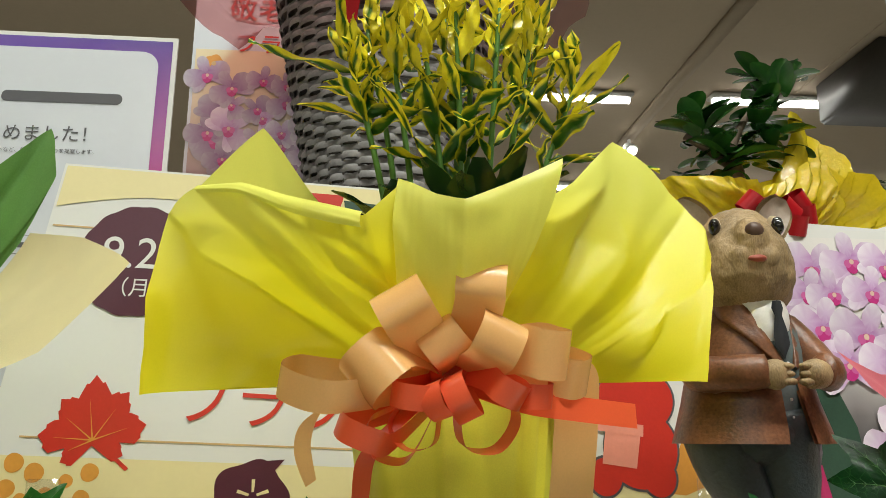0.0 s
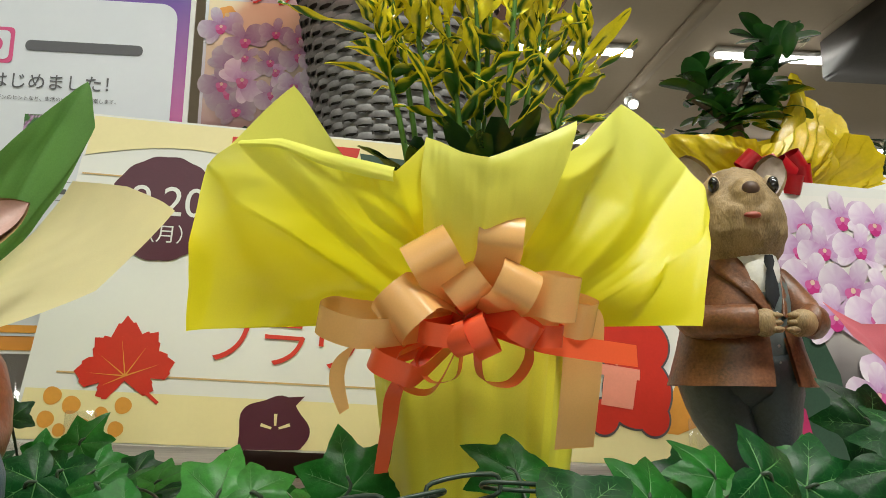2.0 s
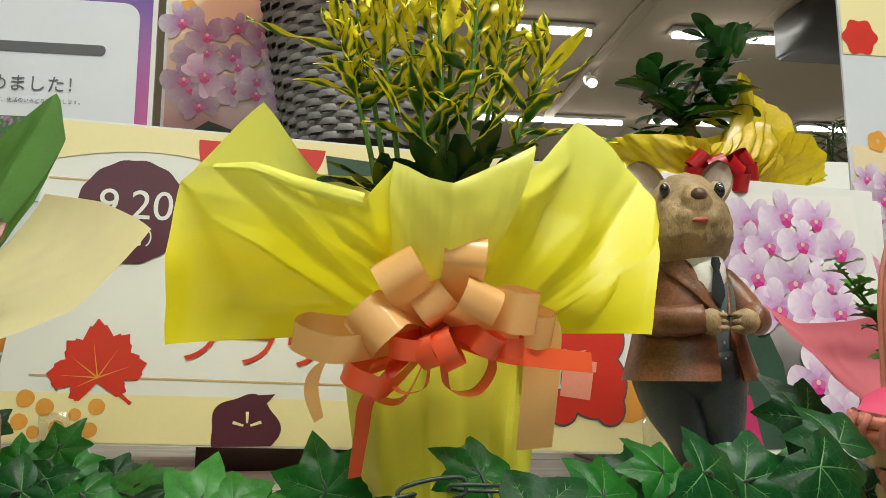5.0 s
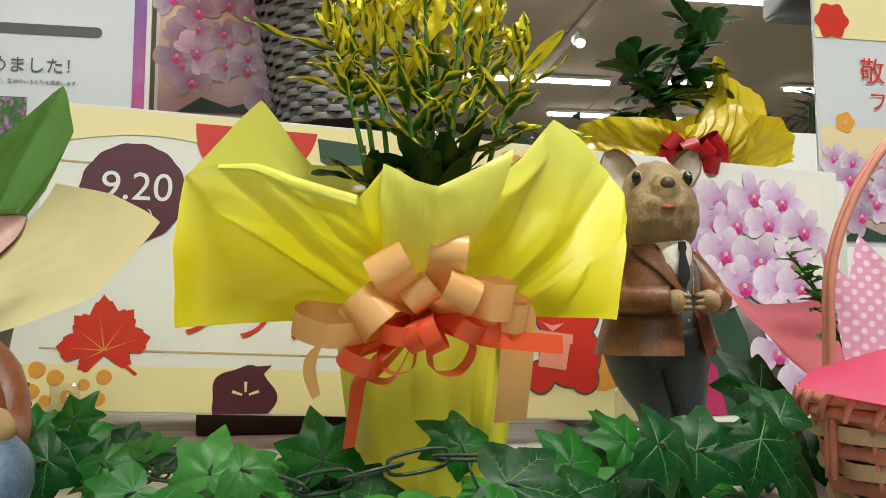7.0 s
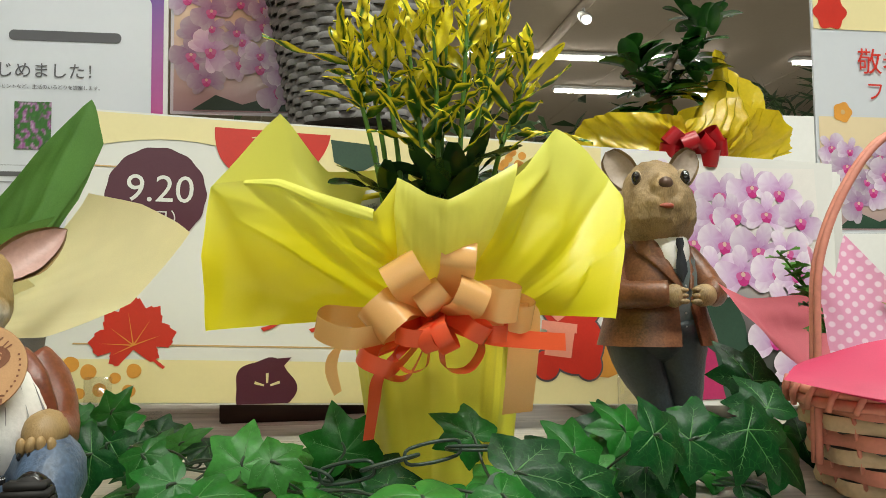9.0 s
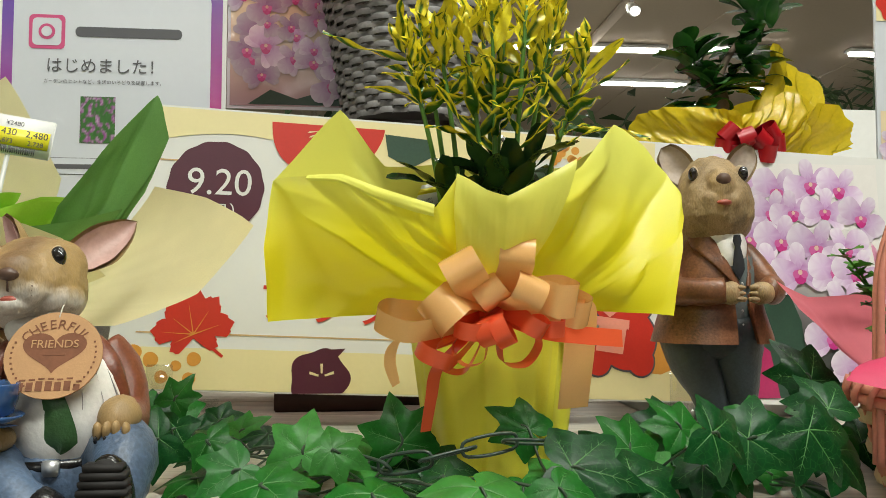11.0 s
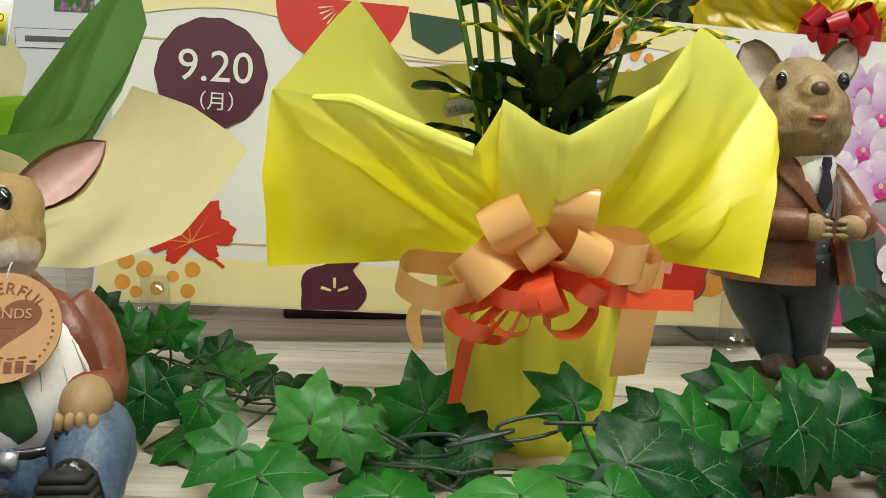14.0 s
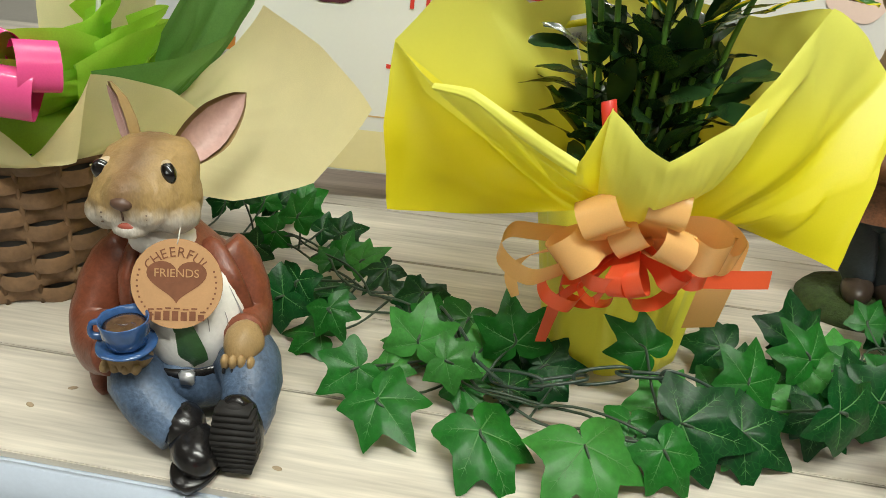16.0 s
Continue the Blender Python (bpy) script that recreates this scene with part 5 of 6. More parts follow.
for i, ch in enumerate("CHEERFUL"):
    a = radians(90 + 52 - i * 104 / 7)
    lettering(ch, 0.0074, M_KPRINT, "letter", tag, Matrix.Translation((0.0176 * math.cos(a), 0.0176 * math.sin(a) - 0.001, 0.0009)) @ pose(0, 0, 0, 0, 0, math.degrees(a) - 90))
bm = bmesh.new()
hp = []
for i in range(40):
    t = 2 * math.pi * i / 40
    hp.append((0.00098 * 16 * math.sin(t) ** 3, 0.0026 + 0.00078 * (13 * math.cos(t) - 5 * math.cos(2 * t) - 2 * math.cos(3 * t) - math.cos(4 * t)), 0.0008))
poly(bm, hp[::-1])
part("heart_print", bm, M_KPRINT, tag, smooth=False)
lettering("FRIENDS", 0.0062, M_KRAFT, "letter", tag, pose(0, 0.0055, 0.0012))
bm = bmesh.new()
box(bm, -0.0055, 0.0055, -0.0006, 0.0006, 0.0008, 0.001)
for k in range(7):
    x = -0.014 + 0.0045 * k
    h = random.uniform(0.003, 0.006)
    b = -0.0195 + 0.03 * (x * x) * 12
    box(bm, x - 0.0016, x + 0.0016, b, b + h, 0.0007, 0.0009)
    box(bm, x - 0.0006, x + 0.0024, b + h + 0.001, b + h + 0.0018, 0.0007, 0.0009)
part("small_print", bm, M_KPRINT, tag, smooth=False)
bm = bmesh.new()
for k in range(22):
    a = radians(-62 + 360 * k / 44) if k < 11 else radians(242 - 360 * (k - 11) / 44)
    x, y = 0.0205 * math.cos(a), 0.0205 * math.sin(a)
    box(bm, x - 0.0005, x + 0.0005, y - 0.0005, y + 0.0005, 0.0007, 0.0009)
part("dots", bm, M_KPRINT, tag, smooth=False)
bm = bmesh.new()
tube(bm, smooth_path([(0, R - 0.003, 0.0005), (0.001, R + 0.004, 0.0), (0, R + 0.006, -0.006)], 4), 0.0004, 5)
part("string", bm, M_STRING, tag)

# standing mouse
FIG2 = [M_FURG, M_FURL, material("painted_dusky_ear", (0.46, 0.37, 0.30), 0.5, 0.3, 80), M_COAT, M_SHIRT, M_TIEB, M_TROUS, M_SHOEB, M_NOSE, M_LIP, M_EYE, M_EYEW, M_VEST, M_MOSS, M_SILVER]
bm = bmesh.new()
shell(bm, [(0.0, 0.002, 0.0, 0.046, 0.04), (0.006, 0.002, 0, 0.048, 0.042), (0.013, 0.002, 0, 0.044, 0.038), (0.0165, 0.002, 0, 0.034, 0.03)], mi=13)
for s in (-1, 1):
    ell(bm, (s * 0.0145 + 0.015, -0.012, 0.0235), (0.0135, 0.022, 0.0105), (0, 0, s * 14), 7)
    tube(bm, smooth_path([(s * 0.019 - 0.002, 0, 0.108), (s * 0.0195 + 0.001, -0.001, 0.08), (s * 0.0150 + 0.010, 0, 0.05), (s * 0.0115 + 0.015, 0.0, 0.026)], 4), [0.030, 0.031, 0.0305, 0.0285, 0.0265, 0.0245, 0.0225, 0.0205, 0.0188, 0.0172, 0.0155, 0.0142, 0.0132], 18, 6)
ell(bm, (0.0, 0.0, 0.098), (0.046, 0.034, 0.028), (0, 0, 0), 6)
# coat: open at the front over a waistcoat
ell(bm, (0.008, -0.007, 0.135), (0.033, 0.026, 0.05), (0, 0, 0), 12)
n = 36
rows = []
for z, rx, ry in ((0.089, 0.0585, 0.042), (0.096, 0.0565, 0.0405), (0.115, 0.0505, 0.037), (0.135, 0.0445, 0.034), (0.155, 0.0385, 0.031), (0.168, 0.0335, 0.027), (0.179, 0.026, 0.022), (0.187, 0.018, 0.017)):
    g = 0.16 + 0.012 * abs(z - 0.125) / 0.01 if z < 0.125 else 0.16 + 0.006 * (z - 0.125) / 0.01
    row = []
    for i in range(n + 1):
        a = -math.pi / 2 + 0.42 + g + (2 * math.pi - 2 * g) * i / n
        row.append((rx * math.cos(a), ry * math.sin(a), z))
    rows.append(row)
grid(bm, rows, mi=3)
grid(bm, [[Vector(p) * 0.94 + Vector((0, 0, 0.06 * p[2])) for p in r] for r in rows], mi=3)
ell(bm, (0.002, -0.006, 0.183), (0.022, 0.019, 0.009), (-14, 0, 0), 4)
ell(bm, (0.010, -0.0205, 0.166), (0.0185, 0.0125, 0.0235), (0, 0, 12), 4)


def on_chest(x, z, lift):
    """A place on the front of the coat."""
    t = max(0, min(1, (z - 0.125) / 0.062))
    rx, ry = 0.049 - 0.022 * t, 0.036 - 0.012 * t
    return (x, -ry * math.sqrt(max(0.05, 1 - (x / rx) ** 2)) - lift, z)


# lapels, collar and tie
for inner, outer in ((((-0.012, 0.187), (-0.003, 0.171), (0.008, 0.153), (0.017, 0.136)), ((-0.026, 0.185), (-0.024, 0.170), (-0.014, 0.160), (0.015, 0.135))),
                     (((0.020, 0.187), (0.026, 0.171), (0.0265, 0.153), (0.024, 0.136)), ((0.026, 0.184), (0.034, 0.170), (0.036, 0.160), (0.026, 0.135)))):
    a, b = smooth_path([(x, 0, z) for x, z in inner], 4), smooth_path([(x, 0, z) for x, z in outer], 4)
    grid(bm, [[on_chest(p.x, p.z, 0.0005), *[on_chest(p.x + (q.x - p.x) * k / 4, p.z + (q.z - p.z) * k / 4, 0.0035) for k in range(5)], on_chest(q.x, q.z, 0.0002)] for p, q in zip(a, b)], mi=3)
for ax, bx, cx in ((-0.016, 0.012, -0.004), (0.028, 0.0165, 0.027)):
    grid(bm, [[on_chest(ax + (bx - ax) * k / 4, 0.186 - 0.006 * k / 4, 0.004) for k in range(5)], [on_chest(cx + (bx - cx) * k / 4, 0.1725 + 0.004 * k / 4, 0.006) for k in range(5)], [on_chest(cx + (bx - cx) * k / 4, 0.1715 + 0.004 * k / 4, 0.002) for k in range(5)]], mi=4)
grid(bm, [[(0.0145 + 0.0018 * i / 8 + w * e, -0.0365 - 0.0012 * i / 8 + 0.0016 * abs(e), 0.178 - 0.0047 * i) for e in (-1, -0.5, 0, 0.5, 1)] for i, w in enumerate((0.0030, 0.0042, 0.0026, 0.0038, 0.0047, 0.0053, 0.0055, 0.0030, 0.0004))], mi=5)
for k in range(4):
    ell(bm, (0.0195, -0.0325 - 0.001 * (k % 2), 0.138 - 0.011 * k), (0.0011, 0.0008, 0.0011), (0, 0, 0), 14, 8, 6)
tube(bm, smooth_path([(-0.028, 0, 0.168), (-0.041, -0.008, 0.150), (-0.042, -0.022, 0.134), (-0.022, -0.039, 0.132), (0.0, -0.046, 0.133)], 4), [0.010, 0.0115, 0.0122, 0.0126, 0.0128, 0.0128, 0.0128, 0.0126, 0.0124, 0.0122, 0.012, 0.0117, 0.0115, 0.0112, 0.011, 0.0108, 0.0108], 16, 3)
tube(bm, smooth_path([(0.028, 0, 0.168), (0.039, -0.006, 0.152), (0.047, -0.022, 0.136), (0.045, -0.036, 0.132), (0.038, -0.043, 0.133)], 4), [0.010, 0.0115, 0.0122, 0.0126, 0.0128, 0.0128, 0.0128, 0.0126, 0.0124, 0.0122, 0.012, 0.0117, 0.0115, 0.0112, 0.011, 0.0108, 0.0108], 16, 3)
for cx in (0.004, 0.032):
    ell(bm, (cx, -0.047, 0.131), (0.0115, 0.009, 0.0095), (0, 0, 0), 0)
    for k in range(3):
        ell(bm, (cx + (0.008 if cx < 0.015 else -0.008), -0.0515, 0.135 - 0.0045 * k), (0.0055, 0.0035, 0.0026), (0, 0, 0), 0, 10, 8)
# head


def mouse_skull(b):
    shell(b, [(0.174, 0, -0.004, 0.027, 0.022), (0.183, 0, -0.008, 0.0345, 0.029), (0.194, 0, -0.011, 0.0375, 0.033), (0.206, 0, -0.012, 0.0372, 0.034), (0.219, 0, -0.011, 0.0335, 0.031), (0.232, 0, -0.007, 0.0285, 0.026), (0.242, 0, -0.003, 0.019, 0.019), (0.2465, 0, 0, 0.010, 0.010)], 32, 0)
    ell(b, (0.0, -0.033, 0.2165), (0.0145, 0.0145, 0.017), (25, 0, 0))
    for s in (-1, 1):
        ell(b, (s * 0.0085, -0.0350, 0.206), (0.0120, 0.0110, 0.0105))


fused(bm, mouse_skull, 0.0014, 0, 7)
for s in (-1, 1):
    ell(bm, (s * 0.0212, -0.0258, 0.2295), (0.0042, 0.0066, 0.0076), (0, 0, s * 38), 11)
    ell(bm, (s * 0.0229, -0.0278, 0.2295), (0.0046, 0.0056, 0.0064), (0, 0, s * 38), 10)
    ear(bm, (s * 0.021, 0.0, 0.229), (s * 0.045, 0.006, 0.257), 0.031, (s * 0.30, -1, 0.05), 0, 2, -0.5, 0.2)
ell(bm, (0.0, -0.0450, 0.2225), (0.0066, 0.0042, 0.0052), (0, 0, 0), 8)
ell(bm, (0.0, -0.0462, 0.2035), (0.0066, 0.0032, 0.0022), (0, 0, 0), 9)
rough_up(bm, 0.0013, 95, 8)
rough_up(bm, 0.0005, 320, 4)
bmesh.ops.transform(bm, matrix=Matrix.Diagonal((0.865, 0.93, 0.985, 1)), verts=bm.verts)
mouse = solo("mouse_figurine", bm, FIG2, "painted resin mouse in a leather jacket on a mossy base", "figurine")
mouse.matrix_world = pose(0.197, 0.112, 0, 0, 0, -10)


# ---- posters behind the board ----
def upright(y, lean=0.0):
    return lambda x, z, off=0.0: (x, y + lean * z - off, z)


def flat_poly(parent, name, place, pts, mat, off, label=""):
    bm = bmesh.new()
    poly(bm, [place(x, z, off) for x, z in pts])
    return part(name, bm, mat, parent, label, smooth=False)


def flat_text(parent, text, place, x, z, size, mat, off=0.002, turn=0.0, spacing=1.0):
    return lettering(text, size, mat, "lettering", parent, Matrix.Translation(place(x, z, off)) @ pose(0, 0, 0, 90, 0, 0) @ pose(0, 0, 0, 0, 0, turn), spacing)


def slab(parent, name, place, x0, x1, z0, z1, mat, t=0.003, label=""):
    bm = bmesh.new()
    a = [place(x, z, 0) for x, z in ((x0, z0), (x1, z0), (x1, z1), (x0, z1))]
    b = [place(x, z, -t) for x, z in ((x0, z0), (x1, z0), (x1, z1), (x0, z1))]
    va, vb = [bm.verts.new(p) for p in a], [bm.verts.new(p) for p in b]
    bm.faces.new(va), bm.faces.new(vb[::-1])
    for i in range(4):
        bm.faces.new((va[i], vb[i], vb[(i + 1) % 4], va[(i + 1) % 4]))
    return part(name, bm, mat, parent, label, smooth=False)


def rounded(x0, x1, z0, z1, r, n=6):
    out = []
    for cx, cz, a0 in ((x1 - r, z0 + r, -90), (x1 - r, z1 - r, 0), (x0 + r, z1 - r, 90), (x0 + r, z0 + r, 180)):
        out += [(cx + r * math.cos(radians(a0 + 90 * k / n)), cz + r * math.sin(radians(a0 + 90 * k / n))) for k in range(n + 1)]
    return out


M_LAMW = material("laminated_white", (0.63, 0.66, 0.71), 0.4, 0.03, 25, 160, 0.35, coat=1.0, dist=0.006)
M_PINKICON = material("pink_print", (0.62, 0.08, 0.22), 0.35, 0.1)
ig = thing("social_media_poster", "laminated white poster with a purple to magenta border", "poster", (0, 0, 0))
P1 = upright(0.335)
slab(ig, "panel", P1, -0.484, -0.246, 0.108, 0.474, M_PAPER)
photo_patch(ig, "gradient_border", P1, -0.4795, -0.2505, 0.111, 0.4695, 0.0006,
            lambda u, v: mixc(mixc((0.72, 0.30, 0.05), (0.55, 0.02, 0.20), v * 2.4), mixc((0.14, 0.06, 0.40), (0.10, 0.045, 0.32), u), (v - 0.42) * 1.9 - (u - 0.5) * 0.25), M_LAM)
flat_poly(ig, "white_field", P1, rounded(-0.4675, -0.2625, 0.124, 0.4575, 0.016), M_LAMW, 0.0012, "glossy white printed field")
for r, m, o in ((0.0185, M_PINKICON, 0.0016), (0.0148, M_LAMW, 0.002)):
    flat_poly(ig, "icon_print", P1, rounded(-0.433 - r, -0.433 + r, 0.405 - r, 0.405 + r, 0.005), m, o)
for r, m, o in ((0.0085, M_PINKICON, 0.0024), (0.0055, M_LAMW, 0.0028)):
    flat_poly(ig, "icon_print", P1, ring_pts(-0.433, 0.405, r, 24), m, o)
flat_poly(ig, "name_bar", P1, rounded(-0.404, -0.293, 0.4005, 0.4115, 0.005), M_GREYTXT, 0.0016, "plain dark bar in place of a brand name")
flat_text(ig, "はじめました！", P1, -0.372, 0.368, 0.0176, M_GREYTXT)
flat_text(ig, "ガーデンのヒントなど、生活のいろどりを提案します。", P1, -0.373, 0.3515, 0.0050, M_GREYTXT)
random.seed(3)


def tiny_photo(u, v):
    k = noise.noise((u * 9, v * 9, 2.2))
    return mixc(mixc((0.03, 0.12, 0.02), (0.28, 0.06, 0.26), k * 3), (0.5, 0.35, 0.5) if k > 0.2 else (0.05, 0.2, 0.03), abs(noise.noise((u * 17, v * 15, 7))) * 1.6)


photo_patch(ig, "garden_photo", P1, -0.397, -0.361, 0.286, 0.336, 0.0018, tiny_photo, n=24)
flat_poly(ig, "handle_frame", P1, [(-0.433, 0.252), (-0.34, 0.252), (-0.34, 0.270), (-0.433, 0.270)], M_GREYTXT, 0.0016)
flat_poly(ig, "handle_frame", P1, [(-0.4324, 0.2526), (-0.3406, 0.2526), (-0.3406, 0.2694), (-0.4324, 0.2694)], M_LAMW, 0.0019)
flat_poly(ig, "handle_bar", P1, [(-0.424, 0.258), (-0.352, 0.258), (-0.352, 0.263), (-0.424, 0.263)], M_GREYTXT, 0.0022)
flat_poly(ig, "orange_bar", P1, [(-0.46, 0.127), (-0.275, 0.127), (-0.275, 0.134), (-0.46, 0.134)], M_ORANGE, 0.0018)
bm = bmesh.new()
box(bm, -0.47, -0.26, 0.339, 0.40, 0, 0.006, 0.001)
box(bm, -0.40, -0.33, 0.3385, 0.3425, 0.006, 0.30, 0.001)
part("stand", bm, M_ACRYL, ig, "clear acrylic stand")


def orchid_poster(name, x0, x1, z0, z1, y, seed, flower, text, tx, tz, ts, flowers_top, lines=()):
    ob = thing(name, "laminated white poster with pink orchids and red lettering", "poster", (0, 0, 0), "orchid posters")
    P = upright(y)
    w, h = x1 - x0, z1 - z0
    slab(ob, "panel", P, x0, x1, z0, z1, M_LAMW, label="laminated white panel")
    photo_patch(ob, "orchid_photo", P, x0 + 0.004, x1 - 0.004, z0 + 0.004, z0 + h * flowers_top + 0.03, 0.0006,
                lambda u, v: mixc((0.40, 0.28, 0.30), (0.80, 0.66, 0.42), v * 1.3), M_LAM)
    random.seed(seed)
    flat_poly(ob, "leaf_print", P, [(x0 + 0.12 * w, z0 + 0.006), (x0 + 0.7 * w, z0 + 0.006), (x0 + 0.62 * w, z0 + 0.03), (x0 + 0.4 * w, z0 + 0.014), (x0 + 0.25 * w, z0 + 0.026)], M_DKGREENP, 0.0010)
    n = 0
    for i in range(7):
        for j in range(5):
            u, v = (i + 0.5 + random.uniform(-0.5, 0.5)) / 7, (j + 0.5 + random.uniform(-0.5, 0.5)) / 5
            if j == 0 and i < 4:
                continue
            n += 1
            orchid_print(ob, "orchid_print", x0 + 0.012 + u * (w - 0.024), z0 + 0.015 + v * (h * flowers_top - 0.02), w * random.uniform(0.09, 0.16), random.uniform(-60, 60), P, 0.0011 + n * 0.00009, random.uniform(0.55, 0.95))
    fx, fz = flower
    flat_poly(ob, "flower_print", P, ring_pts(fx, fz, 0.012, 40, 0.08, 5), M_ORANGE, 0.0012, "orange printed blossom")
    flat_poly(ob, "flower_print", P, ring_pts(fx, fz, 0.003, 12), M_LINE, 0.0016)
    for s, sx, sz, q in ((text, tx, tz, ts),) + tuple(lines):
        flat_text(ob, s, P, sx, sz, q, M_RED)
    bm = bmesh.new()
    box(bm, (x0 + x1) / 2 - 0.03, (x0 + x1) / 2 + 0.03, y + 0.0035, y + 0.05, 0, 0.005, 0.001)
    box(bm, (x0 + x1) / 2 - 0.004, (x0 + x1) / 2 + 0.004, y + 0.0035, y + 0.007, 0.005, z0 + 0.08, 0.001)
    part("stand", bm, M_ACRYL, ob, "clear stand rod")
    return ob


orchid_poster("orchid_poster", -0.278, -0.05, 0.370, 0.66, 0.52, 5, (-0.251, 0.540), "フラワー", -0.168, 0.567, 0.030, 0.55, (("敬老の日", -0.165, 0.614, 0.036),))
right_poster = orchid_poster("orchid_poster", 0.503, 0.70, 0.20, 0.56, 0.33, 9, (0.5385, 0.347), "敬老の日", 0.628, 0.408, 0.034, 0.31, (("フラワー", 0.622, 0.372, 0.026),))
flat_poly(right_poster, "cream_band", upright(0.33), [(0.505, 0.449), (0.698, 0.449), (0.698, 0.556), (0.505, 0.556)], M_CREAM, 0.0008)
flat_poly(right_poster, "red_print", upright(0.33), ring_pts(0.527, 0.470, 0.021, 40, 0.10, 6), M_RED, 0.0014, "red printed blossom")

# ---- grey wicker basket ----
M_WICKER = material("grey_wicker", (0.26, 0.25, 0.245), 0.5, 0.4, 60, 300, 0.4, island=0.15)
M_BROWNWK = material("brown_wicker", (0.21, 0.12, 0.06), 0.55, 0.45, 60, 300, 0.4, island=0.2)
M_SPLINT = material("pale_splint", (0.70, 0.52, 0.33), 0.55, 0.25, 60, 300, 0.3, island=0.12)
M_SPLINTP = material("salmon_splint", (0.68, 0.26, 0.19), 0.55, 0.25, 60, 300, 0.3, island=0.1)
M_NET = clear("pink_net", (0.80, 0.42, 0.42), 0.5, 0.2)
M_REDR = material("red_ribbon", (0.38, 0.006, 0.012), 0.3, 0.15, 60, 800, 0.1)


def woven(parent, radius, z0, z1, rows_n, stakes, mat_row, mat_stake, sq=(1, 1), amp=0.004, band=0.8, th=0.002, alt=None):
    """Wicker: flat strands that pass in and out of upright stakes."""
    h = (z1 - z0) / rows_n
    for j in range(rows_n):
        z = z0 + h * (j + 0.5)
        n = stakes * 4
        rows = []
        for dz, dr in ((-0.5 * band * h, 0.2), (0, 1), (0.5 * band * h, 0.2)):
            row = []
            for i in range(n):
                t = 2 * math.pi * i / n
                r = radius((z - z0) / (z1 - z0)) + amp * math.sin(stakes * t / 2 + math.pi * j) + th * dr
                row.append((r * math.cos(t) * sq[0], r * math.sin(t) * sq[1], z + dz + 0.0006 * math.sin(3 * t + j)))
            rows.append(row)
        bm = bmesh.new()
        grid(bm, rows, True)
        part("strand", bm, alt if alt and j % 2 else mat_row, parent)
    for k in range(stakes):
        t = 2 * math.pi * k / stakes
        bm = bmesh.new()
        tube(bm, [(radius(v) * math.cos(t) * sq[0], radius(v) * math.sin(t) * sq[1], z0 + (z1 - z0) * v) for v in (0, 0.33, 0.66, 1)], amp * 0.5, 6)
        part("stake", bm, mat_stake, parent)
    # near-black sheet that closes the basket behind the gaps in the weave
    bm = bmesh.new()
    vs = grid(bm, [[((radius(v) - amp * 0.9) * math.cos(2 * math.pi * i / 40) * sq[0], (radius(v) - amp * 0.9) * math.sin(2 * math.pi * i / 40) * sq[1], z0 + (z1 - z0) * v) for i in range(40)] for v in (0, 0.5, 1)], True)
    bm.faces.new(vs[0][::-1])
    part("inner_sheet", bm, M_DARK, parent, "near-black sheet inside the weave")


crate = thing("wooden_crate", "dark brown wooden crate under the grey basket", "crate", (-0.03, 0.44, 0))
for z in (0.0, 0.085, 0.17, 0.255):
    bm = bmesh.new()
    for s in (-1, 1):
        box(bm, -0.07, 0.07, s * 0.065 - 0.005, s * 0.065 + 0.005, z, z + 0.072, 0.001)
        box(bm, s * 0.065 - 0.005, s * 0.065 + 0.005, -0.06, 0.06, z, z + 0.072, 0.001)
    part("slat", bm, M_BROWNW, crate)
gb = thing("grey_basket", "tall grey woven wicker basket with red ribbon and pink net", "basket", (-0.04, 0.41, 0.327))
woven(gb, lambda v: 0.078 + 0.05 * v, 0.0, 0.27, 38, 30, M_WICKER, M_WICKER, amp=0.0024, band=1.0, th=0.0016)
ribbon("red_ribbon", [(-0.02, -0.146, 0.28), (-0.03, -0.133, 0.21), (-0.042, -0.114, 0.14)], 0.020, M_REDR, gb, (1, -0.35, 0.1), label="hanging red ribbon")
bm = bmesh.new()
rows = []
for j in range(9):
    v = j / 8
    rows.append([((0.128 + 0.09 * v) * math.cos(t) * 1.05 + 0.012 * noise.noise((t * 3, v * 4, 1)), (0.128 + 0.05 * v) * math.sin(t), 0.262 + 0.012 * v + 0.05 * v * noise.noise((t * 2.3, v * 2, 5)) - 0.035 * v) for t in (2 * math.pi * i / 60 for i in range(60))])
grid(bm, rows, True)
part("net_wrap", bm, M_NET, gb, "sheer pink net spilling over the rim")
M_PETAL = material("pink_petal", (0.72, 0.22, 0.27), 0.5, 0.25, 80, 400, 0.2, translucent=0.2)
for k in range(9):
    bm = bmesh.new()
    a = 2.4 * k
    for q in range(7):
        b = 0.9 * q
        ell(bm, (0.10 * math.cos(a) * (0.4 + 0.6 * (k % 3) / 2) + 0.014 * math.cos(b), -0.04 + 0.08 * math.sin(a) + 0.014 * math.sin(b), 0.285 + 0.006 * (q % 3)), (0.013, 0.010, 0.006), (30 * math.sin(b), 30 * math.cos(b), 0), u=10, v=6)
    part("blossom", bm, M_PETAL, gb, "pink flower head")

# ---- gold wrapped ficus on a white riser ----
M_RISER = material("white_riser", (0.66, 0.65, 0.62), 0.5, 0.08, 10, 100, 0.05)
bm = bmesh.new()
box(bm, 0.20, 0.48, 0.255, 0.42, 0, 0.262, 0.003)
solo("display_riser", bm, M_RISER, "white display block under the gold plant", "riser")
bm = bmesh.new()
box(bm, 0.62, 1.6, 0.86, 1.3, FLOOR, 0.475, 0.006)
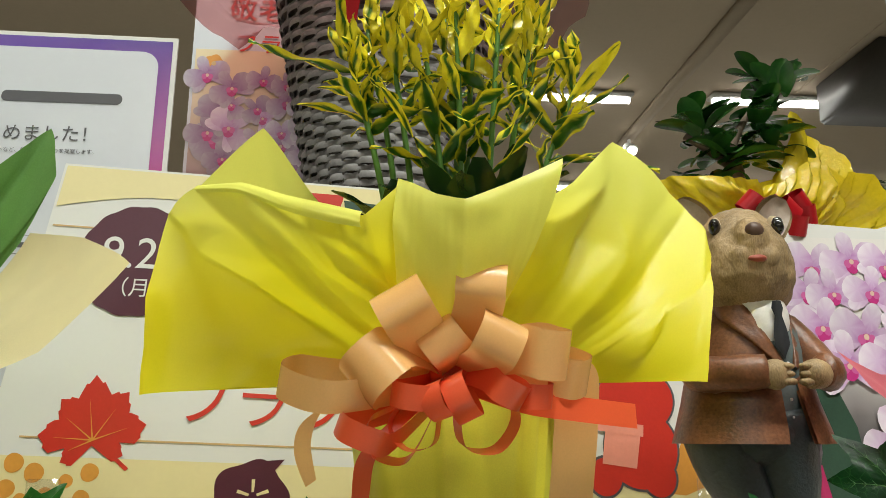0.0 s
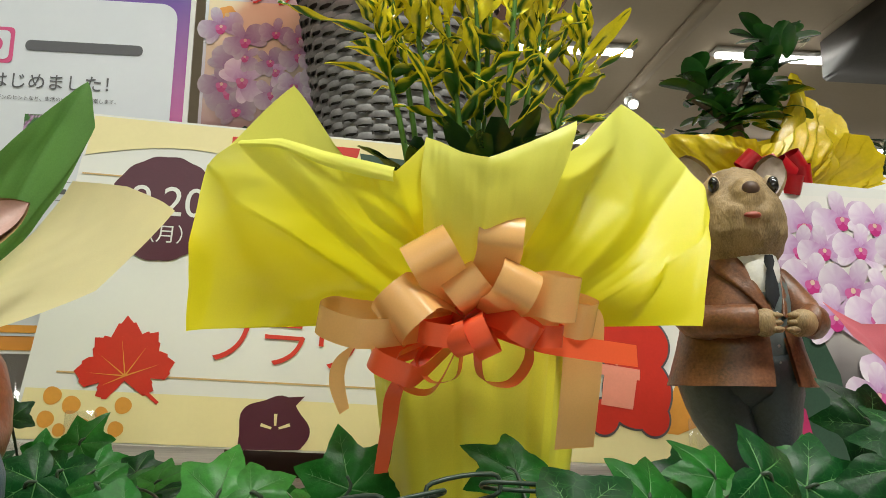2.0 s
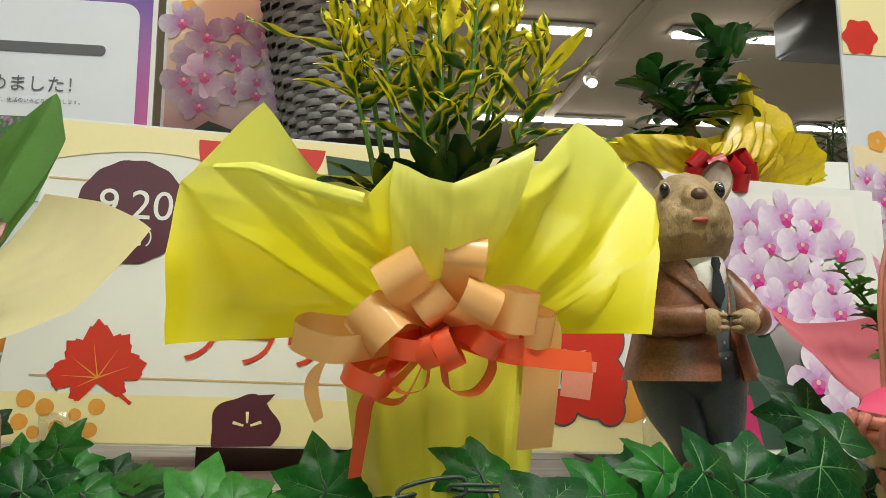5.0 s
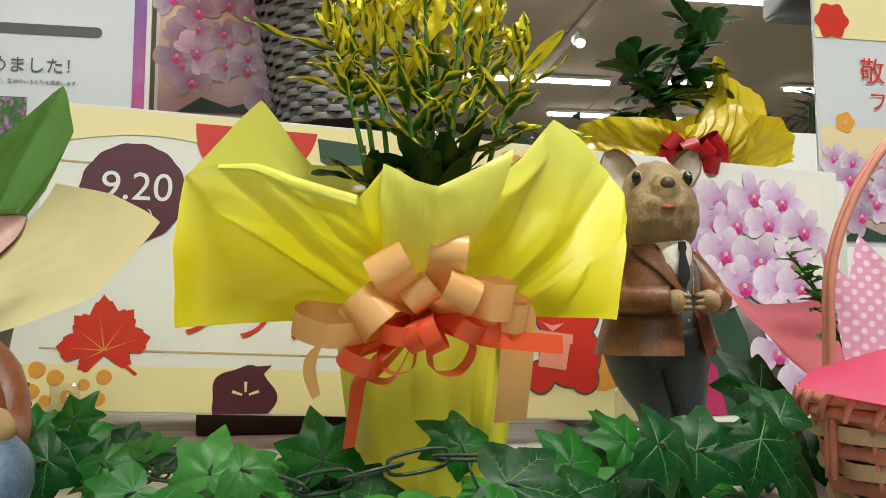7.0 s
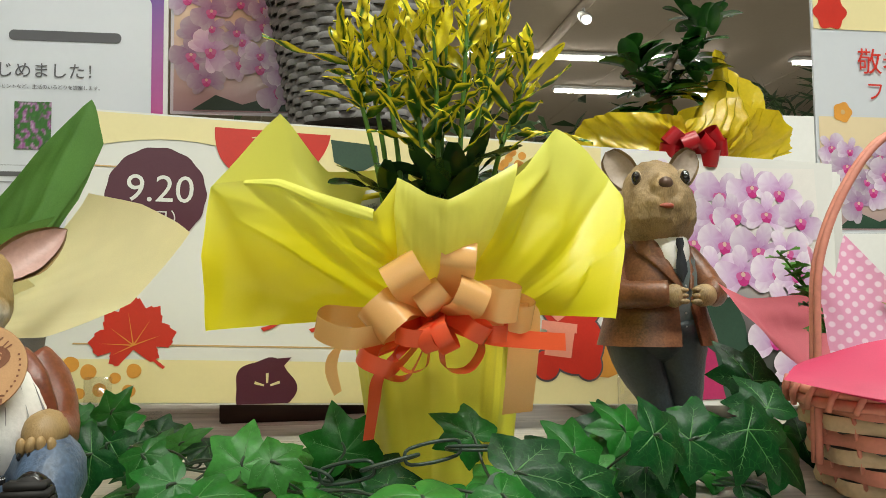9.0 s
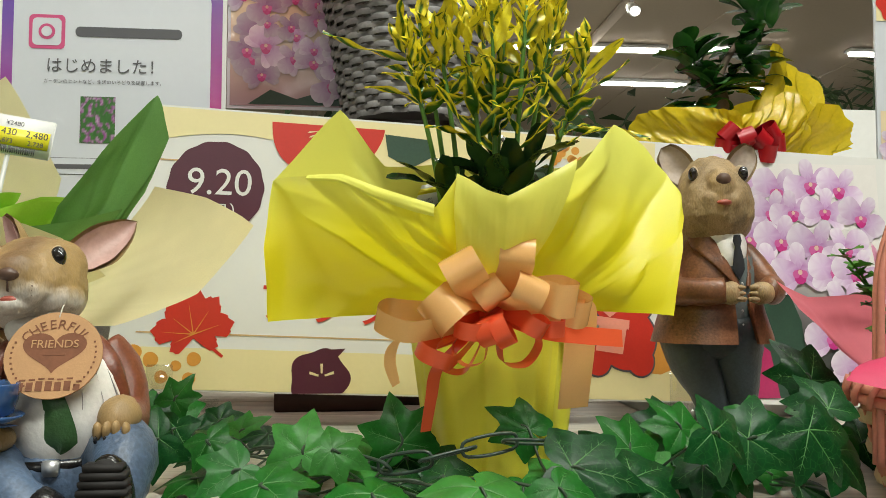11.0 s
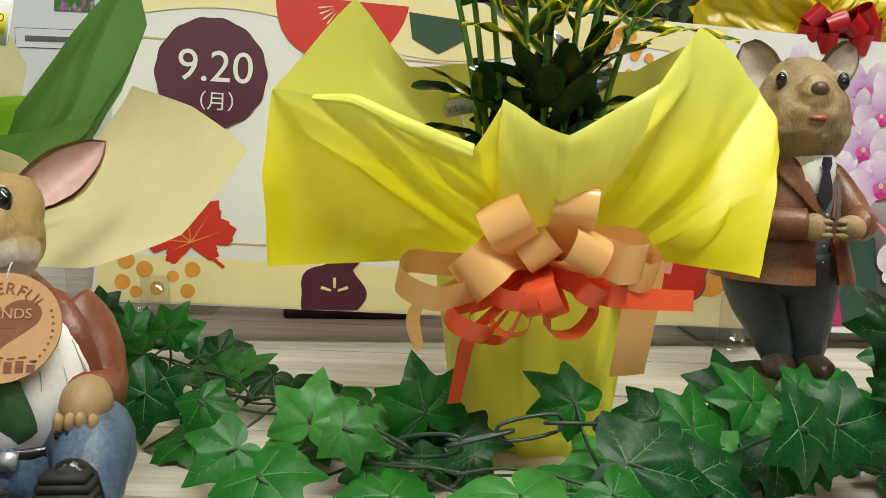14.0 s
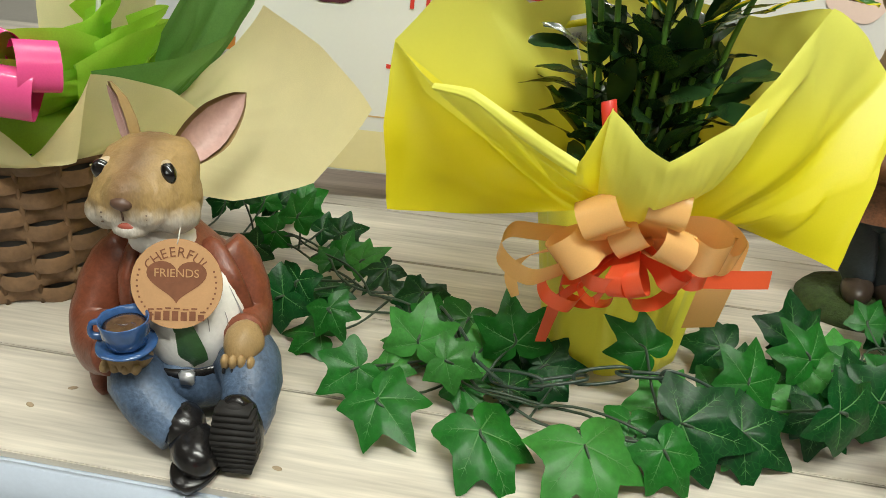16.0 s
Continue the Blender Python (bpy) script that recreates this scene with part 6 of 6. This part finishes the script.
solo("shop_counter", bm, M_RISER, "pale grey shop counter standing behind the display", "counter")
M_GOLD = material("gold_cellophane", (0.72, 0.55, 0.02), 0.14, 0.25, 30, 260, 0.5, translucent=0.35, coat=0.5, dist=0.003)
M_FICUS = material("ficus_leaf", (1, 1, 1), 0.22, 0.25, 60, 400, 0.1, attribute="Col", island=0.2)
M_BARK = material("grey_bark", (0.14, 0.10, 0.07), 0.8, 0.4, 120, 500, 0.5)
ficus = thing("ficus_plant", "small glossy green ficus wrapped in gold cellophane with a red bow", "potted plant", (0.305, 0.325, 0.262))


def fs(name, base, rim, seed, crease=0.006, mat=None):
    return sheet(name, base, rim, mat or M_GOLD, per=22, steps=16, bulge=0.006, crease=crease * 0.8, seed=seed, parent=ficus, pleat=0.0055, folds=5 + seed % 4, origin=(0.305, 0.325, 0.262), label="crinkled gold cellophane")


FB = [(0.268, 0.295, 0.264), (0.28, 0.285, 0.263), (0.30, 0.28, 0.263), (0.325, 0.285, 0.263), (0.345, 0.30, 0.264)]
fs("gold_sheet", FB, [(0.186, 0.30, 0.285), (0.196, 0.29, 0.318), (0.225, 0.275, 0.326), (0.265, 0.265, 0.325), (0.30, 0.268, 0.322)], 3, 0.012)
fs("gold_sheet", FB, [(0.30, 0.275, 0.318), (0.33, 0.28, 0.325), (0.365, 0.285, 0.35), (0.395, 0.29, 0.345), (0.42, 0.295, 0.30)], 14, 0.016)
fs("gold_sheet", [(0.30, 0.30, 0.264), (0.32, 0.305, 0.264), (0.335, 0.31, 0.264), (0.345, 0.315, 0.264), (0.35, 0.32, 0.264)], [(0.345, 0.31, 0.34), (0.368, 0.31, 0.412), (0.395, 0.335, 0.40), (0.430, 0.33, 0.375), (0.442, 0.32, 0.325)], 22, 0.018)
fs("gold_sheet", [(0.335, 0.292, 0.264), (0.345, 0.292, 0.264), (0.355, 0.293, 0.264), (0.36, 0.294, 0.264), (0.36, 0.296, 0.264)], [(0.365, 0.268, 0.295), (0.39, 0.262, 0.332), (0.412, 0.266, 0.33), (0.434, 0.27, 0.305), (0.428, 0.272, 0.285)], 29, 0.014)
fs("gold_sheet", [(0.262, 0.35, 0.264), (0.28, 0.37, 0.264), (0.305, 0.375, 0.264), (0.33, 0.37, 0.264), (0.345, 0.35, 0.264)], [(0.21, 0.36, 0.318), (0.25, 0.385, 0.33), (0.30, 0.39, 0.326), (0.36, 0.385, 0.36), (0.42, 0.36, 0.37)], 33)
bm = bmesh.new()
shell(bm, [(0.0, 0, 0, 0.034, 0.034), (0.045, 0, 0, 0.042, 0.042), (0.046, 0, 0, 0.038, 0.038)])
part("pot", bm, M_GOLD, ficus)
for d, ln in (((-0.8, -0.5, 0.5), 0.036), ((-0.9, -0.45, -0.1), 0.04), ((0.8, -0.5, 0.5), 0.04), ((0.95, -0.4, 0.1), 0.042), ((-0.3, -0.9, 0.3), 0.03), ((0.35, -0.9, 0.2), 0.032), ((-0.5, -0.7, -0.3), 0.034), ((0.55, -0.7, -0.3), 0.036)):
    loop((0.000, -0.060, 0.020), d, ln * 1.0, 0.020, 0.018, M_REDR, ficus, side=(0.1, 1, 0.35), label="red ribbon loop")
bm = bmesh.new()
tube(bm, smooth_path([(0, 0, 0.03), (0.006, 0, 0.08), (0.002, -0.004, 0.115), (0.03, 0, 0.16)], 5), [0.010, 0.0095, 0.009, 0.009, 0.0085, 0.008, 0.008, 0.007, 0.006, 0.0055, 0.005, 0.0045, 0.004, 0.0035, 0.003, 0.002], 10)
tube(bm, smooth_path([(0.004, 0, 0.09), (-0.025, -0.004, 0.11), (-0.045, 0, 0.125)], 5), 0.004, 8)
part("trunk", bm, M_BARK, ficus)
FL = []
for k in range(4):
    me = leaf_mesh("ficus_leaf", 0.042, 0.0235, lambda u: max(0.03, math.sin(math.pi * min(1, 0.04 + u * 0.94)) ** 0.6 * (0.65 + 0.5 * u)), 0.4 + 0.15 * k, 0.2 * k - 0.3, lambda u, s, k=k: mixc((0.025, 0.11, 0.025), (0.05, 0.18, 0.03), 0.5 + noise.noise((u * 2, s, k))), cup=0.2)
    me.materials.append(M_FICUS)
    FL.append(me)
random.seed(44)
for c, n, up in (((0.054, 0.0, 0.180), 13, 0.85), ((0.038, 0.0, 0.145), 13, 0.45), ((-0.032, 0, 0.130), 12, 0.65), ((-0.008, -0.01, 0.10), 12, 0.3), ((0.016, 0.0, 0.105), 13, 0.2), ((-0.022, 0.005, 0.085), 8, 0.1), ((0.04, -0.005, 0.12), 8, 0.2)):
    for i in range(int(n * 1.3)):
        put_leaf(FL, Vector(c) + Vector([random.uniform(-0.012, 0.012) for _ in range(3)]), i * 2.4 + random.uniform(-0.3, 0.3), up + random.uniform(-0.35, 0.5), random.uniform(-0.4, 0.4), random.uniform(0.85, 1.2), ficus)

# ---- flower basket with cream and green paper ----
M_CRM = material("cream_wrap", (0.90, 0.81, 0.47), 0.55, 0.16, 22, 1500, 0.08, translucent=0.45, dist=0.0004)
M_TISG = material("lime_tissue", (0.42, 0.72, 0.06), 0.6, 0.2, 25, 900, 0.1, translucent=0.5, dist=0.0006)
M_TISD = material("leaf_green_wrap", (0.15, 0.34, 0.085), 0.5, 0.25, 25, 900, 0.1, translucent=0.45, dist=0.0006)
M_PINKR = material("pink_satin_ribbon", (0.80, 0.09, 0.28), 0.25, 0.1, 30, 900, 0.1)
O = (-0.44, 0.095, 0.0)
fb = thing("flower_basket", "brown woven basket with cream wrap, green tissue and a pink bow", "flower basket", O)
woven(fb, lambda v: 0.082 + 0.012 * v, 0.0, 0.115, 9, 22, M_BROWNWK, M_BROWNWK, amp=0.004, band=0.92, th=0.0025)


def wrap(name, base, rim, mat, seed, crease=0.004, bulge=0.008, label=""):
    return sheet(name, base, rim, mat, per=10, steps=12, bulge=bulge, crease=crease, seed=seed, parent=fb, origin=O, label=label)


wrap("cream_sheet", [(-0.36, 0.03, 0.105), (-0.352, 0.05, 0.11), (-0.35, 0.07, 0.112), (-0.352, 0.09, 0.114), (-0.36, 0.12, 0.115)], [(-0.33, 0.005, 0.108), (-0.25, -0.012, 0.108), (-0.197, -0.021, 0.128), (-0.165, -0.01, 0.172), (-0.205, 0.035, 0.195), (-0.251, 0.079, 0.208)], M_CRM, 4, 0.006, 0.008, "stiff cream paper wing")
wrap("cream_sheet", [(-0.50, 0.02, 0.11), (-0.46, 0.005, 0.108), (-0.42, 0.008, 0.108), (-0.385, 0.02, 0.107), (-0.358, 0.045, 0.108)], [(-0.50, -0.03, 0.145), (-0.44, -0.025, 0.128), (-0.395, -0.012, 0.145), (-0.372, -0.004, 0.118), (-0.352, 0.0, 0.12), (-0.333, -0.003, 0.178), (-0.296, 0.02, 0.165), (-0.27, 0.03, 0.14)], M_CRM, 6, 0.003, 0.004, "wavy cream paper collar")
wrap("cream_sheet", [(-0.46, 0.16, 0.11), (-0.42, 0.17, 0.11), (-0.38, 0.16, 0.11)], [(-0.47, 0.2, 0.26), (-0.405, 0.18, 0.315), (-0.352, 0.165, 0.225)], M_CRM, 8, 0.003, 0.002, "tall cream paper back")
wrap("green_sheet", [(-0.35, 0.07, 0.12), (-0.34, 0.08, 0.122), (-0.335, 0.095, 0.122), (-0.34, 0.11, 0.12)], [(-0.315, 0.06, 0.19), (-0.285, 0.085, 0.245), (-0.257, 0.102, 0.283), (-0.244, 0.086, 0.246), (-0.262, 0.092, 0.205)], M_TISD, 11, 0.004, 0.006, "folded green paper spike")
wrap("green_sheet", [(-0.37, 0.05, 0.12), (-0.355, 0.06, 0.12), (-0.35, 0.08, 0.12)], [(-0.35, 0.03, 0.17), (-0.30, 0.045, 0.178), (-0.272, 0.07, 0.19)], M_TISD, 12, 0.004, 0.004, "dark green paper")
random.seed(17)
for k in range(20):
    a = random.uniform(-2.7, 0.7)
    q = random.uniform(0.0, 0.05)
    c = Vector((-0.425 + q * math.cos(a), 0.075 + q * math.sin(a), 0.125 + 0.02 * random.random()))
    t = Vector((math.cos(a), math.sin(a), 0))
    s = Vector((-t.y, t.x, 0))
    ln, h = random.uniform(0.03, 0.065), random.uniform(0.03, 0.066)
    wrap("tissue_sheet", [c - s * 0.025, c, c + s * 0.025], [c + t * ln * 0.6 - s * 0.046 + Vector((0, 0, h * 0.7)), c + t * (ln + 0.006) - s * 0.026 + Vector((0, 0, h * 0.95)), c + t * (ln + 0.016) + Vector((0, 0, h)), c + t * (ln + 0.004) + s * 0.026 + Vector((0, 0, h * 0.92)), c + t * ln * 0.6 + s * 0.046 + Vector((0, 0, h * 0.7))], M_TISG, 20 + k, 0.005, 0.012, "lime green tissue")
bm = bmesh.new()
rows = []
for j in range(9):
    e = (math.pi / 2) * j / 8
    rows.append([((0.09 + 0.012 * noise.noise((i * 0.6, j * 0.7, 2))) * math.cos(2 * math.pi * i / 40) * math.cos(e), (0.09 + 0.012 * noise.noise((i * 0.6, j * 0.7, 5))) * math.sin(2 * math.pi * i / 40) * math.cos(e), 0.112 + 0.055 * math.sin(e) + 0.02 * noise.noise((i * 0.8, j * 0.9, 9)) * math.cos(e)) for i in range(40)])
grid(bm, rows, True)
part("tissue_filling", bm, M_TISG, fb, "crumpled lime tissue")
for d, ln in (((-0.2, -0.7, 0.6), 0.05), ((0.6, -0.6, 0.35), 0.045), ((-0.7, -0.6, 0.2), 0.05), ((0.2, -0.8, -0.1), 0.045), ((-0.5, -0.7, -0.1), 0.04)):
    loop((0.06, -0.085, 0.17), d, ln * 0.85, 0.03, 0.024, M_PINKR, fb, side=(0.2, 0, 1), label="pink satin ribbon loop")
card = thing("price_card", "white and yellow price card on a plastic pick", "price tag", (-0.374, 0.122, 0.252))
card.rotation_euler = (radians(-6), radians(8), radians(8))
card.scale = (0.86, 0.86, 0.86)
bm = bmesh.new()
box(bm, -0.036, 0.036, -0.0015, 0.0, -0.0175, 0.0195, 0.001)
part("card", bm, M_PAPER, card)
bm = bmesh.new()
box(bm, -0.034, 0.033, -0.0021, -0.0017, -0.009, 0.0075)
part("yellow_field", bm, M_TAGY, card)
for s, x, z, q in (("2,430", -0.005, 0.0035, 0.0088), ("2,480", 0.022, 0.0035, 0.0088), ("2,673", -0.004, -0.005, 0.0062), ("2,728", 0.022, -0.005, 0.0062), ("¥2480", 0.002, 0.012, 0.006)):
    lettering(s, q, M_GREYTXT, "lettering", card, Matrix.Translation((x, -0.0024, z)) @ pose(0, 0, 0, 90, 0, 0))
bm = bmesh.new()
for i in range(22):
    box(bm, -0.016 + i * 0.0018, -0.016 + i * 0.0018 + random.uniform(0.0005, 0.0013), -0.0021, -0.0017, -0.016, -0.0098)
part("barcode", bm, M_GREYTXT, card)
bm = bmesh.new()
box(bm, -0.002, 0.002, 0.0, 0.0025, -0.13, 0.0, 0.0008)
part("pick", bm, M_PAPER, card)

# ---- pink splint basket ----
M_PINKW = material("pink_wrap", (0.78, 0.20, 0.25), 0.5, 0.15, 20, 1500, 0.08, translucent=0.35, dist=0.0004)
M_MAGW = material("deep_pink_wrap", (0.68, 0.06, 0.15), 0.5, 0.15, 20, 1500, 0.08, translucent=0.25, dist=0.0004)
M_LEAFB = material("bright_leaf", (0.07, 0.22, 0.025), 0.4, 0.3, 80, translucent=0.15)
M_LEAFY = material("cream_edged_leaf", (0.55, 0.58, 0.18), 0.4, 0.4, 60, 300, stretch=(6, 6, 1))
M_DOTS = bpy.data.materials.new("polka_dot_wrap")
M_DOTS.use_nodes = True
nt = M_DOTS.node_tree
b = nt.nodes["Principled BSDF"]
tc, mp, vo = nt.nodes.new("ShaderNodeTexCoord"), nt.nodes.new("ShaderNodeMapping"), nt.nodes.new("ShaderNodeTexVoronoi")
mp.inputs["Scale"].default_value = (150, 0.01, 150)
mp.inputs["Rotation"].default_value = (0, radians(40), 0)
vo.inputs["Scale"].default_value, vo.inputs["Randomness"].default_value = 1.0, 0.0
nt.links.new(tc.outputs["Object"], mp.inputs[0])
nt.links.new(mp.outputs[0], vo.inputs["Vector"])
nt.links.new(ramp(nt, vo.outputs["Distance"], [(0.22, (0.84, 0.64, 0.74)), (0.34, (0.74, 0.33, 0.50))]), b.inputs["Base Color"])
b.inputs["Roughness"].default_value = 0.5
PO = (0.302, -0.05, 0.0)
pb = thing("pink_basket", "pale and salmon splint basket with a tall handle and pink paper", "flower basket", PO)
woven(pb, lambda v: 0.055 + 0.014 * v, 0.001, 0.062, 6, 16, M_SPLINT, M_SPLINTP, amp=0.003, band=0.94, th=0.0018, alt=M_SPLINTP)
for z in (0.060, 0.067):
    bm = bmesh.new()
    tube(bm, [(0.0715 * math.cos(2 * math.pi * i / 48), 0.0715 * math.sin(2 * math.pi * i / 48), z) for i in range(49)], 0.0038, 8)
    part("rim", bm, M_SPLINTP, pb, "salmon bound rim")
for i in range(26):
    t = 2 * math.pi * i / 26
    bm = bmesh.new()
    tube(bm, [(0.0755 * math.cos(t), 0.0755 * math.sin(t), 0.056), (0.0775 * math.cos(t + 0.06), 0.0775 * math.sin(t + 0.06), 0.064), (0.075 * math.cos(t + 0.12), 0.075 * math.sin(t + 0.12), 0.072)], 0.0022, 6)
    part("binding", bm, M_SPLINTP, pb)
for o in (-0.0022, 0.0022):
    bm = bmesh.new()
    tube(bm, smooth_path([(-0.070, o, 0.02), (-0.068, o, 0.10), (-0.064, o, 0.15), (-0.045, o, 0.195), (-0.014, o, 0.232), (0.02, o, 0.236), (0.05, o, 0.2), (0.066, o, 0.14), (0.07, o, 0.06), (0.07, o, 0.02)], 6), 0.0025, 8)
    part("handle", bm, M_SPLINTP, pb, "salmon cane handle")


def pw(name, base, rim, mat, seed, crease=0.003, bulge=0.006, label=""):
    return sheet(name, base, rim, mat, per=10, steps=12, bulge=bulge, crease=crease, seed=seed, parent=pb, origin=PO, label=label)


pw("pink_sheet", [(0.25, -0.08, 0.072), (0.28, -0.11, 0.07), (0.31, -0.115, 0.07), (0.35, -0.10, 0.07)], [(0.196, -0.075, 0.077), (0.235, -0.115, 0.066), (0.30, -0.145, 0.062), (0.38, -0.12, 0.07)], M_MAGW, 3, 0.004, 0.01, "deep pink paper flap")
pw("pink_sheet", [(0.196, -0.075, 0.077), (0.235, -0.115, 0.068), (0.30, -0.142, 0.064), (0.38, -0.12, 0.07)], [(0.22, -0.06, 0.087), (0.25, -0.075, 0.098), (0.30, -0.08, 0.106), (0.37, -0.07, 0.11)], M_MAGW, 5, 0.003, 0.004, "deep pink paper flap")
pw("dotted_sheet", [(0.245, -0.055, 0.075), (0.262, -0.062, 0.075), (0.29, -0.07, 0.078), (0.33, -0.07, 0.08)], [(0.236, -0.042, 0.163), (0.25, -0.05, 0.14), (0.262, -0.045, 0.168), (0.285, -0.06, 0.135), (0.34, -0.06, 0.115)], M_DOTS, 7, 0.002, 0.0, "pink polka-dot paper")
pw("pink_sheet", [(0.258, 0.0, 0.075), (0.27, 0.015, 0.076), (0.29, 0.02, 0.078), (0.32, 0.02, 0.08)], [(0.206, 0.022, 0.138), (0.235, 0.03, 0.126), (0.275, 0.035, 0.128), (0.33, 0.03, 0.14)], M_PINKW, 9, 0.003, 0.004, "salmon pink paper cone")
random.seed(71)
LB = []
for k in range(3):
    me = leaf_mesh("leaf", 0.018, 0.013, lambda u: max(0.05, math.sin(math.pi * min(1, 0.05 + u * 0.92)) * (1 + 0.35 * math.sin(u * 16))), 0.5, 0.2, lambda u, s: (0.1, 0.3, 0.05), n=9)
    me.materials.append(M_LEAFB)
    LB.append(me)
for q in range(3):
    p0, p1 = Vector((-0.03, 0.035, 0.09)), Vector((-0.062 - 0.006 * q, 0.03, 0.135 + 0.012 * q))
    path = smooth_path([p0, (p0 + p1) / 2 + Vector((0, 0, 0.01)), p1], 5)
    bm = bmesh.new()
    tube(bm, path, 0.0009, 5)
    part("stem", bm, M_LEAFB, pb)
    for i in range(8):
        put_leaf(LB, path[2 + i % 9], random.uniform(0, 6.3), random.uniform(-0.1, 0.6), random.uniform(-0.5, 0.5), random.uniform(0.6, 1.1), pb)
LY = leaf_mesh("leaf", 0.045, 0.008, lance, 0.5, 0.3, lambda u, s: (0.5, 0.5, 0.2))
LY.materials.append(M_LEAFY)
for q in range(10):
    put_leaf([LY], Vector((0.0, -0.02, 0.10)), 1.5 + q * 0.65, random.uniform(0.5, 1.2), 0.0, random.uniform(0.8, 1.2), pb)
for q in range(8):
    put_leaf(LB, Vector((0.03, 0.0, 0.14)) + Vector([random.uniform(-0.02, 0.02) for _ in range(3)]), random.uniform(0, 6.3), random.uniform(0, 0.8), 0, 1.3, pb)

# ---- far greenery ----
M_FAR = material("far_leaf", (0.035, 0.07, 0.02), 0.5, 0.4, 20, island=0.3)
random.seed(91)


def bush(name, label, at, size, count, leaf_len, leaf_w):
    bm = bmesh.new()
    for _ in range(count):
        p = Vector([random.gauss(0, 0.45) * s for s in size])
        d = Vector((random.uniform(-1, 1), random.uniform(-1, 1), random.uniform(-0.3, 1))).normalized()
        s = d.orthogonal().normalized() * leaf_w
        s = Matrix.Rotation(random.uniform(0, 6.3), 3, d) @ s
        a = p + d * leaf_len * 0.5
        poly(bm, [p, a + s, p + d * leaf_len - Vector((0, 0, 0.2 * leaf_len)), a - s])
    ob = thing(name, label, "plant", at)
    part("foliage", bm, M_FAR, ob, smooth=False)
    bm = bmesh.new()
    z0 = FLOOR - at[2]
    shell(bm, [(z0, 0, 0, 0.12, 0.12), (z0 + 0.3, 0, 0, 0.15, 0.15), (z0 + 0.31, 0, 0, 0.13, 0.13)])
    part("pot", bm, M_DARK, ob)
    bm = bmesh.new()
    tube(bm, [(0, 0, z0 + 0.3), (0.01, 0, z0 * 0.5), (0, 0, 0.05)], [0.02, 0.018, 0.01], 8)
    part("trunk", bm, M_BARK, ob)
    return ob


for bx, by, bz in ((-0.18, 1.35, 0.34), (0.25, 1.3, 0.36), (0.6, 1.45, 0.36), (-0.6, 1.4, 0.34)):
    bush("shop_plant", "dark green leafy pot plant on the shop floor", (bx, by, bz), (0.28, 0.14, 0.22), 420, 0.08, 0.014)
palm = thing("palm_plant", "dark green feathery palm in a pot behind the counter", "palm", (1.62, 1.95, 0.45))
for k in range(16):
    a, e = 2.4 * k, random.uniform(0.5, 1.3)
    pts = smooth_path([Vector((0, 0, 0)), Vector((math.cos(a) * 0.18, math.sin(a) * 0.18, 0.3 * e + 0.1)), Vector((math.cos(a) * 0.42, math.sin(a) * 0.42, 0.3 * e))], 8)
    bm = bmesh.new()
    tube(bm, pts, 0.004, 5)
    for i in range(4, 17):
        t = (pts[i] - pts[i - 1]).normalized()
        s = t.cross(Vector((0, 0, 1))).normalized()
        for g in (-1, 1):
            d = (s * g + t * 0.7 - Vector((0, 0, 0.3))).normalized()
            poly(bm, [pts[i] - t * 0.008, pts[i] + d * 0.08 + t * 0.004, pts[i] + d * 0.15, pts[i] + t * 0.008 + d * 0.02])
    part("frond", bm, M_FAR, palm, smooth=False)
bm = bmesh.new()
shell(bm, [(FLOOR - 0.45, 0, 0, 0.16, 0.16), (FLOOR - 0.05, 0, 0, 0.2, 0.2), (FLOOR - 0.04, 0, 0, 0.17, 0.17)])
part("pot", bm, M_DARK, palm)
bm = bmesh.new()
tube(bm, [(0, 0, FLOOR - 0.1), (0.02, 0, -0.5), (0, 0, 0.02)], [0.04, 0.03, 0.015], 10)
part("trunk", bm, M_BARK, palm)

# ---- red carnation in front of the table ----
M_CARN = material("red_petal", (0.55, 0.008, 0.012), 0.5, 0.2, 80, 400, 0.2)
carn = thing("red_carnation", "red carnation in a pot on the floor before the table", "flower", (-0.235, -0.215, 0.012))
bm = bmesh.new()
for k in range(34):
    a, e = 2.4 * k, 0.15 + 1.3 * k / 34
    d = Vector((math.cos(a) * math.sin(e), math.sin(a) * math.sin(e), math.cos(e) * 0.7))
    u = d.orthogonal().normalized() * 0.008
    w = d.cross(u).normalized() * 0.004
    poly(bm, [Vector((0, 0, -0.01)), d * 0.016 + u, d * 0.019 + u * 0.5 + w, d * 0.017 + w * 0.4, d * 0.019 - u * 0.5 + w, d * 0.016 - u])
part("bloom", bm, M_CARN, carn)
bm = bmesh.new()
tube(bm, [(0, 0, -0.01), (0.005, -0.03, -0.4), (0, -0.03, FLOOR + 0.15)], 0.0025, 6)
part("stem", bm, M_STEM, carn)
bm = bmesh.new()
shell(bm, [(FLOOR - 0.012, 0, -0.03, 0.05, 0.05), (FLOOR + 0.15, 0, -0.03, 0.065, 0.065), (FLOOR + 0.151, 0, -0.03, 0.055, 0.055)])
part("pot", bm, M_DARK, carn)
